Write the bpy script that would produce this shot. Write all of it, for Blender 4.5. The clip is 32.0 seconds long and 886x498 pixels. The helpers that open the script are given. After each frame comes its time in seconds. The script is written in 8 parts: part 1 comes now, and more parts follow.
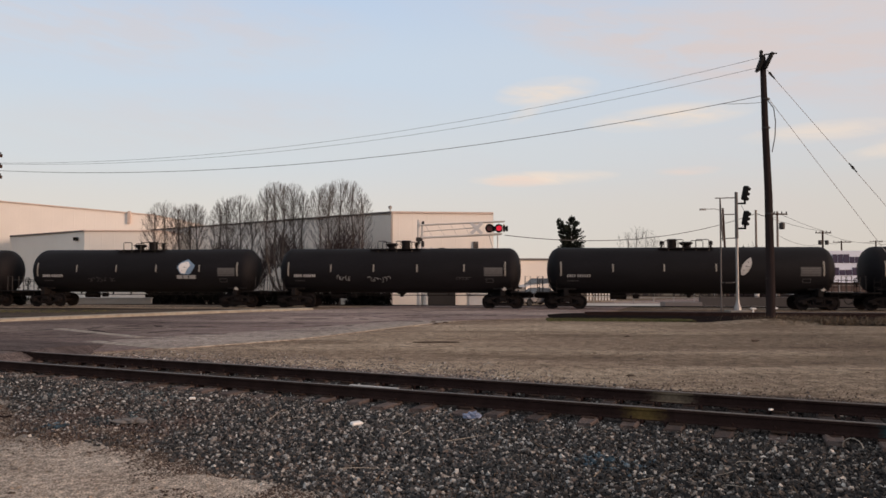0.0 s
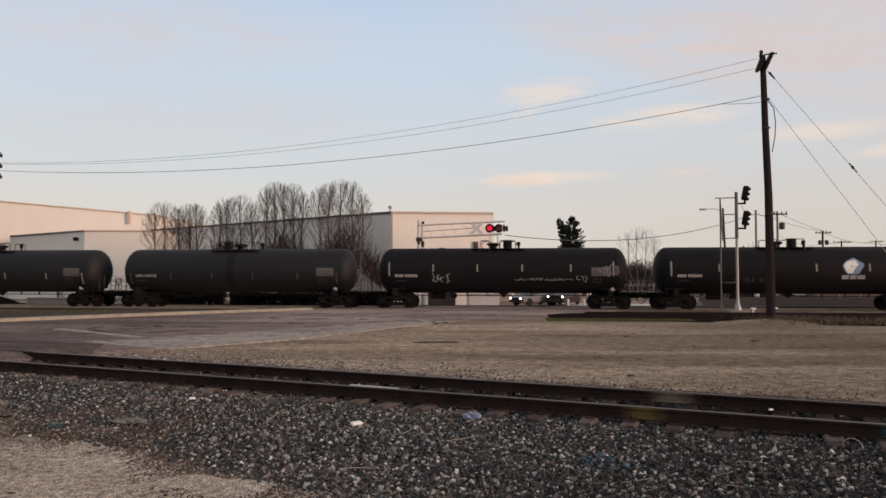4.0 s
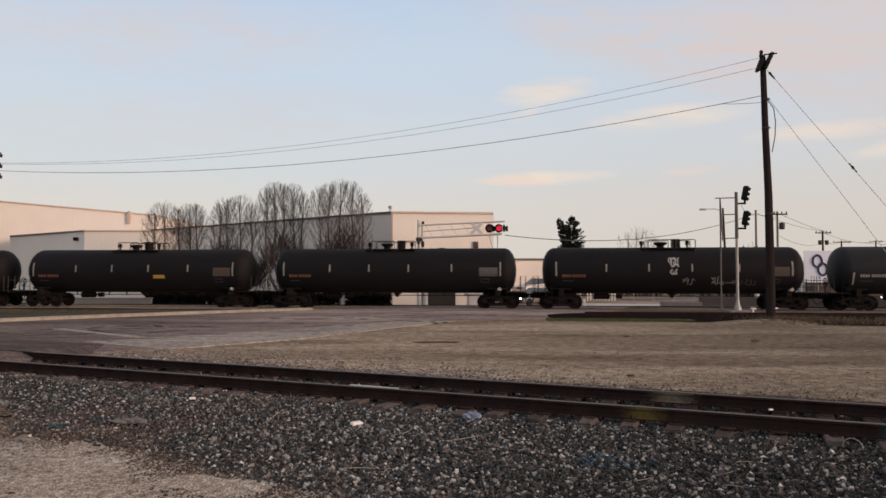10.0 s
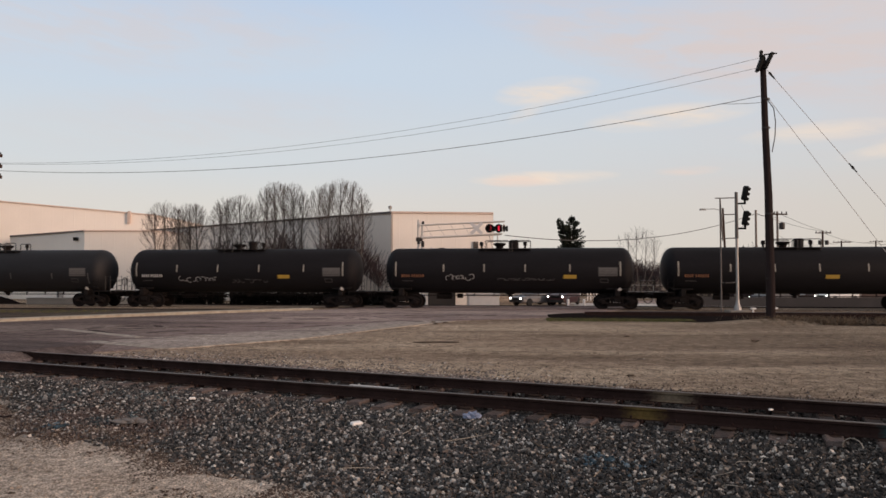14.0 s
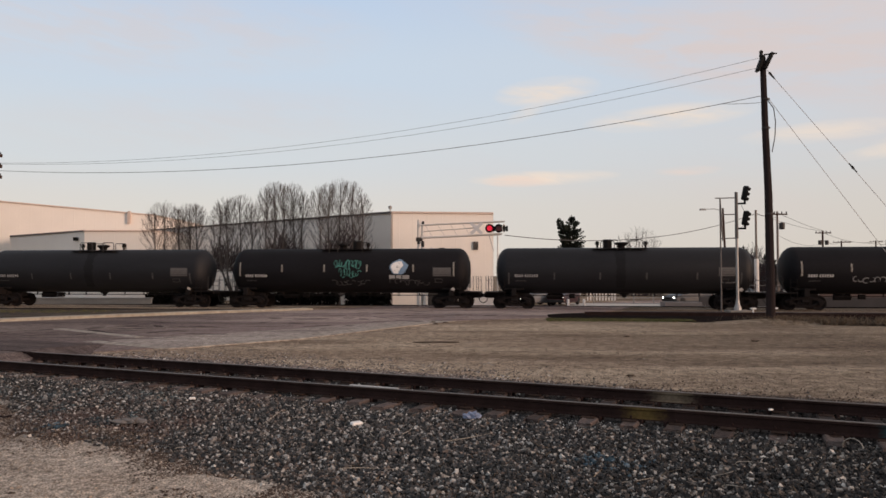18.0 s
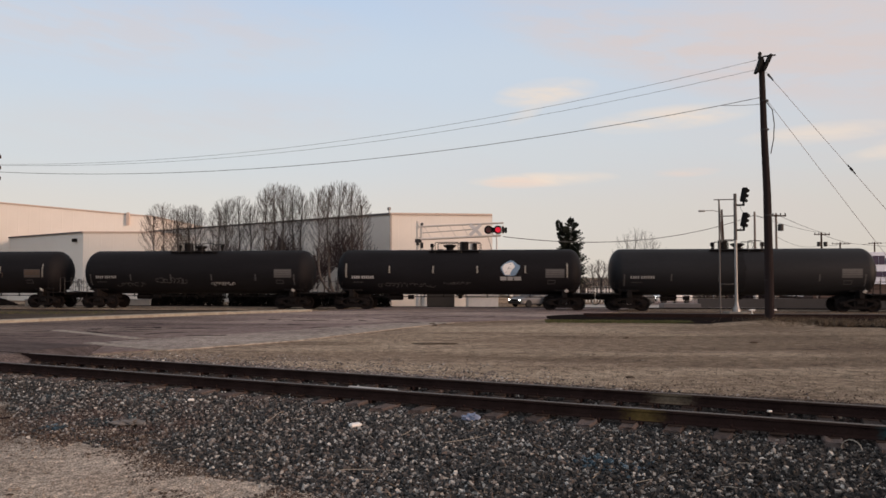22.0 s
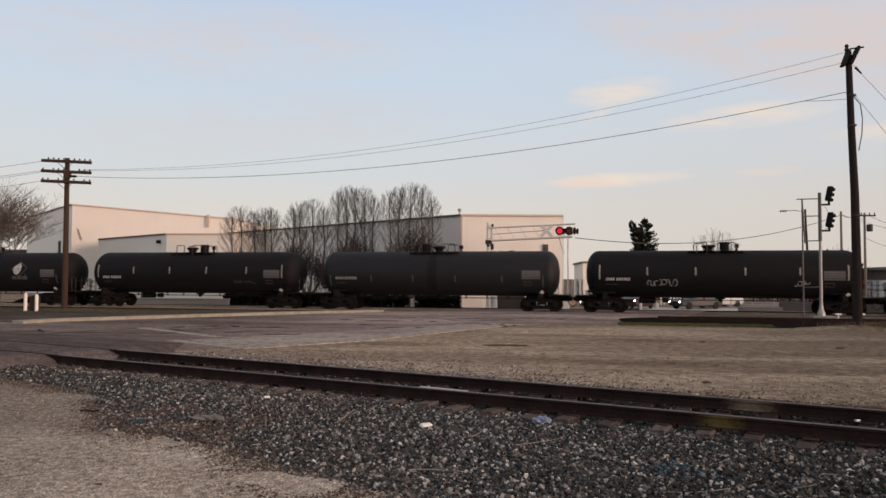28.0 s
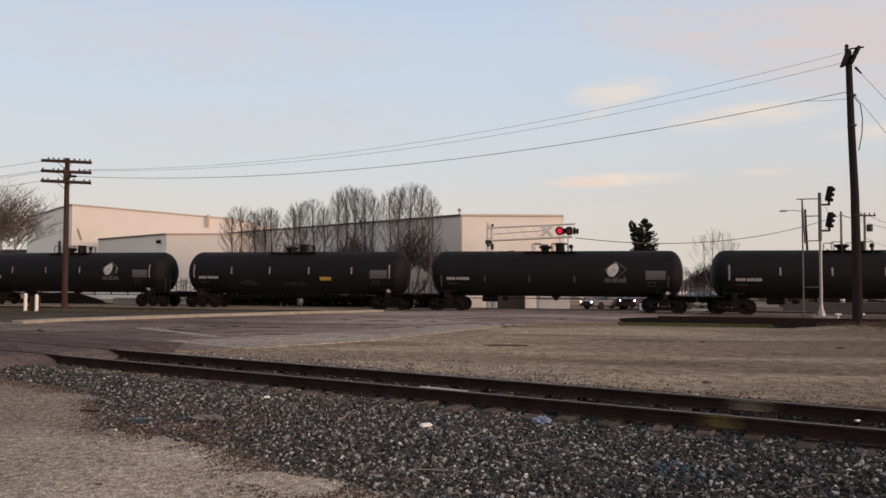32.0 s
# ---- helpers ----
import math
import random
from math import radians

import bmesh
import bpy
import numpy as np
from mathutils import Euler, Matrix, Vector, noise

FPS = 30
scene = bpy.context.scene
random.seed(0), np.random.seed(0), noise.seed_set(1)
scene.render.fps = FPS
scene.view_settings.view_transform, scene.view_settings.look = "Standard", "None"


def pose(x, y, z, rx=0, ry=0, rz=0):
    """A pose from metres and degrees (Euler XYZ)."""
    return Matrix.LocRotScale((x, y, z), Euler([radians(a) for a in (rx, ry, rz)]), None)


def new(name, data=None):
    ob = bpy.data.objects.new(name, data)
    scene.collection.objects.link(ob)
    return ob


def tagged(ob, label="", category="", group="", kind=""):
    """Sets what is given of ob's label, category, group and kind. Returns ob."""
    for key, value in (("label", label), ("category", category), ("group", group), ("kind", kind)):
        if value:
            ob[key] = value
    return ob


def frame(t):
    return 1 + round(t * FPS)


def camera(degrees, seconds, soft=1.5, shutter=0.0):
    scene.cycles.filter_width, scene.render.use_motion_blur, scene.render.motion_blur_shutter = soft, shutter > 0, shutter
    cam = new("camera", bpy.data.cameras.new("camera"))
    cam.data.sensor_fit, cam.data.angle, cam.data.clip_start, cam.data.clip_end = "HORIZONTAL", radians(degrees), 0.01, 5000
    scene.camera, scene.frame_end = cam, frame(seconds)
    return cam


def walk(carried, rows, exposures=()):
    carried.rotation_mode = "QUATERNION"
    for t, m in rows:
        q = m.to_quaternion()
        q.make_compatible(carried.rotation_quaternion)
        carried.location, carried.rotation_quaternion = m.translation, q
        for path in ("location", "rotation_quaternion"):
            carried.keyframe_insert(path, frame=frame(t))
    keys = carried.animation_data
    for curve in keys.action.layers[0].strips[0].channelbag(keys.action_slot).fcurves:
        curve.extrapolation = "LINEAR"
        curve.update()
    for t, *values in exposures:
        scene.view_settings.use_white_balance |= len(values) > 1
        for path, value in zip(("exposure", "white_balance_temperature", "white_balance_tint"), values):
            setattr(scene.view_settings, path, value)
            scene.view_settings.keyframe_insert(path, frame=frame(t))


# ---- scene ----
cam = camera(61.7, 32.0, soft=1.55, shutter=0.2)
EYE = 2.17
walk(cam, [
    (0.0, pose(0, 0, EYE, 92.050, 0.000, 0.000)),
    (21.2, pose(0, 0, EYE, 92.053, -0.003, -0.003)),
    (21.5, pose(0, 0, EYE, 92.057, -0.007, -0.006)),
    (22.0, pose(0, 0, EYE, 92.164, -0.018, -0.080)),
    (22.5, pose(0, 0, EYE, 92.215, -0.050, -0.204)),
    (23.0, pose(0, 0, EYE, 92.268, -0.050, -0.303)),
    (23.5, pose(0, 0, EYE, 92.285, -0.040, -0.330)),
    (24.0, pose(0, 0, EYE, 92.280, -0.040, -0.388)),
    (24.5, pose(0, 0, EYE, 92.285, -0.022, -0.412)),
    (25.0, pose(0, 0, EYE, 92.263, 0.030, -0.354)),
    (25.1, pose(0, 0, EYE, 92.267, 0.060, 0.152)),
    (25.2, pose(0, 0, EYE, 92.270, 0.061, 0.960)),
    (25.3, pose(0, 0, EYE, 92.273, 0.063, 1.590)),
    (25.4, pose(0, 0, EYE, 92.277, 0.060, 1.987)),
    (25.5, pose(0, 0, EYE, 92.281, 0.050, 2.366)),
    (26.2, pose(0, 0, EYE, 92.270, -0.080, 4.250)),
    (26.9, pose(0, 0, EYE, 92.255, -0.220, 5.250)),
    (27.5, pose(0, 0, EYE, 92.252, -0.247, 5.380)),
    (28.0, pose(0, 0, EYE, 92.252, -0.247, 5.346)),
    (32.0, pose(0, 0, EYE, 92.252, -0.247, 5.346)),
], [(0, 0.0), (32, 0.0)])

# ---- sky and sun: dusk, the glow low on the right behind the camera ----
SUN_AZ, SUN_EL = 118.0, 7.0          # degrees clockwise from +y, and above the horizon


def make_world():
    w = bpy.data.worlds.new("dusk_sky")
    scene.world = w
    w.use_nodes = True
    nt = w.node_tree
    nt.nodes.clear()
    N, L = nt.nodes.new, nt.links.new

    def val(op, a, b=None, c=None):
        n = N("ShaderNodeMath")
        n.operation = op
        for i, v in enumerate((a, b, c)):
            if v is None:
                continue
            if isinstance(v, (int, float)):
                n.inputs[i].default_value = v
            else:
                L(v, n.inputs[i])
        return n.outputs[0]

    def mix(f, a, b):
        n = N("ShaderNodeMix")
        n.data_type = "RGBA"
        for s, v in ((n.inputs[0], f), (n.inputs[6], a), (n.inputs[7], b)):
            if isinstance(v, (int, float)):
                s.default_value = v
            elif isinstance(v, tuple):
                s.default_value = (*v, 1)
            else:
                L(v, s)
        return n.outputs[2]

    tc = N("ShaderNodeTexCoord").outputs["Generated"]
    sep = N("ShaderNodeSeparateXYZ")
    L(tc, sep.inputs[0])
    x, y, z = sep.outputs
    az = val("ARCTAN2", x, y)                       # radians, 0 straight ahead, right positive
    el = val("ARCSINE", z)
    sky = N("ShaderNodeTexSky")
    sky.sky_type, sky.sun_disc = "NISHITA", False
    sky.sun_elevation, sky.sun_rotation = radians(SUN_EL), radians(SUN_AZ)
    sky.air_density, sky.dust_density = 1.0, 1.5
    hz = N("ShaderNodeMix")
    hz.data_type, hz.blend_type = "RGBA", "MULTIPLY"
    hz.inputs[0].default_value = 1
    L(sky.outputs[0], hz.inputs[6])
    hz.inputs[7].default_value = (0.075, 0.07, 0.07, 1)
    ramp = N("ShaderNodeValToRGB")
    cr = ramp.color_ramp
    cr.interpolation = "EASE"
    stops = SKY_STOPS
    cr.elements[0].position, cr.elements[0].color = stops[0][0], (*stops[0][1], 1)
    cr.elements[1].position, cr.elements[1].color = stops[-1][0], (*stops[-1][1], 1)
    for p, c in stops[1:-1]:
        cr.elements.new(p).color = (*c, 1)
    L(val("MULTIPLY", el, 1 / 1.5708), ramp.inputs[0])
    base = mix(0.92, hz.outputs[2], ramp.outputs[0])
    # warmer and a little darker towards the right
    right = val("SMOOTH_MIN", val("MAXIMUM", val("MULTIPLY_ADD", az, 1.1, 0.12), 0.0), 1.0, 0.2)
    base = mix(val("MULTIPLY", right, 0.55), base, (0.60, 0.598, 0.62))
    low = val("MAXIMUM", val("SUBTRACT", 1.0, val("MULTIPLY", el, 5.6)), 0.0)
    base = mix(val("MULTIPLY", val("MULTIPLY", right, low), 0.85), base, (0.648, 0.570, 0.452))

    def clouds(sx, sy, tilt, lo, hi, seed, detail=4.0):
        c = N("ShaderNodeCombineXYZ")
        u = val("ADD", val("MULTIPLY", az, math.cos(tilt)), val("MULTIPLY", el, math.sin(tilt)))
        v = val("SUBTRACT", val("MULTIPLY", el, math.cos(tilt)), val("MULTIPLY", az, math.sin(tilt)))
        L(val("MULTIPLY", u, sx), c.inputs[0])
        L(val("MULTIPLY", v, sy), c.inputs[1])
        c.inputs[2].default_value = seed
        n = N("ShaderNodeTexNoise")
        n.inputs["Scale"].default_value = 1.0
        n.inputs["Detail"].default_value = detail
        n.inputs["Roughness"].default_value = 0.55
        n.inputs["Distortion"].default_value = 0.35
        L(c.outputs[0], n.inputs["Vector"])
        m = N("ShaderNodeMapRange")
        m.interpolation_type = "SMOOTHSTEP"
        L(n.outputs[0], m.inputs[0])
        m.inputs[1].default_value, m.inputs[2].default_value = lo, hi
        return m.outputs[0]

    def streak(a0, e0, la, le, tilt):
        """A soft streak of cloud at azimuth a0, elevation e0 (radians)."""
        da, de = val("SUBTRACT", az, a0), val("SUBTRACT", el, e0)
        u = val("ADD", val("MULTIPLY", da, math.cos(tilt)), val("MULTIPLY", de, math.sin(tilt)))
        v = val("SUBTRACT", val("MULTIPLY", de, math.cos(tilt)), val("MULTIPLY", da, math.sin(tilt)))
        q = val("ADD", val("POWER", val("ABSOLUTE", val("DIVIDE", u, la)), 2.0), val("POWER", val("ABSOLUTE", val("DIVIDE", v, le)), 2.0))
        return val("MAXIMUM", val("SUBTRACT", 1.0, q), 0.0)

    wisp = clouds(13, 62, -0.1, 0.36, 0.64, 3.1, 6.0)
    haze = clouds(2.2, 9, -0.25, 0.38, 0.72, 7.7)
    pink = (0.695, 0.600, 0.578)
    salmon = (0.86, 0.66, 0.56)
    cream = (0.86, 0.73, 0.62)
    high = val("SUBTRACT", 1.0, low)
    base = mix(val("MULTIPLY", val("MULTIPLY", haze, high), val("MULTIPLY_ADD", right, 0.6, 0.10)), base, pink)
    for a0, e0, la, le, tilt, k, col in STREAKS:
        f = val("MULTIPLY", val("MULTIPLY", streak(a0, e0, la, le, tilt), val("MULTIPLY_ADD", wisp, 0.65, 0.35)), k)
        base = mix(f, base, (cream, pink, salmon)[col])
    bg = N("ShaderNodeBackground")
    bg.inputs[1].default_value = SKY_STRENGTH
    L(base, bg.inputs[0])
    out = N("ShaderNodeOutputWorld")
    L(bg.outputs[0], out.inputs[0])


SKY_STRENGTH = 1.0
SKY_STOPS = [(0.0, (0.78, 0.70, 0.62)), (0.05, (0.755, 0.72, 0.675)), (0.10, (0.690, 0.73, 0.765)), (0.17, (0.625, 0.72, 0.835)),
             (0.25, (0.54, 0.665, 0.855)), (0.40, (0.52, 0.53, 0.57)), (1.0, (0.46, 0.43, 0.43))]
# azimuth and elevation of each soft streak of cloud, its half-length and half-height, tilt, strength, tint
STREAKS = [(0.36, 0.275, 0.36, 0.055, -0.25, 0.85, 1), (0.53, 0.285, 0.25, 0.060, -0.20, 0.75, 1), (-0.40, 0.30, 0.34, 0.060, 0.05, 0.45, 1), (-0.30, 0.20, 0.30, 0.05, 0.10, 0.25, 1),
           (0.135, 0.130, 0.105, 0.011, 0.02, 1.0, 0), (0.100, 0.126, 0.050, 0.009, 0.0, 0.8, 2), (0.165, 0.131, 0.050, 0.007, 0.03, 0.9, 0), (0.140, 0.243, 0.075, 0.020, 0.08, 0.9, 0), (0.112, 0.215, 0.03, 0.010, 0.4, 0.5, 0),
           (0.300, 0.203, 0.115, 0.018, 0.05, 0.85, 0), (0.320, 0.134, 0.045, 0.007, 0.0, 0.5, 2), (0.475, 0.172, 0.10, 0.014, 0.03, 0.7, 0), (0.545, 0.145, 0.06, 0.010, 0.12, 0.6, 0), (0.62, 0.165, 0.10, 0.012, 0.15, 0.5, 0)]
make_world()


def make_sun():
    lamp = bpy.data.lights.new("sun", "SUN")
    lamp.energy, lamp.angle, lamp.color = 2.8, radians(20), (1.0, 0.66, 0.47)
    ob = new("sun", lamp)
    a, e = radians(SUN_AZ), radians(SUN_EL)
    d = Vector((math.sin(a) * math.cos(e), math.cos(a) * math.cos(e), math.sin(e)))
    ob.matrix_world = Matrix.Translation(d * 200) @ d.to_track_quat("Z", "Y").to_matrix().to_4x4()


make_sun()

# ---- materials ----


def material(name, color, rough=0.8, metal=0.0, var=0.15, scale=3.0, fine=40.0, bump=0.15, tint=None, rand=0.0, island=0.0, spec=0.5, emit=None, stretch=(1, 1, 1)):
    """Two scales of noise over a base colour (object space), with bump; rand: spread by object, island: by loose piece."""
    m = bpy.data.materials.new(name)
    m.use_nodes = True
    nt = m.node_tree
    N, L = nt.nodes.new, nt.links.new
    bs = nt.nodes["Principled BSDF"]
    bs.inputs["Roughness"].default_value, bs.inputs["Metallic"].default_value = rough, metal
    bs.inputs["Specular IOR Level"].default_value = spec
    tc = N("ShaderNodeTexCoord")
    mp = N("ShaderNodeMapping")
    mp.inputs["Scale"].default_value = stretch
    L(tc.outputs["Object"], mp.inputs[0])

    def noise_tex(s, det):
        n = N("ShaderNodeTexNoise")
        n.inputs["Scale"].default_value, n.inputs["Detail"].default_value = s, det
        L(mp.outputs[0], n.inputs["Vector"])
        return n.outputs[0]

    def math_node(op, a, b):
        n = N("ShaderNodeMath")
        n.operation = op
        for i, v in enumerate((a, b)):
            if isinstance(v, (int, float)):
                n.inputs[i].default_value = v
            else:
                L(v, n.inputs[i])
        return n.outputs[0]

    big, small = noise_tex(scale, 4.0), noise_tex(fine, 3.0)
    f = math_node("ADD", math_node("MULTIPLY", math_node("SUBTRACT", big, 0.5), 2.4 * var), math_node("MULTIPLY", math_node("SUBTRACT", small, 0.5), 1.6 * var))
    if rand:
        f = math_node("ADD", f, math_node("MULTIPLY", math_node("SUBTRACT", N("ShaderNodeObjectInfo").outputs["Random"], 0.5), 2 * rand))
    if island:
        f = math_node("ADD", f, math_node("MULTIPLY", math_node("SUBTRACT", N("ShaderNodeNewGeometry").outputs["Random Per Island"], 0.5), 2 * island))
    hsv = N("ShaderNodeHueSaturation")
    hsv.inputs["Color"].default_value = (*color, 1)
    src = None
    if tint:
        mx = N("ShaderNodeMix")
        mx.data_type = "RGBA"
        mx.inputs[6].default_value, mx.inputs[7].default_value = (*color, 1), (*tint, 1)
        mr = N("ShaderNodeMapRange")
        mr.inputs[1].default_value, mr.inputs[2].default_value = 0.42, 0.62
        L(noise_tex(scale * 2.3, 6.0), mr.inputs[0])
        L(mr.outputs[0], mx.inputs[0])
        L(mx.outputs[2], hsv.inputs["Color"])
    L(math_node("MAXIMUM", math_node("ADD", f, 1.0), 0.05), hsv.inputs["Value"])
    L(hsv.outputs[0], bs.inputs["Base Color"])
    if bump:
        bp = N("ShaderNodeBump")
        bp.inputs["Strength"].default_value, bp.inputs["Distance"].default_value = bump, 0.02
        L(small, bp.inputs["Height"])
        L(bp.outputs[0], bs.inputs["Normal"])
    if emit:
        bs.inputs["Emission Color"].default_value, bs.inputs["Emission Strength"].default_value = (*emit[0], 1), emit[1]
    return m


def speckled(name, stops, rough=0.9):
    """Loose stones: each takes its own colour from a ramp."""
    m = bpy.data.materials.new(name)
    m.use_nodes = True
    nt = m.node_tree
    N, L = nt.nodes.new, nt.links.new
    bs = nt.nodes["Principled BSDF"]
    bs.inputs["Roughness"].default_value = rough
    bs.inputs["Specular IOR Level"].default_value = 0.15
    ramp = N("ShaderNodeValToRGB")
    cr = ramp.color_ramp
    cr.elements[0].position, cr.elements[0].color = stops[0][0], (*stops[0][1], 1)
    cr.elements[1].position, cr.elements[1].color = stops[-1][0], (*stops[-1][1], 1)
    for q, c in stops[1:-1]:
        cr.elements.new(q).color = (*c, 1)
    L(N("ShaderNodeNewGeometry").outputs["Random Per Island"], ramp.inputs[0])
    n = N("ShaderNodeTexNoise")
    n.inputs["Scale"].default_value = 60
    L(N("ShaderNodeTexCoord").outputs["Object"], n.inputs["Vector"])
    hsv = N("ShaderNodeHueSaturation")
    mr = N("ShaderNodeMapRange")
    mr.inputs[3].default_value, mr.inputs[4].default_value = 0.6, 1.4
    L(n.outputs[0], mr.inputs[0])
    L(mr.outputs[0], hsv.inputs["Value"])
    L(ramp.outputs[0], hsv.inputs["Color"])
    L(hsv.outputs[0], bs.inputs["Base Color"])
    return m


def gravelly(name, base, worn, dark, grain=(9.0, 34.0), streak=(1, 1, 1), amount=0.5, soft=(5, 6), x_gain=None, deep=None):
    """Ground: broad worn and dark areas drawn out along the traffic, with coarse and fine grit."""
    m = bpy.data.materials.new(name)
    m.use_nodes = True
    nt = m.node_tree
    N, L = nt.nodes.new, nt.links.new
    bs = nt.nodes["Principled BSDF"]
    bs.inputs["Roughness"].default_value = 0.95
    bs.inputs["Specular IOR Level"].default_value = 0.02
    tc = N("ShaderNodeTexCoord").outputs["Object"]
    mp = N("ShaderNodeMapping")
    mp.inputs["Scale"].default_value = streak
    mp.inputs["Rotation"].default_value = (0, 0, 0.12)
    L(tc, mp.inputs[0])

    def tex(s, det, vec, lo, hi, a=0.0, b=1.0):
        n = N("ShaderNodeTexNoise")
        n.inputs["Scale"].default_value, n.inputs["Detail"].default_value = s, det
        n.inputs["Roughness"].default_value = 0.65
        L(vec, n.inputs["Vector"])
        r = N("ShaderNodeMapRange")
        for i, v in enumerate((lo, hi, a, b)):
            r.inputs[i + 1].default_value = v
        L(n.outputs[0], r.inputs[0])
        return r.outputs[0]

    def blend(f, a, b):
        n = N("ShaderNodeMix")
        n.data_type = "RGBA"
        L(f, n.inputs[0])
        for s, v in ((n.inputs[6], a), (n.inputs[7], b)):
            if isinstance(v, tuple):
                s.default_value = (*v, 1)
            else:
                L(v, s)
        return n.outputs[2]

    col = blend(tex(0.22, soft[0], mp.outputs[0], 0.45, 0.60), base, worn)
    col = blend(tex(0.34, soft[1], mp.outputs[0], 0.50, 0.74), col, dark)
    hsv = N("ShaderNodeHueSaturation")
    L(col, hsv.inputs["Color"])
    mul = N("ShaderNodeMath")
    mul.operation = "MULTIPLY"
    L(tex(grain[0], 4, tc, 0.34, 0.66, 1 - amount * 0.6, 1 + amount * 0.6), mul.inputs[0])
    fine = tex(grain[1], 3, tc, 0.36, 0.64, 1 - amount, 1 + amount)
    L(fine, mul.inputs[1])
    value = mul.outputs[0]
    for axis, span in ((0, x_gain), (1, deep)):
        if not span:
            continue
        # value scaled from one side to the other, by the plan
        sx = N("ShaderNodeSeparateXYZ")
        L(tc, sx.inputs[0])
        r = N("ShaderNodeMapRange")
        r.interpolation_type = "SMOOTHSTEP"
        for i, v in enumerate(span):
            r.inputs[i + 1].default_value = v
        L(sx.outputs[axis], r.inputs[0])
        m2 = N("ShaderNodeMath")
        m2.operation = "MULTIPLY"
        L(value, m2.inputs[0])
        L(r.outputs[0], m2.inputs[1])
        value = m2.outputs[0]
    L(value, hsv.inputs["Value"])
    L(hsv.outputs[0], bs.inputs["Base Color"])
    bp = N("ShaderNodeBump")
    bp.inputs["Strength"].default_value, bp.inputs["Distance"].default_value = 0.6, 0.03
    L(fine, bp.inputs["Height"])
    L(bp.outputs[0], bs.inputs["Normal"])
    return m


M_LOT = gravelly("gravel_lot", (0.212, 0.163, 0.122), (0.318, 0.254, 0.190), (0.124, 0.090, 0.067), (3.0, 36.0), (0.30, 1, 1), 0.62, (2.5, 2.5), (-1.0, 14.0, 1.38, 0.98))
M_DIRT = gravelly("packed_dirt", (0.49, 0.410, 0.340), (0.58, 0.502, 0.428), (0.32, 0.250, 0.196), (9.0, 48.0), (0.8, 1, 1), 0.85, (5, 6), (-5.7, -3.7, 0.80, 1.12), (9.3, 10.5, 1.0, 0.72))
M_ASPHALT = gravelly("worn_asphalt", (0.168, 0.130, 0.121), (0.255, 0.205, 0.183), (0.080, 0.061, 0.059), (3.0, 30.0), (0.35, 1, 1), 0.4, (4, 5), (-17.0, -4.0, 0.86, 1.50))
M_CONCRETE = material("old_concrete", (0.24, 0.215, 0.19), 0.9, var=0.18, scale=1.2, fine=30, bump=0.3, spec=0.08)
M_KERB = material("painted_kerb", (0.345, 0.318, 0.262), 0.85, var=0.25, scale=2.0, fine=30, bump=0.3, tint=(0.285, 0.246, 0.200), spec=0.08)
M_PAINTLINE = material("worn_pale_strip", (0.40, 0.345, 0.29), 0.85, var=0.3, scale=2.0, fine=20, bump=0.2, tint=(0.21, 0.172, 0.148), spec=0.08)
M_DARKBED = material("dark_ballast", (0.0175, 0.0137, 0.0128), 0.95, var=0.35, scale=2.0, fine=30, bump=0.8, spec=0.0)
M_BEDFINE = gravelly("ballast_fines", (0.060, 0.053, 0.050), (0.085, 0.074, 0.066), (0.035, 0.031, 0.030), (16.0, 50.0), (1, 1, 1), 0.6)
M_RAIL = material("rusty_rail", (0.0265, 0.0168, 0.0156), 0.85, 0.0, var=0.5, scale=3.0, fine=40, bump=0.3, spec=0.03)
M_RAILTOP = material("worn_rail_head", (0.11, 0.088, 0.075), 0.5, 0.7, var=0.15, scale=4.0, fine=60, bump=0.1)
M_TIE = material("weathered_tie", (0.118, 0.094, 0.087), 0.95, var=0.4, scale=6.0, fine=70, bump=0.7, rand=0.3, stretch=(1, 5, 5), spec=0.08)
M_STONE = speckled("ballast_stone", [(0.0, (0.024, 0.025, 0.026)), (0.40, (0.054, 0.055, 0.056)), (0.64, (0.100, 0.096, 0.093)), (0.75, (0.15, 0.115, 0.098)), (0.86, (0.24, 0.225, 0.210)), (0.95, (0.40, 0.38, 0.355)), (1.0, (0.56, 0.54, 0.51))])
M_PEBBLE = speckled("lot_pebble", [(0.0, (0.20, 0.160, 0.125)), (0.5, (0.34, 0.280, 0.228)), (0.85, (0.42, 0.36, 0.305)), (1.0, (0.52, 0.47, 0.41))])
M_TIEDARK = material("dark_tie_middle", (0.050, 0.041, 0.039), 0.9, var=0.4, scale=6.0, fine=70, bump=0.7, rand=0.3, stretch=(1, 5, 5), spec=0.08)
M_TANK = material("black_tank_paint", (0.0092, 0.0084, 0.0098), 0.66, var=0.34, scale=1.2, fine=12, bump=0.05, spec=0.13, stretch=(0.35, 1, 1))
M_TANKGREY = material("grey_tank_paint", (0.0122, 0.0123, 0.0148), 0.62, var=0.30, scale=1.2, fine=12, bump=0.05, spec=0.24, stretch=(0.35, 1, 1))
M_SPILL = material("dull_spillage", (0.0108, 0.0106, 0.0125), 0.70, var=0.34, scale=1.2, fine=12, bump=0.05, spec=0.16, stretch=(0.35, 1, 1))
M_STEEL = material("dark_frame_steel", (0.0125, 0.0108, 0.0108), 0.75, var=0.3, scale=3.0, fine=30, bump=0.2, spec=0.08)
M_WHEEL = material("brown_wheel_steel", (0.0128, 0.0104, 0.0102), 0.8, 0.0, var=0.3, scale=4.0, fine=30, bump=0.2, spec=0.08)
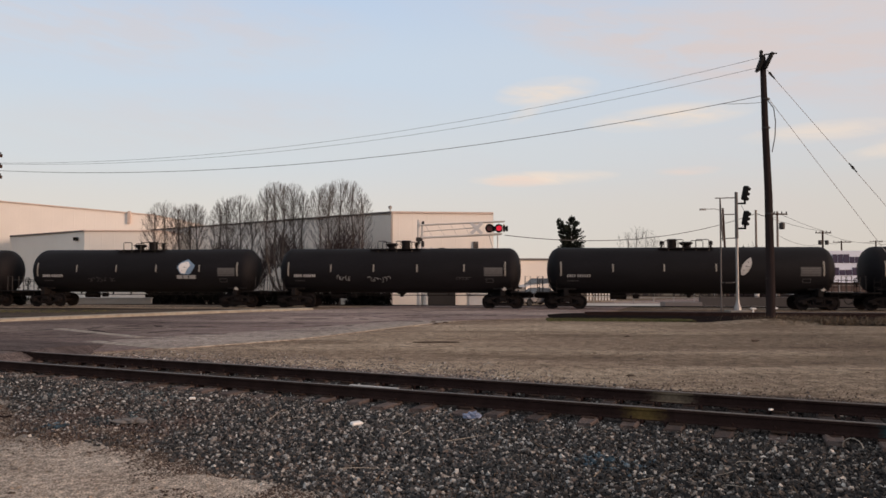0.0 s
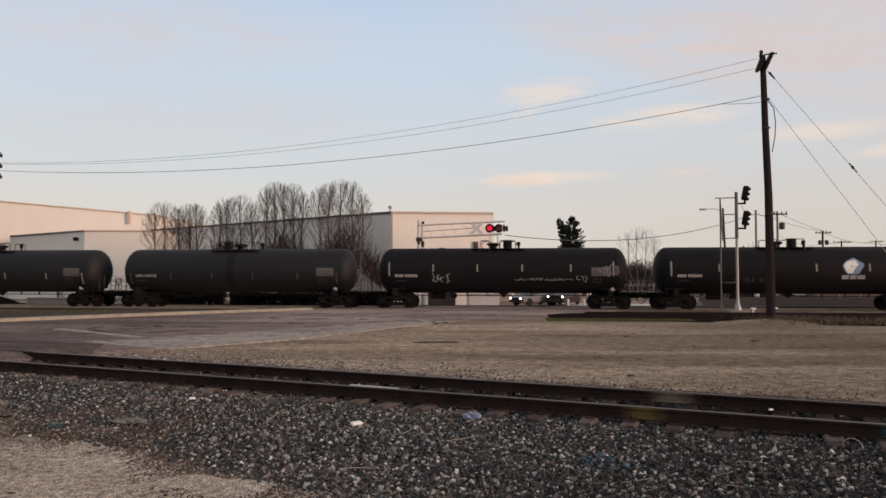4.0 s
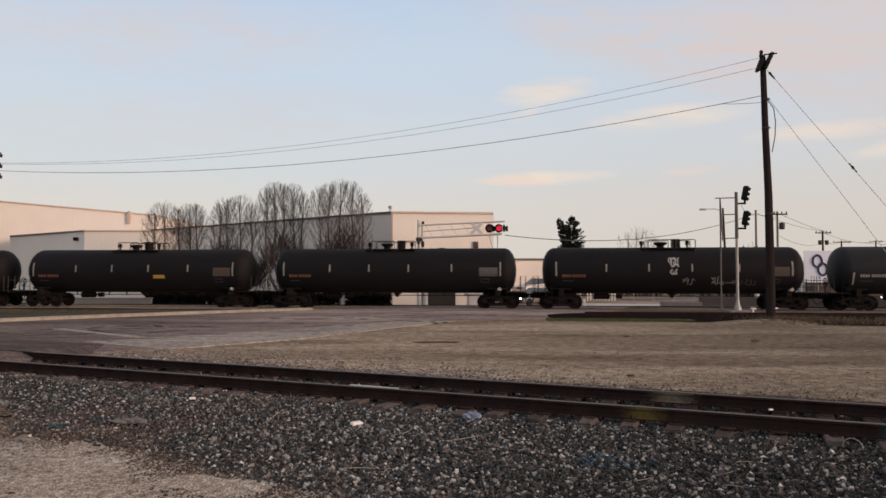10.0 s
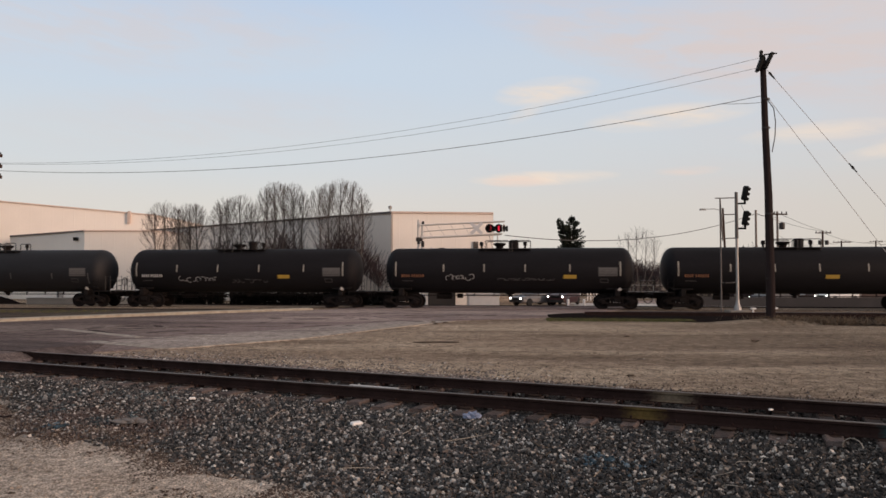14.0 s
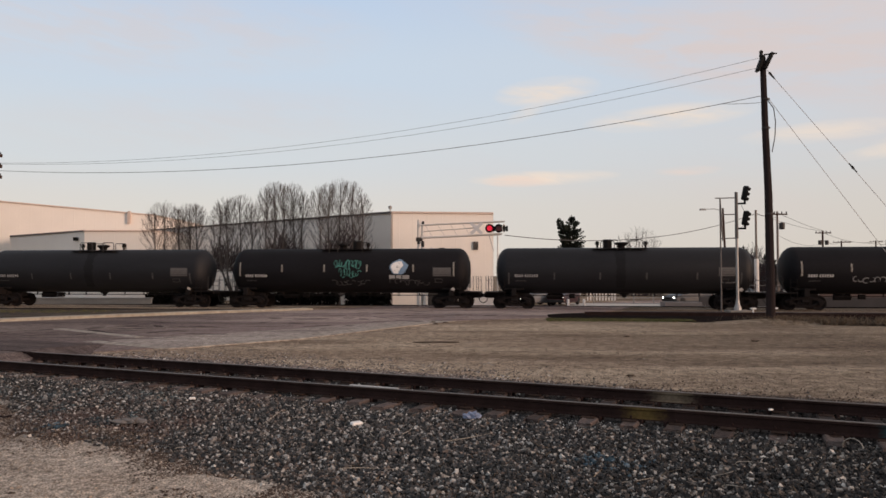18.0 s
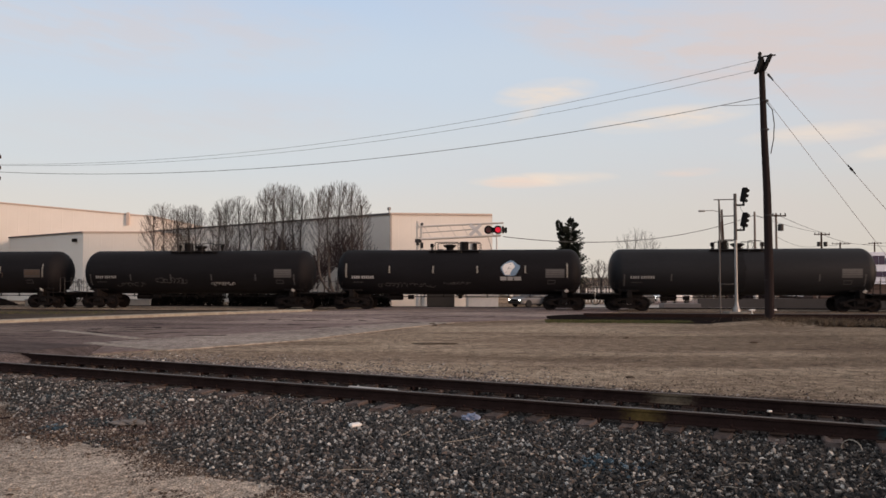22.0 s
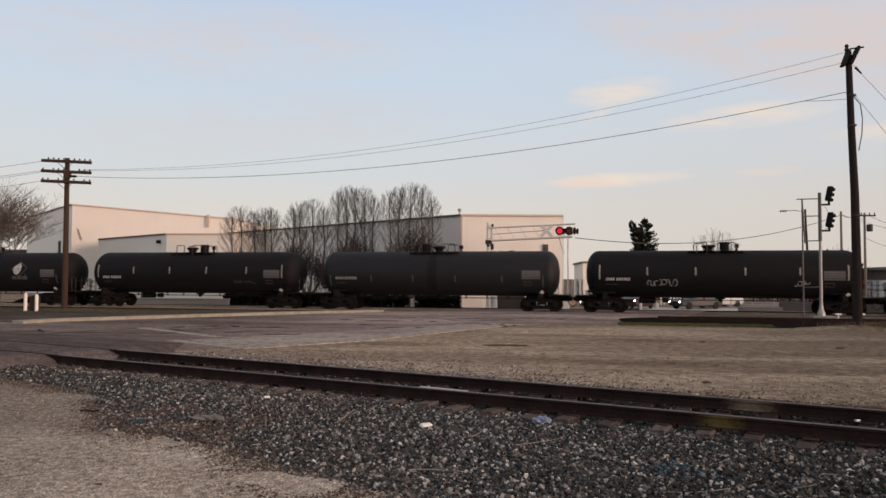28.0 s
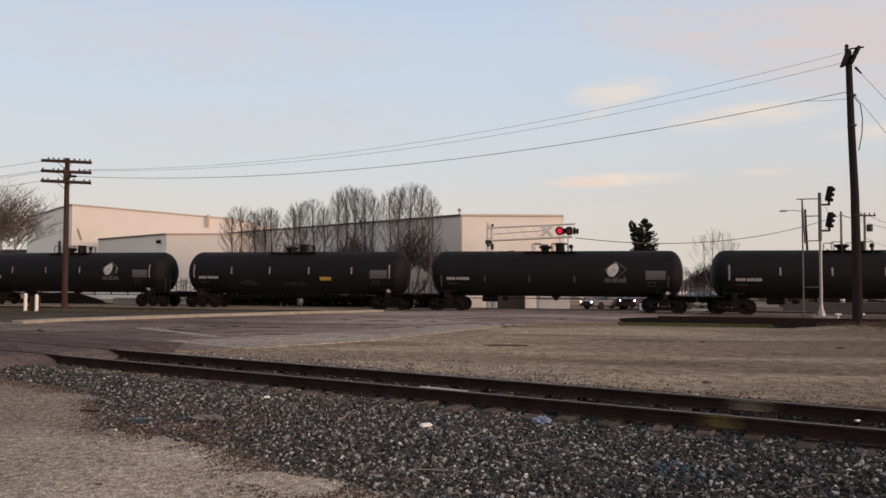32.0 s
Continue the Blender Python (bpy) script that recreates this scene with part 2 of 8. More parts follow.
M_WOODPOLE = material("creosote_pole", (0.026, 0.019, 0.019), 0.9, var=0.35, scale=2.0, fine=25, bump=0.6, stretch=(6, 6, 0.5), spec=0.08)
M_WOODBROWN = material("brown_pole", (0.060, 0.037, 0.029), 0.9, var=0.35, scale=2.0, fine=25, bump=0.6, stretch=(6, 6, 0.5), spec=0.08)
M_WOODGREY = material("weathered_grey_pole", (0.203, 0.168, 0.144), 0.9, var=0.3, scale=2.0, fine=25, bump=0.5, stretch=(6, 6, 0.5), spec=0.08)
M_SIDING = material("white_metal_siding", (0.84, 0.78, 0.71), 0.6, var=0.05, scale=0.4, fine=8, bump=0.0)
M_TRIM = material("dark_roof_trim", (0.14, 0.125, 0.12), 0.7, var=0.15, scale=1.0, fine=10, bump=0.1)
M_ROOF = material("grey_roof", (0.2, 0.19, 0.185), 0.8, var=0.15, scale=0.5, fine=8, bump=0.1)
M_BARK = material("bare_tree_bark", (0.120, 0.101, 0.092), 0.95, var=0.25, scale=3.0, fine=30, bump=0.4, spec=0.08)
M_NEEDLE = material("spruce_needles", (0.028, 0.032, 0.024), 0.9, var=0.35, scale=2.0, fine=20, bump=0.2, island=0.4, spec=0.08)
M_GALV = material("galvanised_steel", (0.34, 0.33, 0.32), 0.5, 0.5, var=0.15, scale=3.0, fine=25, bump=0.1)
M_BLACK = material("black_metal", (0.012, 0.012, 0.012), 0.7, var=0.2, scale=4.0, fine=30, bump=0.1, spec=0.08)
M_CABLE = material("black_cable", (0.065, 0.062, 0.062), 0.7, var=0.2, scale=4.0, fine=30, bump=0.0)
M_GRASS = speckled("verge_grass", [(0.0, (0.05, 0.07, 0.025)), (0.5, (0.09, 0.10, 0.04)), (1.0, (0.19, 0.15, 0.08))])
M_WEED = speckled("dry_weeds", [(0.0, (0.07, 0.050, 0.036)), (0.6, (0.14, 0.102, 0.070)), (1.0, (0.25, 0.195, 0.14))])
M_WHITE = material("white_paint", (0.78, 0.75, 0.72), 0.6, var=0.12, scale=3.0, fine=20, bump=0.05)
M_DULLWHITE = material("dull_white_lettering", (0.46, 0.44, 0.42), 0.7, var=0.25, scale=3.0, fine=20, bump=0.0)
M_FAINT = material("faded_grey_marks", (0.062, 0.058, 0.057), 0.75, var=0.4, scale=4.0, fine=20, bump=0.0)
M_REFLECT = material("reflective_strip", (0.30, 0.27, 0.23), 0.5, var=0.2, scale=6.0, fine=20, bump=0.0)
M_ORANGE = material("orange_lettering", (0.19, 0.078, 0.036), 0.7, var=0.3, scale=4.0, fine=20, bump=0.0)
M_YELLOW = material("yellow_panel", (0.40, 0.25, 0.035), 0.6, var=0.12, scale=4.0, fine=20, bump=0.0)
M_TEAL = material("teal_spray", (0.055, 0.20, 0.165), 0.7, var=0.35, scale=6.0, fine=20, bump=0.0)
M_BROWNSPRAY = material("brown_spray", (0.072, 0.042, 0.024), 0.7, var=0.35, scale=6.0, fine=20, bump=0.0)
M_GREYSPRAY = material("grey_spray", (0.30, 0.29, 0.285), 0.7, var=0.35, scale=6.0, fine=20, bump=0.0)
M_REDGLOW = material("lit_red_lens", (0.16, 0.006, 0.012), 0.5, var=0.0, bump=0.0, emit=((0.80, 0.012, 0.040), 0.85))
M_REDDARK = material("unlit_red_lens", (0.10, 0.012, 0.012), 0.3, var=0.1, bump=0.0)
M_HEADLIGHT = material("lit_headlight", (0.8, 0.8, 0.75), 0.3, var=0.0, bump=0.0, emit=((1.0, 0.93, 0.85), 9.0))
M_TAIL = material("amber_lens", (0.4, 0.05, 0.02), 0.4, var=0.1, bump=0.0)
M_CARSILVER = material("silver_car_paint", (0.13, 0.13, 0.135), 0.4, 0.3, var=0.05, bump=0.0)
M_CARRED = material("red_car_paint", (0.035, 0.006, 0.007), 0.35, 0.1, var=0.05, bump=0.0)
M_CARDARK = material("dark_car_paint", (0.035, 0.037, 0.042), 0.35, 0.2, var=0.05, bump=0.0)
M_CARWHITE = material("white_car_paint", (0.62, 0.62, 0.62), 0.35, 0.0, var=0.05, bump=0.0)
M_CARVAN = material("pale_van_paint", (0.36, 0.35, 0.34), 0.4, 0.1, var=0.05, bump=0.0)
M_GLASS = material("dark_car_glass", (0.02, 0.022, 0.025), 0.1, var=0.0, bump=0.0, spec=0.8)
M_TYRE = material("tyre_rubber", (0.018, 0.018, 0.018), 0.9, var=0.15, bump=0.1)
M_BRICKRED = material("reddish_wall", (0.105, 0.073, 0.063), 0.9, var=0.2, scale=0.6, fine=8, bump=0.1)
M_DOOR = material("grey_steel_door", (0.40, 0.36, 0.33), 0.6, var=0.08, scale=1.0, fine=10, bump=0.0)
M_DARKDOOR = material("dark_opening", (0.028, 0.025, 0.024), 0.8, var=0.2, scale=1.0, fine=10, bump=0.0)
M_PURPLE = material("dark_purple_lettering", (0.035, 0.022, 0.06), 0.6, var=0.1, bump=0.0)
M_BLUEBAG = material("blue_plastic", (0.19, 0.23, 0.34), 0.5, var=0.3, scale=20.0, fine=60, bump=0.4)
M_STRAW = material("dry_straw", (0.29, 0.262, 0.225), 0.8, var=0.2, scale=10.0, fine=60, bump=0.0)
M_BLUESTONE = speckled("blue_sprayed_stone", [(0.0, (0.022, 0.036, 0.046)), (0.6, (0.045, 0.078, 0.104)), (1.0, (0.13, 0.18, 0.22))])
M_STONEDARK = speckled("darker_ballast_stone", [(0.0, (0.016, 0.0155, 0.0155)), (0.46, (0.039, 0.037, 0.036)), (0.72, (0.070, 0.065, 0.062)), (0.82, (0.105, 0.084, 0.069)), (0.90, (0.20, 0.185, 0.168)), (0.97, (0.40, 0.37, 0.335)), (1.0, (0.52, 0.49, 0.45))])
M_TEALSTONE = speckled("teal_tinted_stone", [(0.0, (0.030, 0.038, 0.042)), (0.6, (0.062, 0.082, 0.090)), (1.0, (0.16, 0.20, 0.21))])
M_YARD = material("pale_yard_concrete", (0.50, 0.46, 0.42), 0.9, var=0.15, scale=1.2, fine=20, bump=0.1, spec=0.1)

M_GALVPALE = material("pale_galvanised_steel", (0.62, 0.59, 0.56), 0.55, 0.1, var=0.12, scale=3.0, fine=25, bump=0.1)
M_GALVMID = material("dull_grey_steel", (0.105, 0.096, 0.092), 0.65, 0.1, var=0.2, scale=3.0, fine=25, bump=0.1)
M_YARDWALL = material("weathered_yard_concrete", (0.080, 0.073, 0.071), 0.9, var=0.2, scale=0.8, fine=12, bump=0.2, spec=0.08)
M_YARDPALE = material("dusty_yard_concrete", (0.20, 0.183, 0.176), 0.9, var=0.2, scale=0.8, fine=12, bump=0.2, spec=0.08)
M_STONEFAR = speckled("dusty_ballast_stone", [(0.0, (0.075, 0.064, 0.062)), (0.35, (0.15, 0.130, 0.125)), (0.6, (0.23, 0.204, 0.194)), (0.75, (0.22, 0.155, 0.12)), (0.9, (0.36, 0.33, 0.31)), (1.0, (0.56, 0.53, 0.50))])
M_GRIT = speckled("brown_grit", [(0.0, (0.042, 0.029, 0.024)), (0.5, (0.098, 0.068, 0.054)), (0.85, (0.19, 0.15, 0.12)), (1.0, (0.35, 0.305, 0.26))])
M_BROWNSTONE = speckled("brown_ballast_stone", [(0.0, (0.050, 0.036, 0.033)), (0.5, (0.105, 0.078, 0.070)), (0.82, (0.18, 0.150, 0.136)), (1.0, (0.46, 0.43, 0.40))])
M_GAUGESTONE = speckled("dark_redbrown_stone", [(0.0, (0.020, 0.0145, 0.0135)), (0.6, (0.038, 0.028, 0.026)), (0.93, (0.062, 0.048, 0.044)), (1.0, (0.16, 0.14, 0.13))])
M_RAMP = gravelly("muddy_asphalt", (0.108, 0.085, 0.081), (0.158, 0.127, 0.119), (0.056, 0.044, 0.043), (3.0, 30.0), (0.6, 1, 1), 0.5)
M_DUSTY = gravelly("dusty_asphalt", (0.325, 0.276, 0.248), (0.41, 0.355, 0.315), (0.20, 0.166, 0.148), (3.0, 30.0), (0.35, 1, 1), 0.5)
M_BRUSH = material("purple_grey_brush", (0.075, 0.058, 0.060), 0.95, var=0.2, scale=3.0, fine=30, bump=0.0, island=0.3, spec=0.0)
M_RAG = material("grey_rag_cloth", (0.16, 0.15, 0.145), 0.9, var=0.3, scale=14.0, fine=60, bump=0.3, spec=0.1)
M_STAIN = gravelly("damp_gravel", (0.085, 0.062, 0.046), (0.12, 0.09, 0.068), (0.055, 0.040, 0.031), (5.0, 34.0), (1, 1, 1), 0.6)
M_SIGNWHITE = material("cool_white_sign", (0.74, 0.76, 0.86), 0.5, var=0.06, scale=2.0, fine=20, bump=0.0)
M_SIGNGREY = material("weathered_white_board", (0.56, 0.555, 0.56), 0.6, var=0.12, scale=3.0, fine=20, bump=0.0)
M_GUY = material("grey_guy_strand", (0.46, 0.44, 0.43), 0.6, 0.2, var=0.1, scale=3.0, fine=20, bump=0.0)
M_LOTPEBBLE = speckled("dull_lot_pebble", [(0.0, (0.12, 0.095, 0.073)), (0.5, (0.20, 0.162, 0.128)), (0.9, (0.29, 0.243, 0.198)), (1.0, (0.36, 0.315, 0.265))])

# ---- mesh helpers ----


def part(name, bm, mat, parent=None, label="", smooth=False):
    me = bpy.data.meshes.new(name)
    bm.to_mesh(me)
    bm.free()
    me.materials.append(mat)
    if smooth:
        for p in me.polygons:
            p.use_smooth = True
    ob = new(name, me)
    ob.parent = parent
    return tagged(ob, label) if label else ob


def share(name, me, parent, m, label=""):
    ob = new(name, me)
    ob.parent = parent
    ob.matrix_basis = m
    return tagged(ob, label) if label else ob


def add_box(bm, size, m=Matrix(), bevel=0.0):
    r = bmesh.ops.create_cube(bm, size=1.0, matrix=m @ Matrix.Diagonal((*size, 1)))
    if bevel:
        ed = list({e for v in r["verts"] for e in v.link_edges})
        bmesh.ops.bevel(bm, geom=ed, offset=bevel, segments=1, affect="EDGES", profile=0.5)
    return bm


def add_tube(bm, p, q, r0, r1=None, n=8, caps=True):
    p, q = Vector(p), Vector(q)
    d = q - p
    if d.length < 1e-6:
        return bm
    r1 = r0 if r1 is None else r1
    d.normalize()
    u = d.orthogonal().normalized()
    w = d.cross(u)
    V, F = bm.verts.new, bm.faces.new
    A, C = [], []
    for i in range(n):
        c = u * math.cos(2 * math.pi * i / n) + w * math.sin(2 * math.pi * i / n)
        A.append(V(p + c * r0))
        C.append(V(q + c * r1))
    for i in range(n):
        j = (i + 1) % n
        F((A[i], A[j], C[j], C[i]))
    if caps:
        F(A[::-1])
        F(C)
    return bm


def add_line(bm, pts, r, n=6):
    """One connected tube through the points."""
    pts = [Vector(q) for q in pts]
    loops = []
    u = None
    for i, q in enumerate(pts):
        d = (pts[min(i + 1, len(pts) - 1)] - pts[max(i - 1, 0)]).normalized()
        u = d.orthogonal().normalized() if u is None else (u - d * u.dot(d)).normalized()
        w = d.cross(u)
        loops.append([bm.verts.new(q + (u * math.cos(2 * math.pi * j / n) + w * math.sin(2 * math.pi * j / n)) * r) for j in range(n)])
    for A, C in zip(loops, loops[1:]):
        for j in range(n):
            bm.faces.new((A[j], A[(j + 1) % n], C[(j + 1) % n], C[j]))
    bm.faces.new(loops[0][::-1])
    bm.faces.new(loops[-1])
    return bm


def lathe(bm, rings, n=24, m=Matrix(), close=True):
    """rings: (axial, radius) along local x."""
    loops = []
    for a, r in rings:
        loops.append([bm.verts.new(m @ Vector((a, r * math.cos(2 * math.pi * i / n), r * math.sin(2 * math.pi * i / n)))) for i in range(n)])
    for A, B in zip(loops, loops[1:]):
        for i in range(n):
            bm.faces.new((A[i], B[i], B[(i + 1) % n], A[(i + 1) % n]))
    if close:
        bm.faces.new(loops[0])
        bm.faces.new(loops[-1][::-1])
    return bm


def prism(bm, poly, z0, z1):
    """A solid over a plan polygon; z0, z1 numbers or lists."""
    a = [bm.verts.new((x, y, z0[i] if isinstance(z0, list) else z0)) for i, (x, y) in enumerate(poly)]
    b = [bm.verts.new((x, y, z1[i] if isinstance(z1, list) else z1)) for i, (x, y) in enumerate(poly)]
    k = len(poly)
    bm.faces.new(a[::-1])
    bm.faces.new(b)
    for i in range(k):
        bm.faces.new((a[i], a[(i + 1) % k], b[(i + 1) % k], b[i]))
    bmesh.ops.recalc_face_normals(bm, faces=bm.faces)
    return bm


def B():
    return bmesh.new()


def empty(name, m, label, category, group="", kind=""):
    ob = new(name)
    ob.empty_display_size = 0.3
    ob.matrix_basis = m
    return tagged(ob, label, category, group, kind)


# ---- plan ----
TH = radians(6.72)                    # heading of the main line, falling to the right
TD = Vector((math.cos(TH), -math.sin(TH), 0))
TN = Vector((math.sin(TH), math.cos(TH), 0))
MAIN = 50.0                           # where the main line crosses the camera's axis
SIDE = 41.3                           # the second line
NH = radians(-24.5)                   # heading of the near track
ND = Vector((math.cos(NH), math.sin(NH), 0))
NN = Vector((-math.sin(NH), math.cos(NH), 0))
NEAR_OFF, NEAR_Z = 11.06, 0.40        # its distance from the camera and the height of its rail head


def on_main(s, z=0.0, n=0.0):
    return Vector((0, MAIN, z)) + TD * s + TN * n


def on_side(s, z=0.0, n=0.0):
    return Vector((0, SIDE, z)) + TD * s + TN * n


def on_near(s, z=0.0, n=0.0):
    return NN * (NEAR_OFF + n) + ND * s + Vector((0, 0, z))


def ground_z(x, y):
    n = x * TN.x + y * TN.y - MAIN * TN.y
    k = min(max((n - 2.5) / 6.0, 0.0), 1.0)
    return -0.38 * k * k * (3 - 2 * k)


def make_ground():
    bm = B()
    xs = [-3000, -1200, -500, -250, -140, -90] + list(range(-60, 61, 3)) + [90, 140, 250, 500, 1200, 3000]
    ys = [-3000, -800, -200, -60, -25, -12] + [i * 1.5 for i in range(-4, 54)] + [90, 110, 140, 200, 400, 900, 3500]
    rows = [[bm.verts.new((x, y, ground_z(x, y) + (0.03 * (noise.noise((x * 0.13, y * 0.13, 2)) - 0.3) if abs(x) < 60 and 17 < y < 35 and x > 2 else 0) - 0.01)) for x in xs] for y in ys]
    for A, C in zip(rows, rows[1:]):
        for i in range(len(xs) - 1):
            bm.faces.new((A[i], A[i + 1], C[i + 1], C[i]))
    tagged(part("ground", bm, M_LOT, smooth=True), "tan packed gravel lot, tyre-worn, reaching the horizon", "ground", kind="structure")


def sheet(name, pts, mat, label, cat, z=0.004, step=None):
    """A thin slab over the ground; pts: plan outline."""
    bm = B()
    prism(bm, [(p[0], p[1]) for p in pts], -0.05, z)
    return tagged(part(name, bm, mat), label, cat, kind="structure")


def rail_mesh(p0, p1, name, parent):
    """A flat-bottomed rail from p0 to p1 (rail head on top)."""
    d = (p1 - p0).normalized()
    side = Vector((-d.y, d.x, 0))
    prof = [(-0.07, -0.17), (-0.07, -0.158), (-0.012, -0.14), (-0.010, -0.05), (-0.037, -0.038), (-0.037, -0.008), (-0.028, 0.0),
            (0.028, 0.0), (0.037, -0.008), (0.037, -0.038), (0.010, -0.05), (0.012, -0.14), (0.07, -0.158), (0.07, -0.17)]
    bm = B()
    A = [bm.verts.new(p0 + side * a + Vector((0, 0, b))) for a, b in prof]
    C = [bm.verts.new(p1 + side * a + Vector((0, 0, b))) for a, b in prof]
    k = len(prof)
    for i in range(k):
        f = bm.faces.new((A[i], A[(i + 1) % k], C[(i + 1) % k], C[i]))
        if i in (5, 6, 7):
            f.material_index = 1
    bm.faces.new(A[::-1])
    bm.faces.new(C)
    bmesh.ops.recalc_face_normals(bm, faces=bm.faces)
    ob = part(name, bm, M_RAIL, parent)
    ob.data.materials.append(M_RAILTOP)
    return ob


near_ties = []


def make_track(name, label, at, s0, s1, zr, tie_step, bed, mat_bed, tie_range, seed, taper=0.0):
    """Bed, ties and two rails along at(s, z, n)."""
    rnd = random.Random(seed)
    root = empty(name, Matrix(), label, "railway track", kind="structure")
    if bed:
        bm = B()
        n_in, n_out, f_in, f_out, ztop = bed
        prof = [(-n_out, 0.012 if taper else -0.06), (-n_in, ztop), (f_in, ztop), (f_out, -0.06)]
        k = 60
        loops = []
        for i in range(k + 1):
            s = s0 + (s1 - s0) * (i / k) ** (2.2 if taper else 1.0)
            f = min((s - s0) / taper, 1.0) if taper else 1.0
            f = f * (2 - f)
            loops.append([bm.verts.new(at(s, -0.06 + (z + 0.06) * f, (n + 1.5) * (0.25 + 0.75 * f) - 1.5 - (2.6 * min(max((s - 9.0) / 12.0, 0.0), 1.0) if n == -n_out else 0.0) if taper else n)) for n, z in prof])
        for A, C in zip(loops, loops[1:]):
            for j in range(3):
                bm.faces.new((A[j], C[j], C[j + 1], A[j + 1]))
        bmesh.ops.recalc_face_normals(bm, faces=bm.faces)
        part("ballast_bed", bm, mat_bed, root)
    for g in (-0.755, 0.755):
        if name == "near_track":
            rail_mesh(at(s0, zr - 0.006, g), at(-15.9, zr - 0.006, g), "rail", root).data.materials[1] = M_RAIL
        r = rail_mesh(at(-15.9 if name == "near_track" else s0 + taper, zr, g), at(s1, zr, g), "rail", root)
        if taper:
            r.data.materials[1] = M_RAIL
    shapes = []
    for v in range(5):
        bm = B()
        L, k = rnd.uniform(2.40, 2.62), 8
        loops = []
        for i in range(k + 1):
            y = (i / k - 0.5) * L
            w = 0.11 - (0.012 if i in (0, k) else 0.0)
            loops.append([bm.verts.new((a + rnd.uniform(-0.008, 0.008), y + (rnd.uniform(-0.035, 0.035) if i in (0, k) else 0.0), b + rnd.uniform(-0.007, 0.004)))
                          for a, b in ((-w, -0.08), (w, -0.08), (w, 0.066), (w - 0.015, 0.08), (0.0, 0.074), (0.015 - w, 0.08), (-w, 0.066))])
        for A, C in zip(loops, loops[1:]):
            for j in range(7):
                bm.faces.new((A[j], A[(j + 1) % 7], C[(j + 1) % 7], C[j]))
        bm.faces.new(loops[0][::-1])
        bm.faces.new(loops[-1])
        bmesh.ops.recalc_face_normals(bm, faces=bm.faces)
        me = bpy.data.meshes.new("tie")
        bm.to_mesh(me)
        bm.free()
        me.materials.append(M_TIE)
        me.materials.append(M_TIEDARK)
        # darker colour on the tie faces between the rails
        for f in me.polygons:
            f.material_index = 1 if abs(f.center.y) < 0.68 else 0
        shapes.append(me)
    a = math.atan2((at(1, 0, 0) - at(0, 0, 0)).y, (at(1, 0, 0) - at(0, 0, 0)).x)
    s = tie_range[0]
    while s < tie_range[1]:
        p = at(s, zr - 0.17 - 0.085 + rnd.uniform(-0.024, 0.004), rnd.uniform(-0.10, 0.06))
        m = Matrix.Translation(p) @ Matrix.Rotation(a + rnd.uniform(-0.05, 0.05), 4, "Z") @ Matrix.Rotation(rnd.uniform(-0.012, 0.012), 4, "X")
        share("tie", rnd.choice(shapes), root, m)
        if name == "near_track":
            near_ties.append(s)
        s += tie_step + rnd.uniform(-0.04, 0.04)
    return root

# ---- the ground, the three tracks and the road ----
make_ground()


def near_toe(s):
    """Where the ballast slope of the near track meets the dirt on the camera's side."""
    pts = [(-40, -1.9), (-18, -1.9), (-14.6, -2.0), (-12.4, -2.3), (-10.9, -3.1), (-9.6, -4.05), (-7.0, -4.05), (-5.6, -4.42), (-3.0, -5.0), (5, -5.6), (60, -5.8)]
    for (a, u), (b, v) in zip(pts, pts[1:]):
        if s <= b:
            return u + (v - u) * (s - a) / (b - a) + 0.10 * noise.noise((s * 1.7, 0.5, 3.0))
    return -5.8


def near_bed_z(s, n):
    top = NEAR_Z - 0.232
    if n < -0.8:
        # the shoulder lies low against the tie ends
        low, t = top - 0.018 * min(max((s + 11.0) / 6.0, 0.0), 1.0), near_toe(s)
        if n > -1.45:
            return low
        return max(low * (n - t) / (-1.45 - t), -0.03)
    if n > 1.7:
        return max(top * (3.6 - n) / 1.9, -0.03)
    return top


def make_near_bed(root):
    bm = B()
    loops = []
    for i in range(221):
        s = -22 + 0.3 * i
        t = near_toe(s)
        ns = [t - 0.05] + [t + (-1.45 - t) * j / 6 for j in range(1, 7)] + [-0.82, -0.76, 0.6, 1.7, 2.3, 2.9, 3.7]
        loops.append([bm.verts.new(on_near(s, near_bed_z(s, n) + (0.02 * noise.noise((s * 2, n * 2, 0)) if abs(n) > 1.7 else 0), n)) for n in ns])
    for A, C in zip(loops, loops[1:]):
        for j in range(len(A) - 1):
            bm.faces.new((A[j], C[j], C[j + 1], A[j + 1]))
    bmesh.ops.recalc_face_normals(bm, faces=bm.faces)
    part("ballast_bed", bm, M_BEDFINE, root, "dark ballast fines under the stones", smooth=True)


